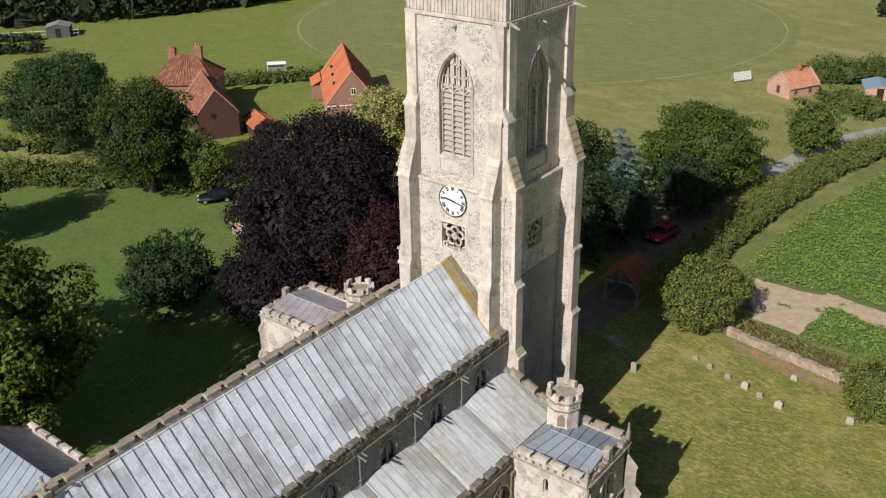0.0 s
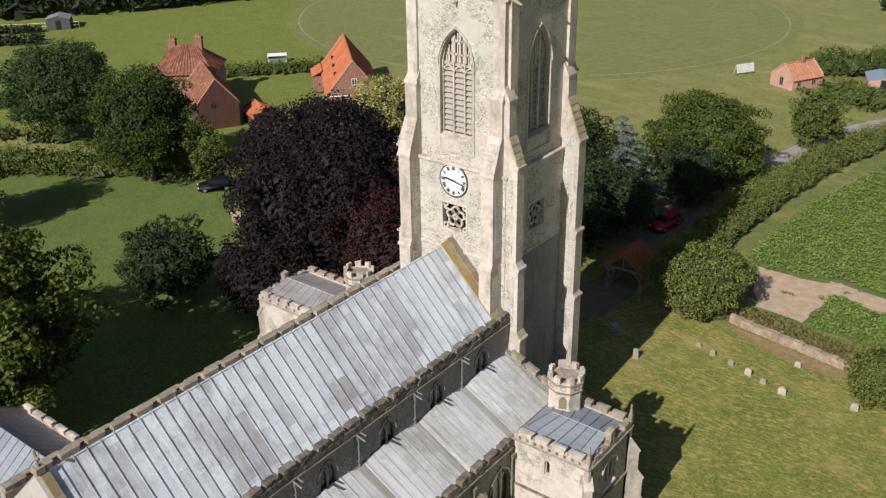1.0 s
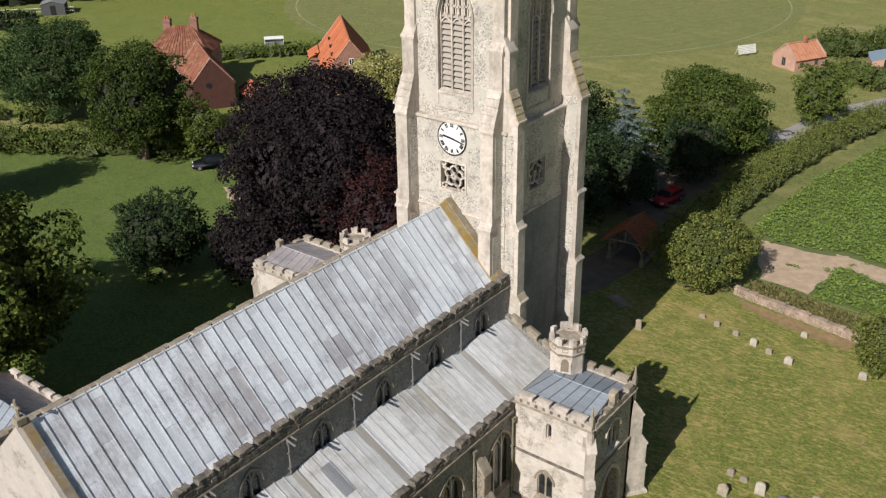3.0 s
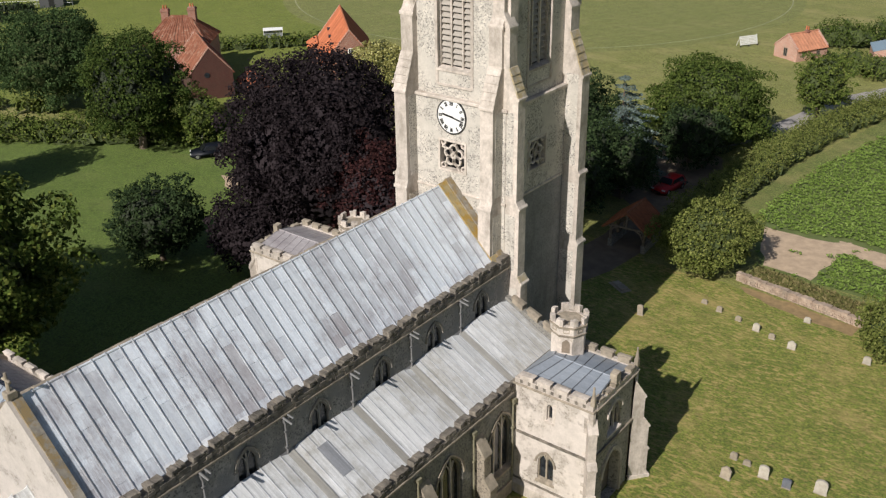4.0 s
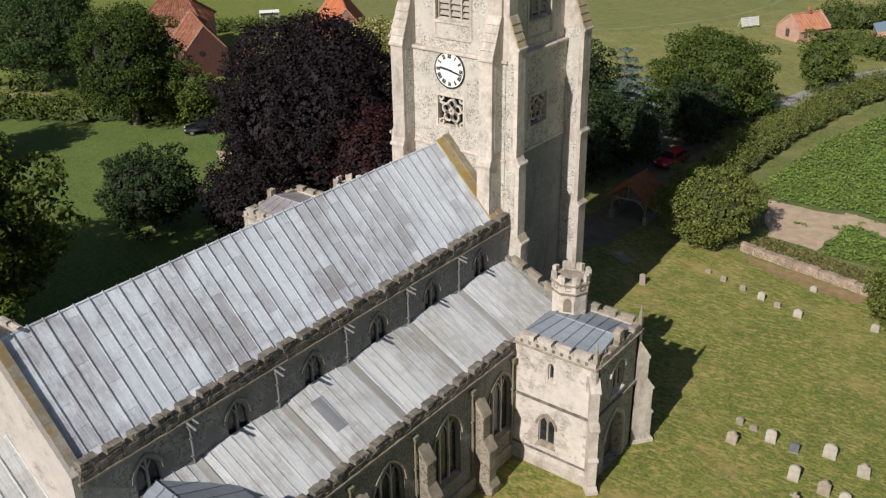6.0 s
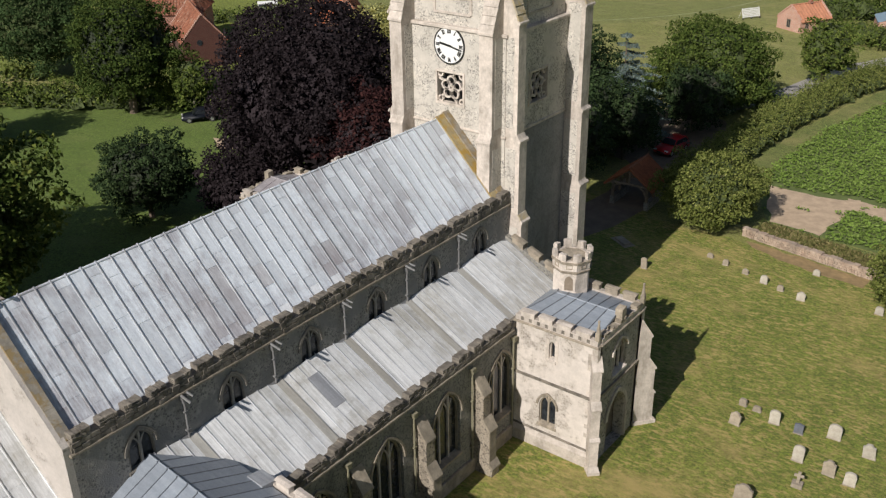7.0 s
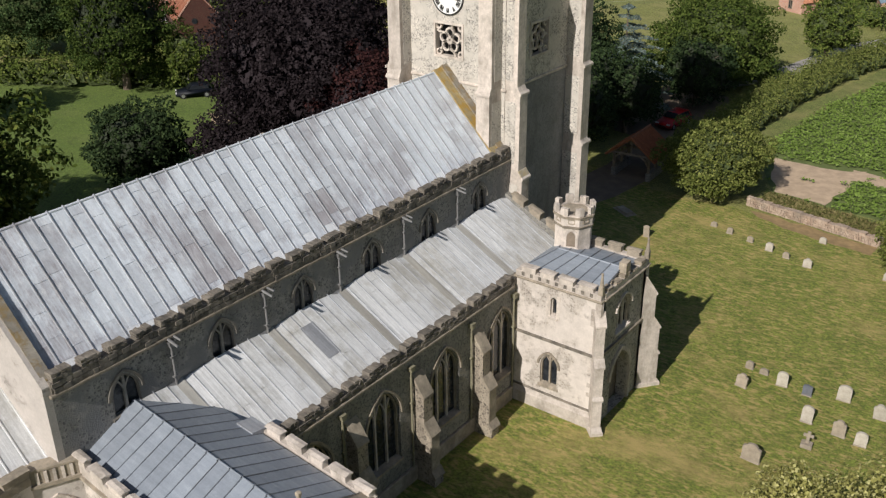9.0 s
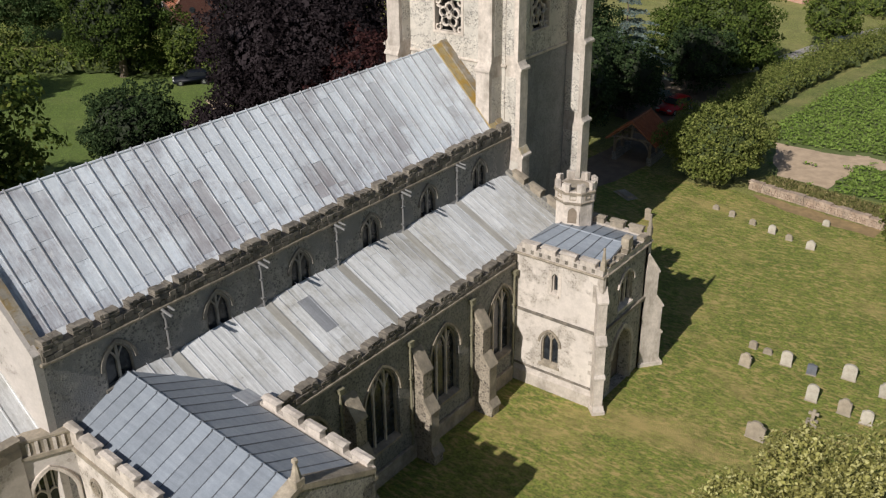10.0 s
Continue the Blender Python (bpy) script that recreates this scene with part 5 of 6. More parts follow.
def tree(name, label, x, y, h, r, mat, seed, lumps=70, base=1.5, lump=0.26, leaf=0.22, dens=16.0, deep=None, flat=1.0, category="tree", bark=None, group="", core=0.72):
    """A trunk with limbs under a crown of many lumps of small leaves."""
    rng = np.random.default_rng(seed)
    rnd = random.Random(seed)
    tr = thing(name, label, category, group, at=pose(x, y, 0))
    cz, rz = (h + base) / 2, (h - base) / 2
    bm = bmesh.new()
    tr_r = 0.035 * h
    bends = [Vector((0, 0, 0)), Vector((rnd.uniform(-0.3, 0.3), rnd.uniform(-0.3, 0.3), h * 0.25)), Vector((rnd.uniform(-0.5, 0.5), rnd.uniform(-0.5, 0.5), h * 0.55))]
    for i in range(2):
        tube(bm, bends[i], bends[i + 1], tr_r * (1 - 0.35 * i), tr_r * (0.65 - 0.3 * i), 9)
    for k in range(7):
        a = k * 2.4 + rnd.random()
        p = bends[1].lerp(bends[2], rnd.random())
        part("limb", new_tube(p, p + Vector((math.cos(a) * r * 0.6, math.sin(a) * r * 0.6, h * rnd.uniform(0.1, 0.3))), tr_r * 0.35, tr_r * 0.1, 6), bark or BARK, tr)
    part("trunk", bm, bark or BARK, tr)
    blobs = []
    for k in range(lumps):
        zc = 1 - 2 * (k + 0.5) / lumps
        zc = zc * 0.92 + 0.06
        a = k * 2.39996 + rnd.uniform(-0.3, 0.3)
        s = math.sqrt(max(0.05, 1 - zc * zc))
        jitter = rnd.uniform(0.58, 0.98) * (0.94 + 0.34 * noise.noise(Vector((math.cos(a) * s * 1.7 + seed, math.sin(a) * s * 1.7, zc * 1.7))))
        lr = lump * r * rnd.uniform(0.7, 1.25)
        blobs.append((math.cos(a) * s * r * jitter, math.sin(a) * s * r * jitter, max(lr * 0.5, cz + zc * rz * jitter * flat), lr, lr * rnd.uniform(0.6, 0.85) * (0.4 if mat is L_BLUE else 1)))
    if r > 5:
        # a full rounded top
        blobs += [(0.28 * r * math.cos(k * 2.1), 0.28 * r * math.sin(k * 2.1), cz + rz * 0.62, r * 0.4, rz * 0.3) for k in range(3)]
    c, n = leaves_on(blobs, dens, leaf, rng)
    crown = place("crown", quads_mesh("crown", c, n, leaf, rng), mat, tr)
    # bigger leaves fill the core, the crown's inner shade put into their colour
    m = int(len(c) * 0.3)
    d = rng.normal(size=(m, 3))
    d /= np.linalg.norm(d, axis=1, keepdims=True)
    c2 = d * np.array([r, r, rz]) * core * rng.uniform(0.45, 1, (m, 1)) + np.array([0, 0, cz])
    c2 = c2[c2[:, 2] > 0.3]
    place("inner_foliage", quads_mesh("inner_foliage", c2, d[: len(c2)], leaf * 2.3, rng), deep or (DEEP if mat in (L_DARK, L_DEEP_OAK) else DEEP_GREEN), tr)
    return tr


def blue_cedar(x, y, h, r, seed):
    """A pointed cedar with flat, drooping fans of blue needles in tiers."""
    rng = np.random.default_rng(seed)
    rnd = random.Random(seed)
    tr = thing("blue_cedar", "pale blue cedar with drooping tiers among dark trees", "tree", at=pose(x, y, 0))
    part("trunk", new_tube((0, 0, 0), (0, 0, h * 0.96), 0.3, 0.04, 8), BARK, tr)
    fans = []
    for k in range(11):
        f = k / 10
        z = h * (0.16 + 0.8 * f)
        reach = r * (1 - f) ** 0.75 + 0.25
        for j in range(7 if f < 0.7 else 4):
            a = j * math.tau / 7 + k * 0.7 + rnd.uniform(-0.25, 0.25)
            ln = reach * rnd.uniform(0.65, 1.1)
            tip = Vector((math.cos(a) * ln, math.sin(a) * ln, z + 0.25 - 0.16 * ln))
            part("branch", new_tube((0, 0, z), tip, 0.06, 0.02, 5), BARK, tr)
            n = max(2, int(ln / 0.45))
            for q in range(1, n + 1):
                g = q / n
                fans.append((tip.x * g, tip.y * g, z + 0.25 * g - 0.16 * ln * g * g, 0.26 + 0.34 * math.sin(math.pi * min(1, g + 0.12)), 0.1))
    fans += [(0, 0, h * (0.9 + 0.02 * k), 0.22 - 0.03 * k, 0.2) for k in range(6)]
    c, n = leaves_on(fans, 46, 0.12, rng, upright=0.8)
    place("crown", quads_mesh("crown", c, n, 0.13, rng, 2.2), L_BLUE, tr)


def hedge(name, label, pts, half, h, mat, seed, leaf=0.2, dens=15.0, rough=0.25, step=1.0, kind="", category="hedge", box_like=False):
    rng = np.random.default_rng(seed)
    rnd = random.Random(seed)
    he = thing(name, label, category, kind=kind)
    blobs = []
    for (x0, y0), (x1, y1) in zip(pts, pts[1:]):
        ln = math.hypot(x1 - x0, y1 - y0)
        n = max(1, int(ln / step))
        tx, ty = (x1 - x0) / ln, (y1 - y0) / ln
        for k in range(n):
            f = k / n
            across = max(1, int(half * 2 / (step * 1.1)))
            for j in range(across):
                o = (-half + half * 2 * (j + 0.5) / across) + rnd.uniform(-rough, rough)
                hh = h * rnd.uniform(1 - rough, 1 + rough * 0.5) * (1.0 if box_like else 1 - 0.35 * (abs(o) / half) ** 2)
                rr = step * rnd.uniform(0.6, 0.85)
                blobs.append((x0 + (x1 - x0) * f - ty * o, y0 + (y1 - y0) * f + tx * o, hh * 0.5, rr, hh * 0.55))
    c, n = leaves_on(blobs, dens, leaf, rng)
    place("foliage", quads_mesh("foliage", c, n, leaf, rng), mat, he)
    # large leaves inside, coloured dark for the shade within the hedge
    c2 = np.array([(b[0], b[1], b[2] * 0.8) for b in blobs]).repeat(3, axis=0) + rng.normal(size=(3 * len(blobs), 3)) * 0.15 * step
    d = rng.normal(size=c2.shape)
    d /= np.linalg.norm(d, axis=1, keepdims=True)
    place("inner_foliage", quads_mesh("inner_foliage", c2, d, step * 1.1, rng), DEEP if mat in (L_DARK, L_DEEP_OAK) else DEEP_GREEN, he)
    return he


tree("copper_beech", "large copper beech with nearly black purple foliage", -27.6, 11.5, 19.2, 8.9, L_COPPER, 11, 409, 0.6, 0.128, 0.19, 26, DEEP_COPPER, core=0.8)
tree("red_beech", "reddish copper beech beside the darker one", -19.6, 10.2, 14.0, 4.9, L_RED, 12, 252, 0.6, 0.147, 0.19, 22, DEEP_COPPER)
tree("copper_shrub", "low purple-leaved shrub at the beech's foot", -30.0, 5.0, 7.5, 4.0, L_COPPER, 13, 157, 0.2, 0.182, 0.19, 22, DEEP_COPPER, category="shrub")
tree("dark_bush", "dark evergreen bush standing alone on the lawn", -38.6, 1.6, 7.8, 4.6, L_DARK, 14, 252, 0.2, 0.154, 0.19, 22, category="bush")
tree("horse_chestnut", "horse chestnut with yellowing leaves beside the church", -31.8, -20.6, 17.8, 8.2, L_CHESTNUT, 15, 378, 1.0, 0.133, 0.26, 15)
# Unseen tree, added for the deep shadow it throws over the lawn.
tree("horse_chestnut", "tall dark chestnut out of view, shading the lawn", -40, -25, 17.0, 9.0, L_DEEP_OAK, 16, 252, 1.0, 0.147, 0.26, 15)
tree("oak", "broad dark green oak at the lawn's edge", -65.2, 19.2, 14.6, 6.6, L_DEEP_OAK, 17, 346, 0.4, 0.133, 0.19, 22)
tree("conifer", "blue-green spreading conifer by the garden", -87.5, 22.5, 13.6, 8.0, L_SPRUCE, 18, 346, 0.4, 0.133, 0.19, 22)
tree("garden_tree", "small light green tree with a pale dead trunk", -59.4, 23.4, 7.2, 2.8, L_HEDGE, 19, 140, 0.8, 0.182, 0.19, 22, bark=PALE_BARK)
tree("lime_tree", "pale olive-leaved tree behind the beech", -48.0, 43.0, 10.5, 5.6, L_LIME, 20, 220, 0.5, 0.147, 0.19, 22)
tree("yew", "dark yew in the tower's shade", -20.5, 40.0, 12.5, 6.5, L_DARK, 21, 283, 0.3, 0.147, 0.19, 22)
tree("yew", "dark yew in the tower's shade", -15.2, 36.2, 9.5, 4.6, L_DARK, 41, 189, 0.2, 0.154, 0.19, 21)
# Stands outside the view; added so its shade reaches the far lawn.
tree("oak", "green oak out of view, shading the lawn's far edge", -69, -3, 13.0, 5.6, L_DEEP_OAK, 42, 189, 0.4, 0.154, 0.21, 18)
tree("yew", "dark yew beside the lych gate", -11.8, 38.5, 8.0, 4.0, L_DARK, 43, 168, 0.2, 0.154, 0.19, 21)
blue_cedar(-14.4, 42.6, 11.6, 6.4, 23)
tree("sycamore", "broad green sycamore beside the lane", -11.2, 57.8, 10.7, 7.0, L_OAK, 24, 346, 0.4, 0.133, 0.19, 22)
tree("ash", "green tree at the bend of the lane", -4.0, 75.2, 9.1, 3.8, L_HEDGE, 25, 220, 0.4, 0.147, 0.19, 22)
tree("hawthorn", "bushy hawthorn at the end of the churchyard wall", 1.4, 28.6, 6.7, 4.9, L_HAW, 26, 300, 0.1, 0.125, 0.14, 42, category="bush")
tree("wall_bush", "rounded green bush against the churchyard wall", 18.7, 23.6, 4.6, 3.2, L_HAW, 27, 189, 0.1, 0.168, 0.13, 42, category="bush")
tree("maple", "sunlit tree with yellow-green leaves in the churchyard", 27.1, -21.5, 14.9, 6.0, L_LIME, 28, 409, 4.0, 0.119, 0.085, 105)
tree("yew", "dark yew behind the parked car", -9.6, 50.0, 8.0, 4.2, L_DARK, 45, 150, 0.2, 0.15, 0.2, 20)
tree("yew", "dark yew between tower and lych gate", -13.2, 29.5, 10.5, 4.8, L_DARK, 47, 150, 0.2, 0.15, 0.2, 20)
tree("young_conifer", "small dark conifer on the far green", -19.5, 169.0, 4.0, 2.0, L_DARK, 44, 60, 0.1, 0.2, 0.3, 12)
hedge("mixed_hedge", "broad mixed hedge with sunlit grassy top along the lane", [(-3.2, 34), (-3.3, 43), (-3.1, 52), (-2.2, 62), (-0.9, 72), (1.7, 82), (6.0, 92), (16, 105.5), (37.5, 125.5)], 2.1, 3.1, L_VERGE, 31, leaf=0.12, dens=36, rough=0.25, step=0.9)
hedge("garden_hedge", "overgrown hedge along the lawn", [(-100, 1), (-88, 8), (-79, 13.6), (-70, 19.5), (-62, 24.2), (-55, 28)], 2.8, 3.2, L_HEDGE, 32, rough=0.3, step=1.4)
hedge("shrub_row", "low shrubs growing under the trees by the lane", [(-24, 33), (-18, 36), (-13, 39)], 3.0, 3.0, L_DARK, 33, step=1.5)
hedge("shrub_row", "low shrubs growing under the trees by the lane", [(-24, 58), (-14, 60), (-7.4, 61), (-6.0, 65)], 2.5, 3.5, L_OAK, 34, step=1.5)
hedge("clipped_hedge", "square clipped green hedge block in the garden", [(-90.5, 18.5), (-86, 21.5)], 1.4, 2.2, L_HEDGE, 35, rough=0.08, box_like=True)
hedge("clipped_hedge", "square clipped green hedge block in the garden", [(-97, 16), (-93, 17.8)], 1.4, 2.2, L_HEDGE, 36, rough=0.08, box_like=True)
hedge("field_hedge", "trimmed hedge behind the brick houses", [(-96, 54), (-90, 61), (-83, 69)], 1.6, 2.4, L_HEDGE, 37, rough=0.12, step=1.2)
hedge("cottage_hedge", "dark bushes beside the small cottage", [(-15.5, 114), (-10.5, 117.5), (-3, 123), (8, 130)], 4.0, 4.2, L_OAK, 38, step=2.0)
hedge("cottage_hedge", "bushes beside the lane below the cottage", [(-10, 105), (-5.5, 101), (-0.5, 98)], 3.0, 2.4, L_HEDGE, 39, step=1.8)
hedge("meadow_hedge", "low dark hedge along the meadow fence", [(-176, 33), (-160, 47), (-150, 57)], 1.6, 1.7, L_DARK, 46, leaf=0.3, dens=7)
hedge("meadow_hedge", "dark hedge below the meadow fence", [(-153, 40), (-147, 46), (-141, 52.5)], 2.6, 2.2, L_DARK, 48, leaf=0.3, dens=7, step=1.6)
hedge("garden_hedge", "shaded dark hedge at the garden's end", [(-116, 20), (-110, 25), (-106, 28.5)], 1.8, 2.2, L_DARK, 49, leaf=0.25, dens=9, step=1.4)
hedge("far_wood", "dark wood edge beyond the meadow", [(-226, 17), (-196, 42), (-173, 63), (-157.5, 82), (-144, 112), (-148, 150)], 9.0, 10.0, L_DARK, 40, leaf=0.7, dens=1.6, step=4.0, kind="stuff", category="wood")


def crop_field():
    """Rows of beet plants, with bare gaps."""
    rng = np.random.default_rng(77)
    edge = [(0.9, 40.5), (1.5, 58), (5.6, 79), (12.2, 94), (47, 130), (70, 30), (30, 29), (16, 31.2), (5.4, 31.8)]
    gap1 = [(1, 41.0), (5.2, 30.8), (9.9, 31.2), (10.5, 41.8), (7, 40.8)]
    gap2 = [(9.2, 41.9), (9.8, 38.6), (16, 37.0), (26, 34.6), (26, 38.4), (16, 40.8)]

    def inside(px, py, poly):
        res = np.zeros(len(px), bool)
        for (x0, y0), (x1, y1) in zip(poly, poly[1:] + poly[:1]):
            c = (y0 > py) != (y1 > py)
            xi = x0 + (py - y0) * (x1 - x0) / (y1 - y0 + 1e-12)
            res ^= c & (px < xi)
        return res

    a = radians(-9)
    u, v = np.meshgrid(np.arange(-60, 130, 0.36), np.arange(-40, 160, 0.64))
    u, v = u.ravel() + rng.normal(size=u.size) * 0.1, v.ravel() + rng.normal(size=v.size) * 0.05
    px, py = u * math.cos(a) - v * math.sin(a), u * math.sin(a) + v * math.cos(a)
    ok = inside(px, py, edge) & ~inside(px, py, gap1) & ~inside(px, py, gap2) & (px < 45) & (rng.random(px.size) > 0.02)
    weeds = (inside(px, py, gap1) | inside(px, py, gap2)) & (rng.random(px.size) < 0.035)
    ok |= weeds
    px, py = px[ok], py[ok]
    c = np.stack([px, py, rng.uniform(0.16, 0.34, px.size)], 1).repeat(12, axis=0)
    c += rng.normal(size=c.shape) * np.array([0.15, 0.12, 0.05])
    n = rng.normal(size=c.shape) * 0.32 + np.array([0, 0, 0.9])
    n /= np.linalg.norm(n, axis=1, keepdims=True)
    f = thing("beet_crop", "field of leafy green root crop in rows", "crop field", kind="stuff")
    place("plants", quads_mesh("plants", c, n, 0.17, rng), L_CROP, f)
    bm = bmesh.new()
    g = bm.faces.new([bm.verts.new((x, y, 0.012)) for x, y in edge])
    bmesh.ops.triangulate(bm, faces=[g])
    part("field_soil", bm, FIELD_SOIL, f)


FIELD_SOIL = plain_mat("crop_field_soil", (0.105, 0.135, 0.038), 0.95, 0.3, 1.0)
crop_field()


def rough_grass():
    rng = np.random.default_rng(5)
    n = 9000
    f = rng.random(n)
    x = 5.5 + 14 * f
    y = 28.4 - 2.4 * f + rng.random(n) ** 1.4 * 2.6
    c = np.stack([x, y, rng.random(n) * 0.6], 1)
    nn = rng.normal(size=(n, 3)) * np.array([1, 1, 0.25])
    nn /= np.linalg.norm(nn, axis=1, keepdims=True)
    g = thing("rough_grass", "tall dry grass and weeds behind the wall", "grass", kind="stuff")
    place("blades", quads_mesh("blades", c, nn, 0.2, rng, 2.2), L_STRAW, g)


rough_grass()

# ---- houses ----
PANTILE = Mat("orange_pantiles", 0.85)
PANTILE = PANTILE.done(PANTILE.vary(PANTILE.vary(PANTILE.ramp(PANTILE.noise(1.1, 6, 0.7), [(0.3, (0.38, 0.115, 0.05)), (0.7, (0.50, 0.17, 0.075))]), PANTILE.rand(), 0.8, 1.15), PANTILE.noise(8, 4), 0.75, 1.2), PANTILE.noise(6), 0.03, 0.6)
OLD_TILE = Mat("weathered_brown_pantiles", 0.9)
OLD_TILE = OLD_TILE.done(OLD_TILE.vary(OLD_TILE.vary(OLD_TILE.ramp(OLD_TILE.noise(1.4, 7, 0.75), [(0.3, (0.13, 0.054, 0.034)), (0.52, (0.27, 0.10, 0.055)), (0.70, (0.36, 0.27, 0.20))]), OLD_TILE.rand(), 0.75, 1.2), OLD_TILE.noise(9), 0.75, 1.2), OLD_TILE.noise(6), 0.03, 0.6)

FADED_TILE = plain_mat("faded_orange_tiles", (0.42, 0.19, 0.11), 0.9, 0.3, 1.5)


def brick_mat(name, a, b, mortar):
    m = Mat(name, 0.9)
    k = m.n("ShaderNodeTexBrick", Scale=4.4)
    k.inputs["Color1"].default_value, k.inputs["Color2"].default_value, k.inputs["Mortar"].default_value = (*a, 1), (*b, 1), (*mortar, 1)
    k.inputs["Mortar Size"].default_value = 0.02
    r = m.n("ShaderNodeMapping", Rotation=(radians(90), 0, 0))
    m.l(m.co, r.inputs["Vector"])
    m.l(r.outputs["Vector"], k.inputs["Vector"])
    return m.done(m.vary(m.vary(k.outputs["Color"], m.noise(0.8, 6), 0.7, 1.25), m.noise(12), 0.8, 1.15), m.noise(14), 0.02, 0.5)


BRICK = brick_mat("red_brick", (0.22, 0.09, 0.06), (0.29, 0.13, 0.09), (0.33, 0.25, 0.20))
# Darker copy of the red brick: shade on the wing put into colour.
SHADED_BRICK = brick_mat("shaded_red_brick", (0.06, 0.018, 0.013), (0.085, 0.028, 0.02), (0.09, 0.055, 0.04))
PINK_BRICK = brick_mat("pink_brick", (0.42, 0.22, 0.16), (0.50, 0.28, 0.21), (0.48, 0.40, 0.33))


def tiled_slope(parent, a0, a1, b0, b1, mat, pitch=0.55, name="roof"):
    """A roof slope with rows of tile ridges; a: along the ridge, b: along the eave."""
    a0, a1, b0, b1 = (Vector(v) for v in (a0, a1, b0, b1))
    up = (a1 - a0).cross(b0 - a0) if (a1 - a0).length > 0.01 else (b1 - b0).cross(b0 - a0)
    up = up.normalized()
    up = up if up.z > 0 else -up
    pts = [a0, a1, b1, b0] if (a1 - a0).length > 0.01 else [a0, b1, b0]
    roof = part(name, new_prism(pts, -up * 0.14), mat, parent)
    n = max(3, int((b1 - b0).length / pitch))
    for k in range(n + 1):
        f = k / n
        part("roof_rib", new_tube(a0.lerp(a1, f) + up * 0.01, b0.lerp(b1, f) + up * 0.01, 0.09, 0.09, 5), mat, roof)
    return roof


def house_window(parent, pl, u, z, w, h, frame_mat=None):
    win = thing("window", "", "")
    win.parent = parent
    bm = bmesh.new()
    strip(bm, pl, [(u - w / 2, z), (u + w / 2, z), (u + w / 2, z + h), (u - w / 2, z + h)], 0.05, 0.0, 0.06, True)
    strip(bm, pl, [(u, z), (u, z + h)], 0.03, 0.0, 0.05)
    part("frame", bm, frame_mat or WHITE, win)
    bm = bmesh.new()
    bm.faces.new([bm.verts.new(pl.p(a, b, 0.015)) for a, b in ((u - w / 2, z), (u + w / 2, z), (u + w / 2, z + h), (u - w / 2, z + h))])
    part("pane", bm, GLASS, win)


def chimney(parent, x, y, z0, z1, s=0.45):
    ch = part("chimney", new_box(x - s, x + s, y - s, y + s, z0, z1, 0.02), BRICK, parent)
    part("corbel", new_box(x - s - 0.08, x + s + 0.08, y - s - 0.08, y + s + 0.08, z1 - 0.45, z1 - 0.2, 0.02), BRICK, ch)
    for o in (-0.2, 0.2):
        part("chimney_pot", new_tube((x + o, y, z1), (x + o, y, z1 + 0.5), 0.13, 0.11, 8), PANTILE, ch)


def gabled(ho, w, length, eave, ridge, wall_mat, roof_mat, over=0.25, x=0.0, y=0.0, stepped=False, verge=None):
    """A gabled block with its near gable at y, running along local +y."""
    prof = [(x - w / 2, y, 0), (x + w / 2, y, 0), (x + w / 2, y, eave), (x, y, ridge - 0.08), (x - w / 2, y, eave)]
    part("wall", new_prism(prof, (0, length, 0)), wall_mat, ho)
    sl = (ridge - eave) / (w / 2)
    for s in (-1, 1):
        ex, ez = x + s * (w / 2 + over), eave - over * sl
        tiled_slope(ho, (x, y + 0.12, ridge + 0.06), (x, y + length - 0.1, ridge + 0.06), (ex, y + 0.12, ez + 0.06), (ex, y + length - 0.1, ez + 0.06), roof_mat)
        for yy in (y - 0.06, y + length - 0.2):
            n = 13 if stepped else 1
            for k in range(n):
                p, q = Vector((x, yy, ridge + 0.05)).lerp(Vector((x + s * w / 2, yy, eave + 0.05)), k / n), Vector((x, yy, ridge + 0.05)).lerp(Vector((x + s * w / 2, yy, eave + 0.05)), (k + 0.7 if stepped else 1) / n)
                part("verge_brick", new_prism([p, q, q + Vector((0, 0, 0.22)), p + Vector((0, 0, 0.22))], (0, 0.26, 0)), verge or wall_mat, ho)
    part("ridge_tiles", new_tube((x, y, ridge + 0.1), (x, y + length, ridge + 0.1), 0.13, 0.13, 8), roof_mat, ho)


def barn_house():
    ho = thing("brick_house", "red brick house with an orange pantile roof and stepped gable", "house", at=pose(-63.05, 53.6, 0, 0, 0, 47.4))
    gabled(ho, 7.7, 17.6, 2.9, 7.65, BRICK, PANTILE, stepped=True, verge=PINK_BRICK)
    g = Plane((0, 0, 0), (1, 0, 0), (0, -1, 0))
    part("frieze", new_prism([g.p(-3.85, 2.7, 0.0), g.p(3.85, 2.7, 0.0), g.p(3.85, 2.7, 0.06), g.p(-3.85, 2.7, 0.06)], (0, 0, 0.14)), WHITE, ho)
    house_window(ho, g, 0.1, 4.3, 0.7, 0.9)
    side = Plane((-3.85, 8, 0), (0, 1, 0), (-1, 0, 0))
    for u in (-4, 0, 4):
        house_window(ho, side, u, 1.0, 1.1, 1.4)
    tiled_slope(ho, (-3.95, 12.5, 3.3), (-3.95, 17.2, 3.3), (-5.6, 12.5, 2.4), (-5.6, 17.2, 2.4), PANTILE)
    part("lean_to_wall", new_box(-5.4, -3.9, 12.6, 17.1, 0, 2.4), BRICK, ho)
    for k in range(3):
        bm = bmesh.new()
        box(bm, -2.6 + 0.1 * k, -2.0 + 0.1 * k, 4 + 4.4 * k, 4.7 + 4.4 * k, 4.75 + 0.12 * k, 5.1 + 0.12 * k, 0.02)
        part("roof_light", bm, GLASS, ho)


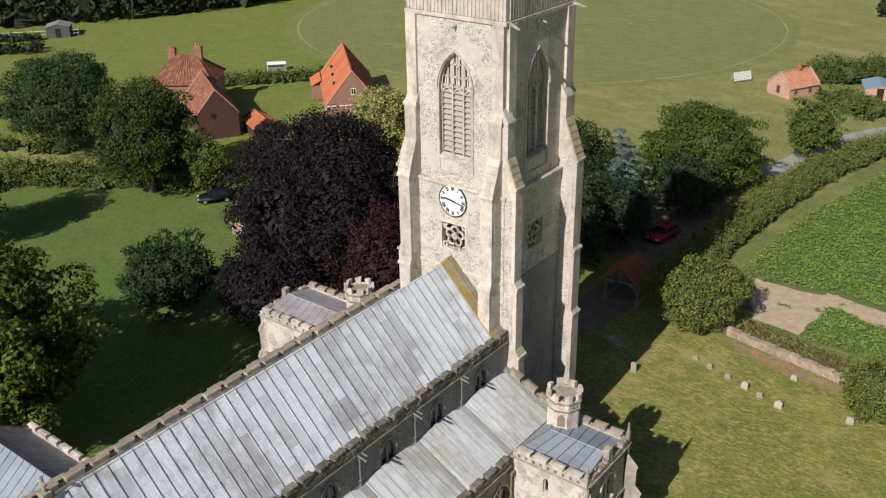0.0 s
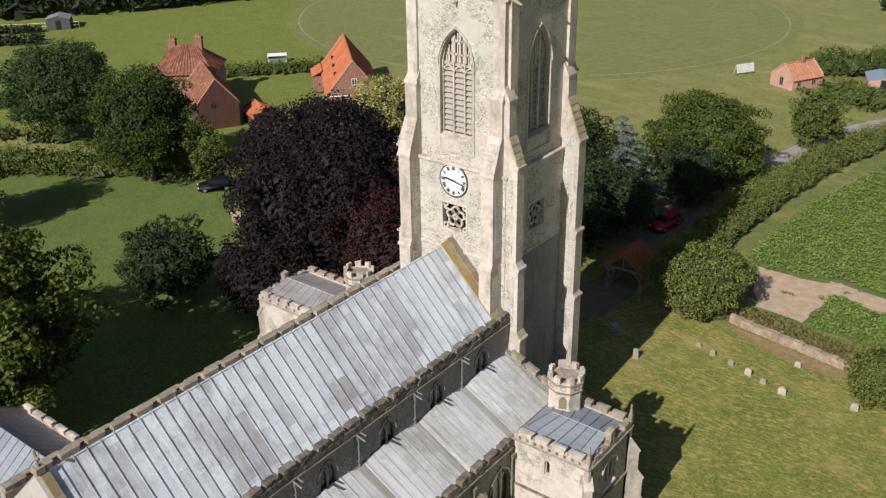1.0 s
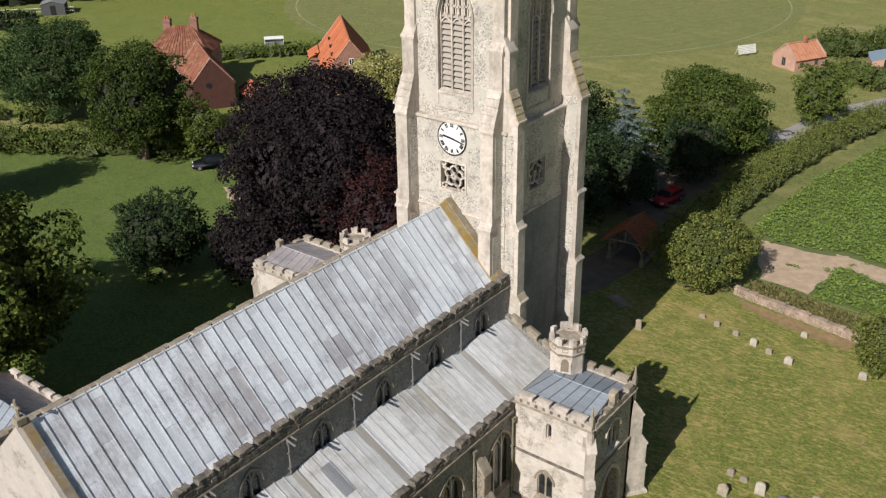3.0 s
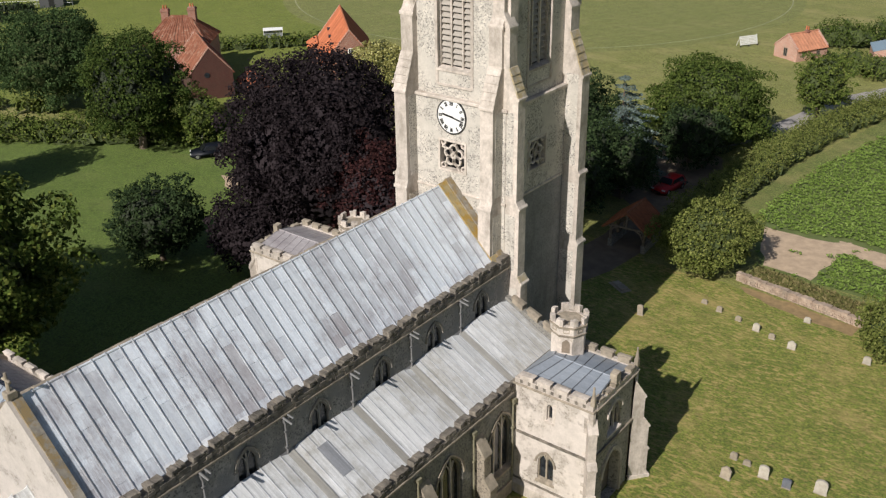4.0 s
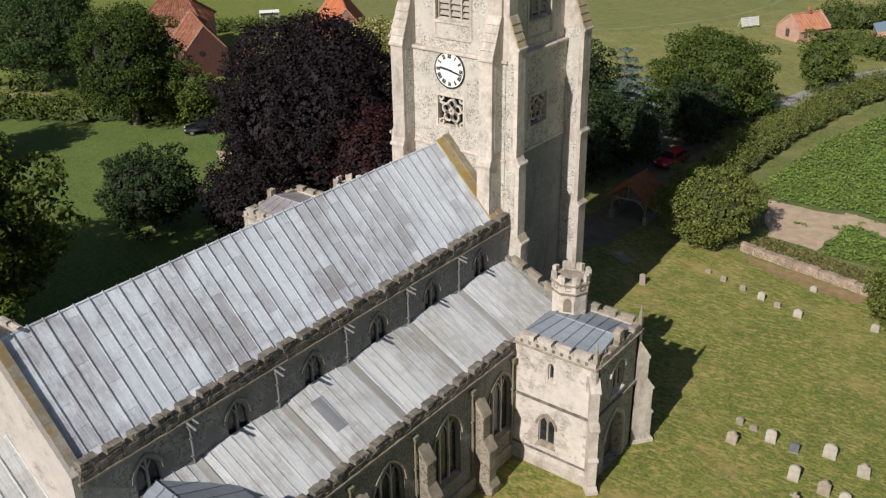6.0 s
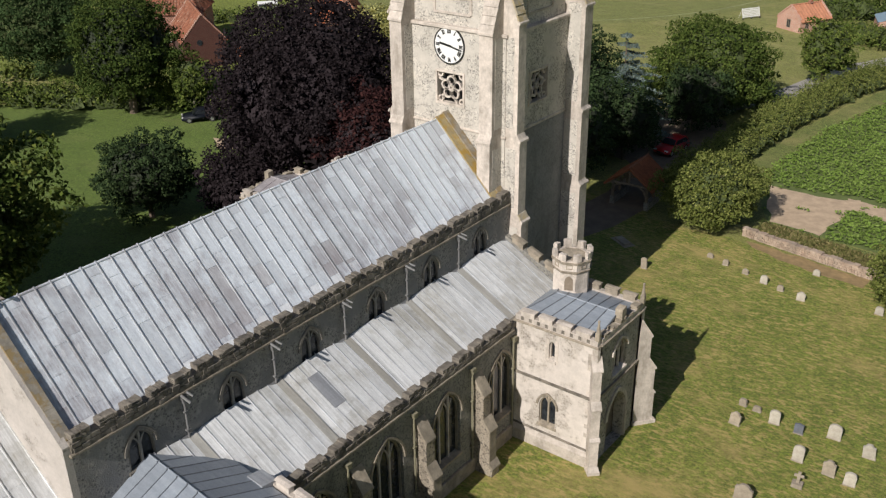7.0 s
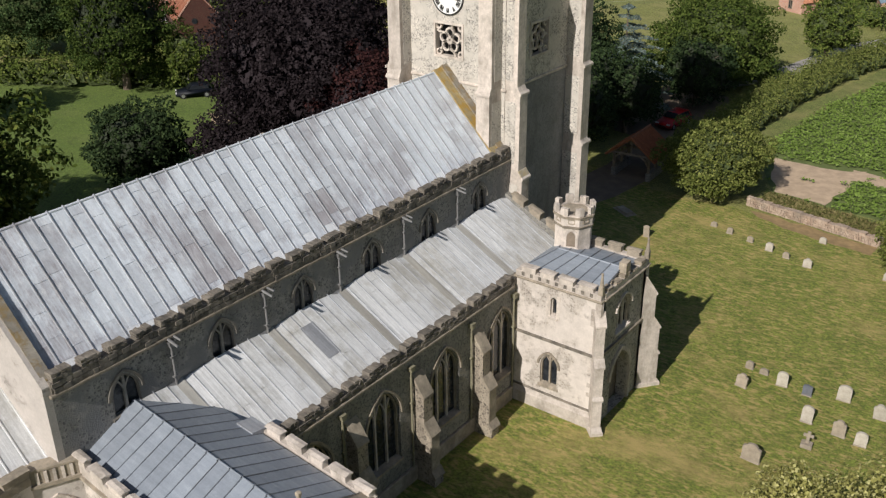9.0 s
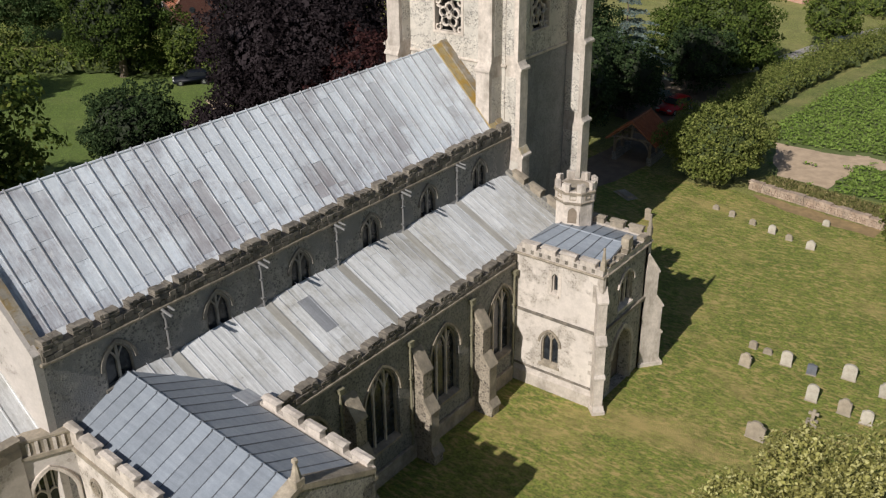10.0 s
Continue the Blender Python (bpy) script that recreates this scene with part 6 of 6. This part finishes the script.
def old_house():
    ho = thing("old_brick_house", "old red brick house with weathered hipped pantile roof and two chimneys", "house", at=pose(-88.8, 44.5, 0, 0, 0, 38))
    part("wall", new_box(-4.6, 4.6, -4.2, 4.2, 0, 5.0), BRICK, ho)
    r = 8.4
    tiled_slope(ho, (-1.6, 0, r), (1.6, 0, r), (-4.9, -4.5, 4.9), (4.9, -4.5, 4.9), OLD_TILE)
    tiled_slope(ho, (-1.6, 0, r), (1.6, 0, r), (-4.9, 4.5, 4.9), (4.9, 4.5, 4.9), OLD_TILE)
    tiled_slope(ho, (1.6, 0, r), (1.6, 0, r), (4.9, -4.5, 4.9), (4.9, 4.5, 4.9), OLD_TILE)
    tiled_slope(ho, (-1.6, 0, r), (-1.6, 0, r), (-4.9, -4.5, 4.9), (-4.9, 4.5, 4.9), OLD_TILE)
    chimney(ho, -2.0, 0.2, 6.5, 9.4, 0.55)
    chimney(ho, 2.0, 0.2, 6.5, 9.6, 0.55)
    front = Plane((0, -4.2, 0), (1, 0, 0), (0, -1, 0))
    for u in (-2.6, 0, 2.6):
        house_window(ho, front, u, 0.9, 1.0, 1.4)
    wing = thing("house_wing", "brick wing with a weathered pantile roof and parapet gable", "house wing", at=pose(-73.9, 37.4, 0, 0, 0, 60))
    gabled(wing, 5.8, 11.0, 3.6, 7.0, SHADED_BRICK, OLD_TILE, stepped=True, verge=PINK_BRICK)
    g = Plane((0, 0, 0), (1, 0, 0), (0, -1, 0))
    bm = bmesh.new()
    tube(bm, g.p(-0.6, 3.4, 0.0), g.p(-0.6, 3.4, 0.06), 0.38, 0.38, 16)
    part("round_window", bm, GLASS, wing)
    low = thing("outbuilding", "low brick outbuilding with a red tile roof", "outbuilding", at=pose(-68.6, 41.6, 0, 0, 0, 66))
    gabled(low, 3.6, 5.5, 1.6, 2.6, SHADED_BRICK, PANTILE)


def cottage():
    co = thing("small_cottage", "small pink brick cottage with an orange tiled roof", "cottage", at=pose(-17.6, 102.0, 0, 0, 0, -26.5))
    gabled(co, 4.7, 6.2, 1.75, 3.65, PINK_BRICK, FADED_TILE)
    chimney(co, 0, 3.9, 3.2, 4.1, 0.24)
    g = Plane((0, 0, 0), (1, 0, 0), (0, -1, 0))
    house_window(co, g, 0, 0.5, 0.7, 1.2, OAK)
    s = Plane((2.35, 3.1, 0), (0, 1, 0), (1, 0, 0))
    for u in (-1.8, 1.2):
        house_window(co, s, u, 0.6, 0.6, 0.7, OAK)


barn_house()
old_house()
cottage()


# ---- lych gate ----
# Orange tiles toned down; the shadow over the gate is put into their colour.
LYCH_TILE = plain_mat("shade_darkened_orange_tiles", (0.28, 0.10, 0.045), 0.9, 0.4, 2.0)
def lych_gate():
    ly = thing("lych_gate", "timber lych gate with an orange tiled roof, coloured dark for shade", "lych gate", at=pose(-5.9, 29.6, 0, 0, 0, 4) @ Matrix.Scale(0.84, 4))
    for x in (-1.9, 1.9):
        part("plinth_wall", new_box(x - 0.25, x + 0.25, -2.0, 2.0, 0, 0.9, 0.03), FLINT, ly)
        for y in (-1.9, 0, 1.9):
            part("post", new_box(x - 0.12, x + 0.12, y - 0.12, y + 0.12, 0.9, 2.6, 0.02), OAK, ly)
        part("wall_plate", new_box(x - 0.14, x + 0.14, -2.4, 2.4, 2.55, 2.75, 0.02), OAK, ly)
    for y in (-2.2, 0, 2.2):
        pl = Plane((0, y, 0), (1, 0, 0), (0, -1, 0))
        bm = bmesh.new()
        strip(bm, pl, [(-2.5, 2.35), (0, 4.35)], 0.09, -0.08, 0.08)
        strip(bm, pl, [(2.5, 2.35), (0, 4.35)], 0.09, -0.08, 0.08)
        part("rafter", bm, OAK, ly)
        bm = bmesh.new()
        strip(bm, pl, [(-1.9, 2.7), (1.9, 2.7)], 0.1, -0.08, 0.08)
        strip(bm, pl, [(0, 2.7), (0, 4.2)], 0.08, -0.07, 0.07)
        part("tie_beam", bm, OAK, ly)
        for s in (-1, 1):
            bm = bmesh.new()
            strip(bm, pl, [(s * 1.9, 1.7), (s * 1.6, 2.3), (s * 1.0, 2.65)], 0.08, -0.06, 0.06)
            part("brace", bm, OAK, ly)
    for s in (-1, 1):
        tiled_slope(ly, (0, -2.45, 4.5), (0, 2.45, 4.5), (s * 2.75, -2.45, 2.35), (s * 2.75, 2.45, 2.35), LYCH_TILE, 0.35)
    part("ridge_tiles", new_tube((0, -2.5, 4.53), (0, 2.5, 4.53), 0.12, 0.12, 8), LYCH_TILE, ly)


lych_gate()


# ---- cars ----
RED_PAINT = plain_mat("bright_red_car_paint", (0.42, 0.010, 0.010), 0.35, 0.04)
NAVY_PAINT = plain_mat("dark_navy_car_paint", (0.006, 0.008, 0.013), 0.5, 0.1)
NAVY_PAINT.node_tree.nodes["Principled BSDF"].inputs["Specular IOR Level"].default_value = 0.18
TYRE = plain_mat("black_tyre_rubber", (0.02, 0.02, 0.02), 0.9)
RIM = plain_mat("silver_wheel_rim", (0.5, 0.5, 0.52), 0.35, 0.05, metal=0.8)
CAR_GLASS = plain_mat("dark_car_glass", (0.01, 0.012, 0.014), 0.3, 0.05)
LAMP_GLASS = plain_mat("clear_headlight", (0.6, 0.6, 0.6), 0.15, 0.05)


def car(name, label, paint, at, ln=4.1, wd=1.75, ht=1.46):
    """A hatchback; its front at local +y."""
    ca = thing(name, label, "car", at=at)
    h = ln / 2
    prof = [(-h, 0.3), (-h + 0.02, 0.72), (-h + 0.12, 0.95), (h - 1.15, 0.92), (h - 0.25, 0.74), (h, 0.55), (h, 0.3), (h - 0.4, 0.22), (-h + 0.4, 0.22)]
    bm = bmesh.new()
    prism(bm, [(-wd / 2, y, z) for y, z in prof], (wd, 0, 0))
    bmesh.ops.bevel(bm, geom=bm.edges[:], offset=0.07, segments=2, affect="EDGES")
    part("body", bm, paint, ca, smooth=True)
    top = [(-h + 0.12, 0.9), (-h + 0.42, ht - 0.06), (-h + 0.9, ht), (0.15, ht - 0.02), (h - 1.2, 0.9)]
    bm = bmesh.new()
    vs = prism(bm, [(-wd / 2 + 0.08, y, z) for y, z in top], (wd - 0.16, 0, 0))
    for v in vs:
        if v.co.z > 1.1:
            v.co.x *= 0.84
    bmesh.ops.bevel(bm, geom=bm.edges[:], offset=0.05, segments=2, affect="EDGES")
    part("cabin", bm, paint, ca, smooth=True)
    k = 0.84
    w0, w1 = wd / 2 - 0.1, (wd / 2 - 0.08) * k - 0.06
    bm = bmesh.new()
    prism(bm, [(-w0, h - 1.28, 0.97), (w0, h - 1.28, 0.97), (w1, 0.24, ht - 0.07), (-w1, 0.24, ht - 0.07)], (0, 0.03, 0.03))
    part("windscreen", bm, CAR_GLASS, ca)
    bm = bmesh.new()
    prism(bm, [(-w0, -h + 0.14, 0.97), (w0, -h + 0.14, 0.97), (w1, -h + 0.41, ht - 0.1), (-w1, -h + 0.41, ht - 0.1)], (0, -0.03, 0.02))
    part("rear_window", bm, CAR_GLASS, ca)
    for s in (-1, 1):
        bm = bmesh.new()
        prism(bm, [(s * (wd / 2 - 0.085), -h + 0.4, 0.97), (s * (wd / 2 - 0.085), h - 1.45, 0.97), (s * (w1 + 0.07), 0.1, ht - 0.1), (s * (w1 + 0.07), -h + 0.6, ht - 0.1)], (s * 0.025, 0, 0))
        part("side_window", bm, CAR_GLASS, ca)
        part("headlight", new_box(s * wd / 2 * 0.74 - 0.2, s * wd / 2 * 0.74 + 0.2, h - 0.16, h - 0.02, 0.58, 0.72, 0.03), LAMP_GLASS, ca)
        part("wing_mirror", new_box(s * (wd / 2 + 0.08) - 0.09, s * (wd / 2 + 0.08) + 0.09, h - 1.5, h - 1.38, 0.95, 1.08, 0.03), paint, ca)
        for y in (-h + 0.75, h - 0.8):
            wh = part("wheel", new_tube((s * (wd / 2 - 0.2), y, 0.31), (s * (wd / 2 + 0.01), y, 0.31), 0.31, 0.31, 20), TYRE, ca)
            part("rim", new_tube((s * (wd / 2 - 0.02), y, 0.31), (s * (wd / 2 + 0.025), y, 0.31), 0.2, 0.18, 14), RIM, wh)
    part("grille", new_box(-0.45, 0.45, h - 0.03, h + 0.015, 0.36, 0.5, 0.01), BLACK, ca)


car("red_car", "bright red hatchback parked in the trees' shade", RED_PAINT, pose(-8.9, 43.3, 0.02, 0, 0, 172))
car("navy_car", "dark navy hatchback parked on the lawn", NAVY_PAINT, pose(-56.6, 21.9, 0.02, 0, 0, 143))

# ---- churchyard ----
GRAVE = stone_mat("grey_gravestone", (0.24, 0.20, 0.15), (0.40, 0.345, 0.27))
GRAVE_PALE = stone_mat("white_gravestone", (0.36, 0.325, 0.27), (0.50, 0.46, 0.39))
GRAVE_SLATE = stone_mat("dark_slate_gravestone", (0.10, 0.11, 0.13), (0.16, 0.17, 0.20))


def headstone(x, y, w, h, mat, label, seed, kind="round"):
    rnd = random.Random(seed)
    gs = thing("gravestone", label, "gravestone", "churchyard gravestones", at=pose(x, y, 0, rnd.uniform(-6, 6), rnd.uniform(-4, 4), rnd.uniform(-10, 10)))
    pl = Plane((0, 0, 0), (1, 0, 0), (0, -1, 0))
    if kind == "round":
        out = [(-w / 2, 0), (w / 2, 0)] + [(w / 2 * math.cos(a), h - w * 0.36 + w * 0.36 * math.sin(a)) for a in [k * math.pi / 8 for k in range(9)]]
    elif kind == "shoulder":
        out = [(-w / 2, 0), (w / 2, 0), (w / 2, h * 0.78), (w * 0.34, h * 0.82)] + [(w * 0.32 * math.cos(a), h * 0.82 + h * 0.18 * math.sin(a)) for a in [k * math.pi / 6 for k in range(7)]] + [(-w * 0.34, h * 0.82), (-w / 2, h * 0.78)]
    else:
        out = [(-w / 2, 0), (w / 2, 0), (w / 2, h * 0.9), (0, h), (-w / 2, h * 0.9)]
    bm = bmesh.new()
    pierced(bm, pl, out, [], -0.08, 0.08)
    bmesh.ops.translate(bm, verts=bm.verts[:], vec=(0, 0, -0.06))
    part("slab", bm, mat, gs)
    part("base", new_box(-w / 2 - 0.03, w / 2 + 0.03, -0.12, 0.12, -0.08, 0.06, 0.02), GRAVE, gs)


STONES = (
    ((4.1, 22.8), 0.75, 0.6, GRAVE, "round"), ((5.6, 22.2), 0.7, 0.75, GRAVE, "round"), ((7.4, 21.7), 0.75, 0.7, GRAVE, "round"),
    ((9.1, 21.0), 0.85, 1.0, GRAVE_PALE, "round"), ((10.5, 20.6), 0.75, 0.7, GRAVE, "round"), ((12.2, 20.0), 0.95, 1.05, GRAVE_PALE, "shoulder"),
    ((11.85, 24.6), 0.8, 0.75, GRAVE_PALE, "round"), ((0.75, 18.0), 0.75, 1.35, GRAVE, "peak"), ((14.1, 3.0), 1.0, 1.15, GRAVE, "shoulder"),
    ((13.8, 5.1), 0.7, 0.7, GRAVE, "round"), ((14.7, 5.0), 0.75, 0.55, GRAVE, "round"), ((15.95, 4.4), 0.95, 1.25, GRAVE_PALE, "round"),
    ((17.4, 4.3), 0.8, 0.95, GRAVE_SLATE, "peak"), ((19.2, 5.0), 1.15, 1.3, GRAVE_PALE, "round"), ((18.2, 1.8), 0.95, 1.35, GRAVE_PALE, "round"),
    ((21.3, 4.4), 1.05, 1.3, GRAVE_PALE, "shoulder"), ((19.95, 1.6), 1.05, 1.3, GRAVE, "shoulder"), ((21.1, 1.4), 0.95, 1.15, GRAVE_PALE, "round"),
    ((17.0, -3.1), 1.5, 1.35, GRAVE, "shoulder"), ((17.3, 21.2), 0.9, 0.95, GRAVE_PALE, "round"),
)
for i, ((gx, gy), gw, gh, gm, gk) in enumerate(STONES):
    what = "dark slate" if gm is GRAVE_SLATE else "pale white stone" if gm is GRAVE_PALE else "grey lichened stone"
    shape = {"round": "with a rounded top", "shoulder": "with a shouldered top", "peak": "with a pointed top"}[gk]
    headstone(gx, gy, gw * (0.64 if gy < 10 else 0.62), gh * (0.8 if gy < 10 else 0.74), gm, f"{what} gravestone {shape} standing in grass", i, gk)


def stone_cross_grave():
    gs = thing("gravestone_cross", "small pale stone cross on a stepped base in grass", "gravestone", "churchyard gravestones", at=pose(18.9, -0.3, 0, 0, 3, 8) @ Matrix.Scale(0.72, 4))
    bm = bmesh.new()
    box(bm, -0.12, 0.12, -0.09, 0.09, 0.35, 1.35, 0.03)
    box(bm, -0.36, 0.36, -0.085, 0.085, 0.9, 1.12, 0.03)
    part("cross", bm, GRAVE, gs)
    part("base", new_box(-0.4, 0.4, -0.35, 0.35, 0, 0.36, 0.04), GRAVE, gs)


stone_cross_grave()


def ledger(x, y, turn):
    gs = thing("ledger_stone", "flat grey grave slab lying in the grass", "grave slab", at=pose(x, y, 0, 0, 0, turn))
    part("slab", new_box(-0.35, 0.35, -0.75, 0.75, 0.0, 0.2, 0.03), GRAVE, gs)
    part("kerb", new_box(-0.5, 0.5, -1.05, 1.05, -0.03, 0.05, 0.02), GRAVE, gs)


ledger(-2.8, 21.3, 60)


def yard_wall():
    """A rubble wall of coursed stones with a rough coping."""
    wl = thing("churchyard_wall", "low pinkish flint and brick rubble boundary wall", "wall", kind="structure")
    rnd = random.Random(9)
    p0, p1 = Vector((4.6, 28.3, 0)), Vector((19.0, 25.7, 0))
    ln = (p1 - p0).length
    pl = Plane(p0, p1 - p0, (-(p1 - p0).y * -1, -(p1 - p0).x, 0))
    part("core", new_prism([pl.p(0, 0, -0.22), pl.p(ln, 0, -0.22), pl.p(ln, 0, 0.12), pl.p(0, 0, 0.12)], (0, 0, 0.56)), WALL_STONE, wl)
    for row in range(3):
        u = rnd.uniform(0, 0.3)
        while u < ln - 0.3:
            w = rnd.uniform(0.16, 0.36)
            z = 0.02 + row * 0.18
            o = rnd.uniform(0.13, 0.2)
            part("stone", new_prism([pl.p(u, z, 0.05), pl.p(u + w - 0.03, z, 0.05), pl.p(u + w - 0.04, z + 0.16, 0.05), pl.p(u + 0.02, z + 0.16, 0.05)], pl.n * o), WALL_STONE, wl)
            u += w
    u = 0.0
    while u < ln - 0.4:
        w = rnd.uniform(0.3, 0.6)
        h = rnd.uniform(0.12, 0.24)
        part("coping_stone", new_prism([pl.p(u, 0.56, -0.28), pl.p(u + w - 0.03, 0.56, -0.28), pl.p(u + w - 0.03, 0.56, 0.24), pl.p(u, 0.56, 0.24)], (0, 0, h)), WALL_STONE, wl)
        u += w


WALL_STONE = stone_mat("pinkish_rubble_stone", (0.30, 0.21, 0.15), (0.48, 0.39, 0.31))
yard_wall()


# ---- cricket ground ----
def sight_screen():
    sc = thing("sight_screen", "white slatted cricket sight screen on a wheeled frame", "sight screen", at=pose(-25.0, 106.4, 0, 0, 0, 60) @ Matrix.Diagonal((0.86, 0.7, 0.64, 1.0)))
    for k in range(6):
        part("slat", new_box(-2.0, 2.0, -0.04 + 0.1 * k, 0.0 + 0.1 * k, 0.5 + k * 0.36, 0.8 + k * 0.36, 0.01), WHITE, sc)
    for x in (-1.9, 0, 1.9):
        bm = new_tube((x, -0.1, 0.3), (x, 0.65, 2.75), 0.05, 0.05, 6)
        part("upright", bm, WHITE, sc)
        part("stay", new_tube((x, 0.55, 2.3), (x, 1.5, 0.1), 0.04, 0.04, 6), WHITE, sc)
        part("wheel", new_tube((x - 0.05, -0.1, 0.2), (x + 0.05, -0.1, 0.2), 0.2, 0.2, 12), TYRE, sc)


def white_shelter():
    sh = thing("white_shelter", "long low white field shelter by a hedge", "shelter", at=pose(-94.2, 67.6, 0, 0, 0, 48) @ Matrix.Scale(0.62, 4))
    part("back", new_box(-2.6, 2.6, 0.9, 1.0, 0, 1.9), WHITE, sh)
    part("roof", new_prism([(-2.7, -1.1, 1.9), (-2.7, 1.1, 2.2), (-2.7, 1.1, 2.28), (-2.7, -1.1, 1.98)], (5.4, 0, 0)), WHITE, sh)
    for x in (-2.55, 2.55):
        part("side", new_prism([(x, -1, 0), (x, 1, 0), (x, 1, 2.1), (x, -1, 1.9)], (0.05, 0, 0)), WHITE, sh)
    part("counter", new_box(-2.5, 2.5, -1.0, -0.93, 0, 1.2), GREY_BOARD, sh)


GREY_BOARD = plain_mat("grey_boarding", (0.20, 0.21, 0.22), 0.8)
DARK_BOARD = plain_mat("tarred_boarding", (0.07, 0.072, 0.075), 0.85)
sight_screen()
white_shelter()
BLUE_SHEET = plain_mat("blue_grey_sheet_metal", (0.22, 0.30, 0.36), 0.5)


def shed(name, label, at, w, d, h, wall_mat, roof_mat):
    sh = thing(name, label, "shed", at=at)
    part("wall", new_prism([(-w / 2, -d / 2, 0), (w / 2, -d / 2, 0), (w / 2, -d / 2, h), (0, -d / 2, h + 0.5), (-w / 2, -d / 2, h)], (0, d, 0)), wall_mat, sh)
    for s in (-1, 1):
        part("roof", new_prism([(0, -d / 2 - 0.1, h + 0.62), (s * (w / 2 + 0.15), -d / 2 - 0.1, h - 0.02), (s * (w / 2 + 0.15), -d / 2 - 0.1, h - 0.1), (0, -d / 2 - 0.1, h + 0.54)], (0, d + 0.2, 0)), roof_mat, sh)
    part("door", new_box(-0.5, 0.5, -d / 2 - 0.04, -d / 2 + 0.02, 0, 1.9), BLACK, sh)


shed("field_shed", "grey boarded field shed in front of the wood", pose(-150.6, 61.0, 0, 0, 0, 50), 4.5, 4.0, 2.2, DARK_BOARD, GREY_BOARD)
shed("blue_roofed_shed", "low shed with a blue-grey metal roof by the cottage", pose(-5.0, 110.8, 0, 0, 0, 20), 4.5, 5.5, 1.7, PINK_BRICK, BLUE_SHEET)


def field_fence():
    fe = thing("field_fence", "long white-railed fence across the meadow", "fence")
    p0, p1 = Vector((-172, 36, 0)), Vector((-147, 63, 0))
    for k in range(12):
        p = p0.lerp(p1, k / 11)
        part("post", new_tube(p, p + Vector((0, 0, 1.4)), 0.05, 0.05, 6), GREY_BOARD, fe)
    for z in (0.7, 1.35):
        part("rail", new_tube(p0 + Vector((0, 0, z)), p1 + Vector((0, 0, z)), 0.035, 0.035, 6), WHITE, fe)


field_fence()
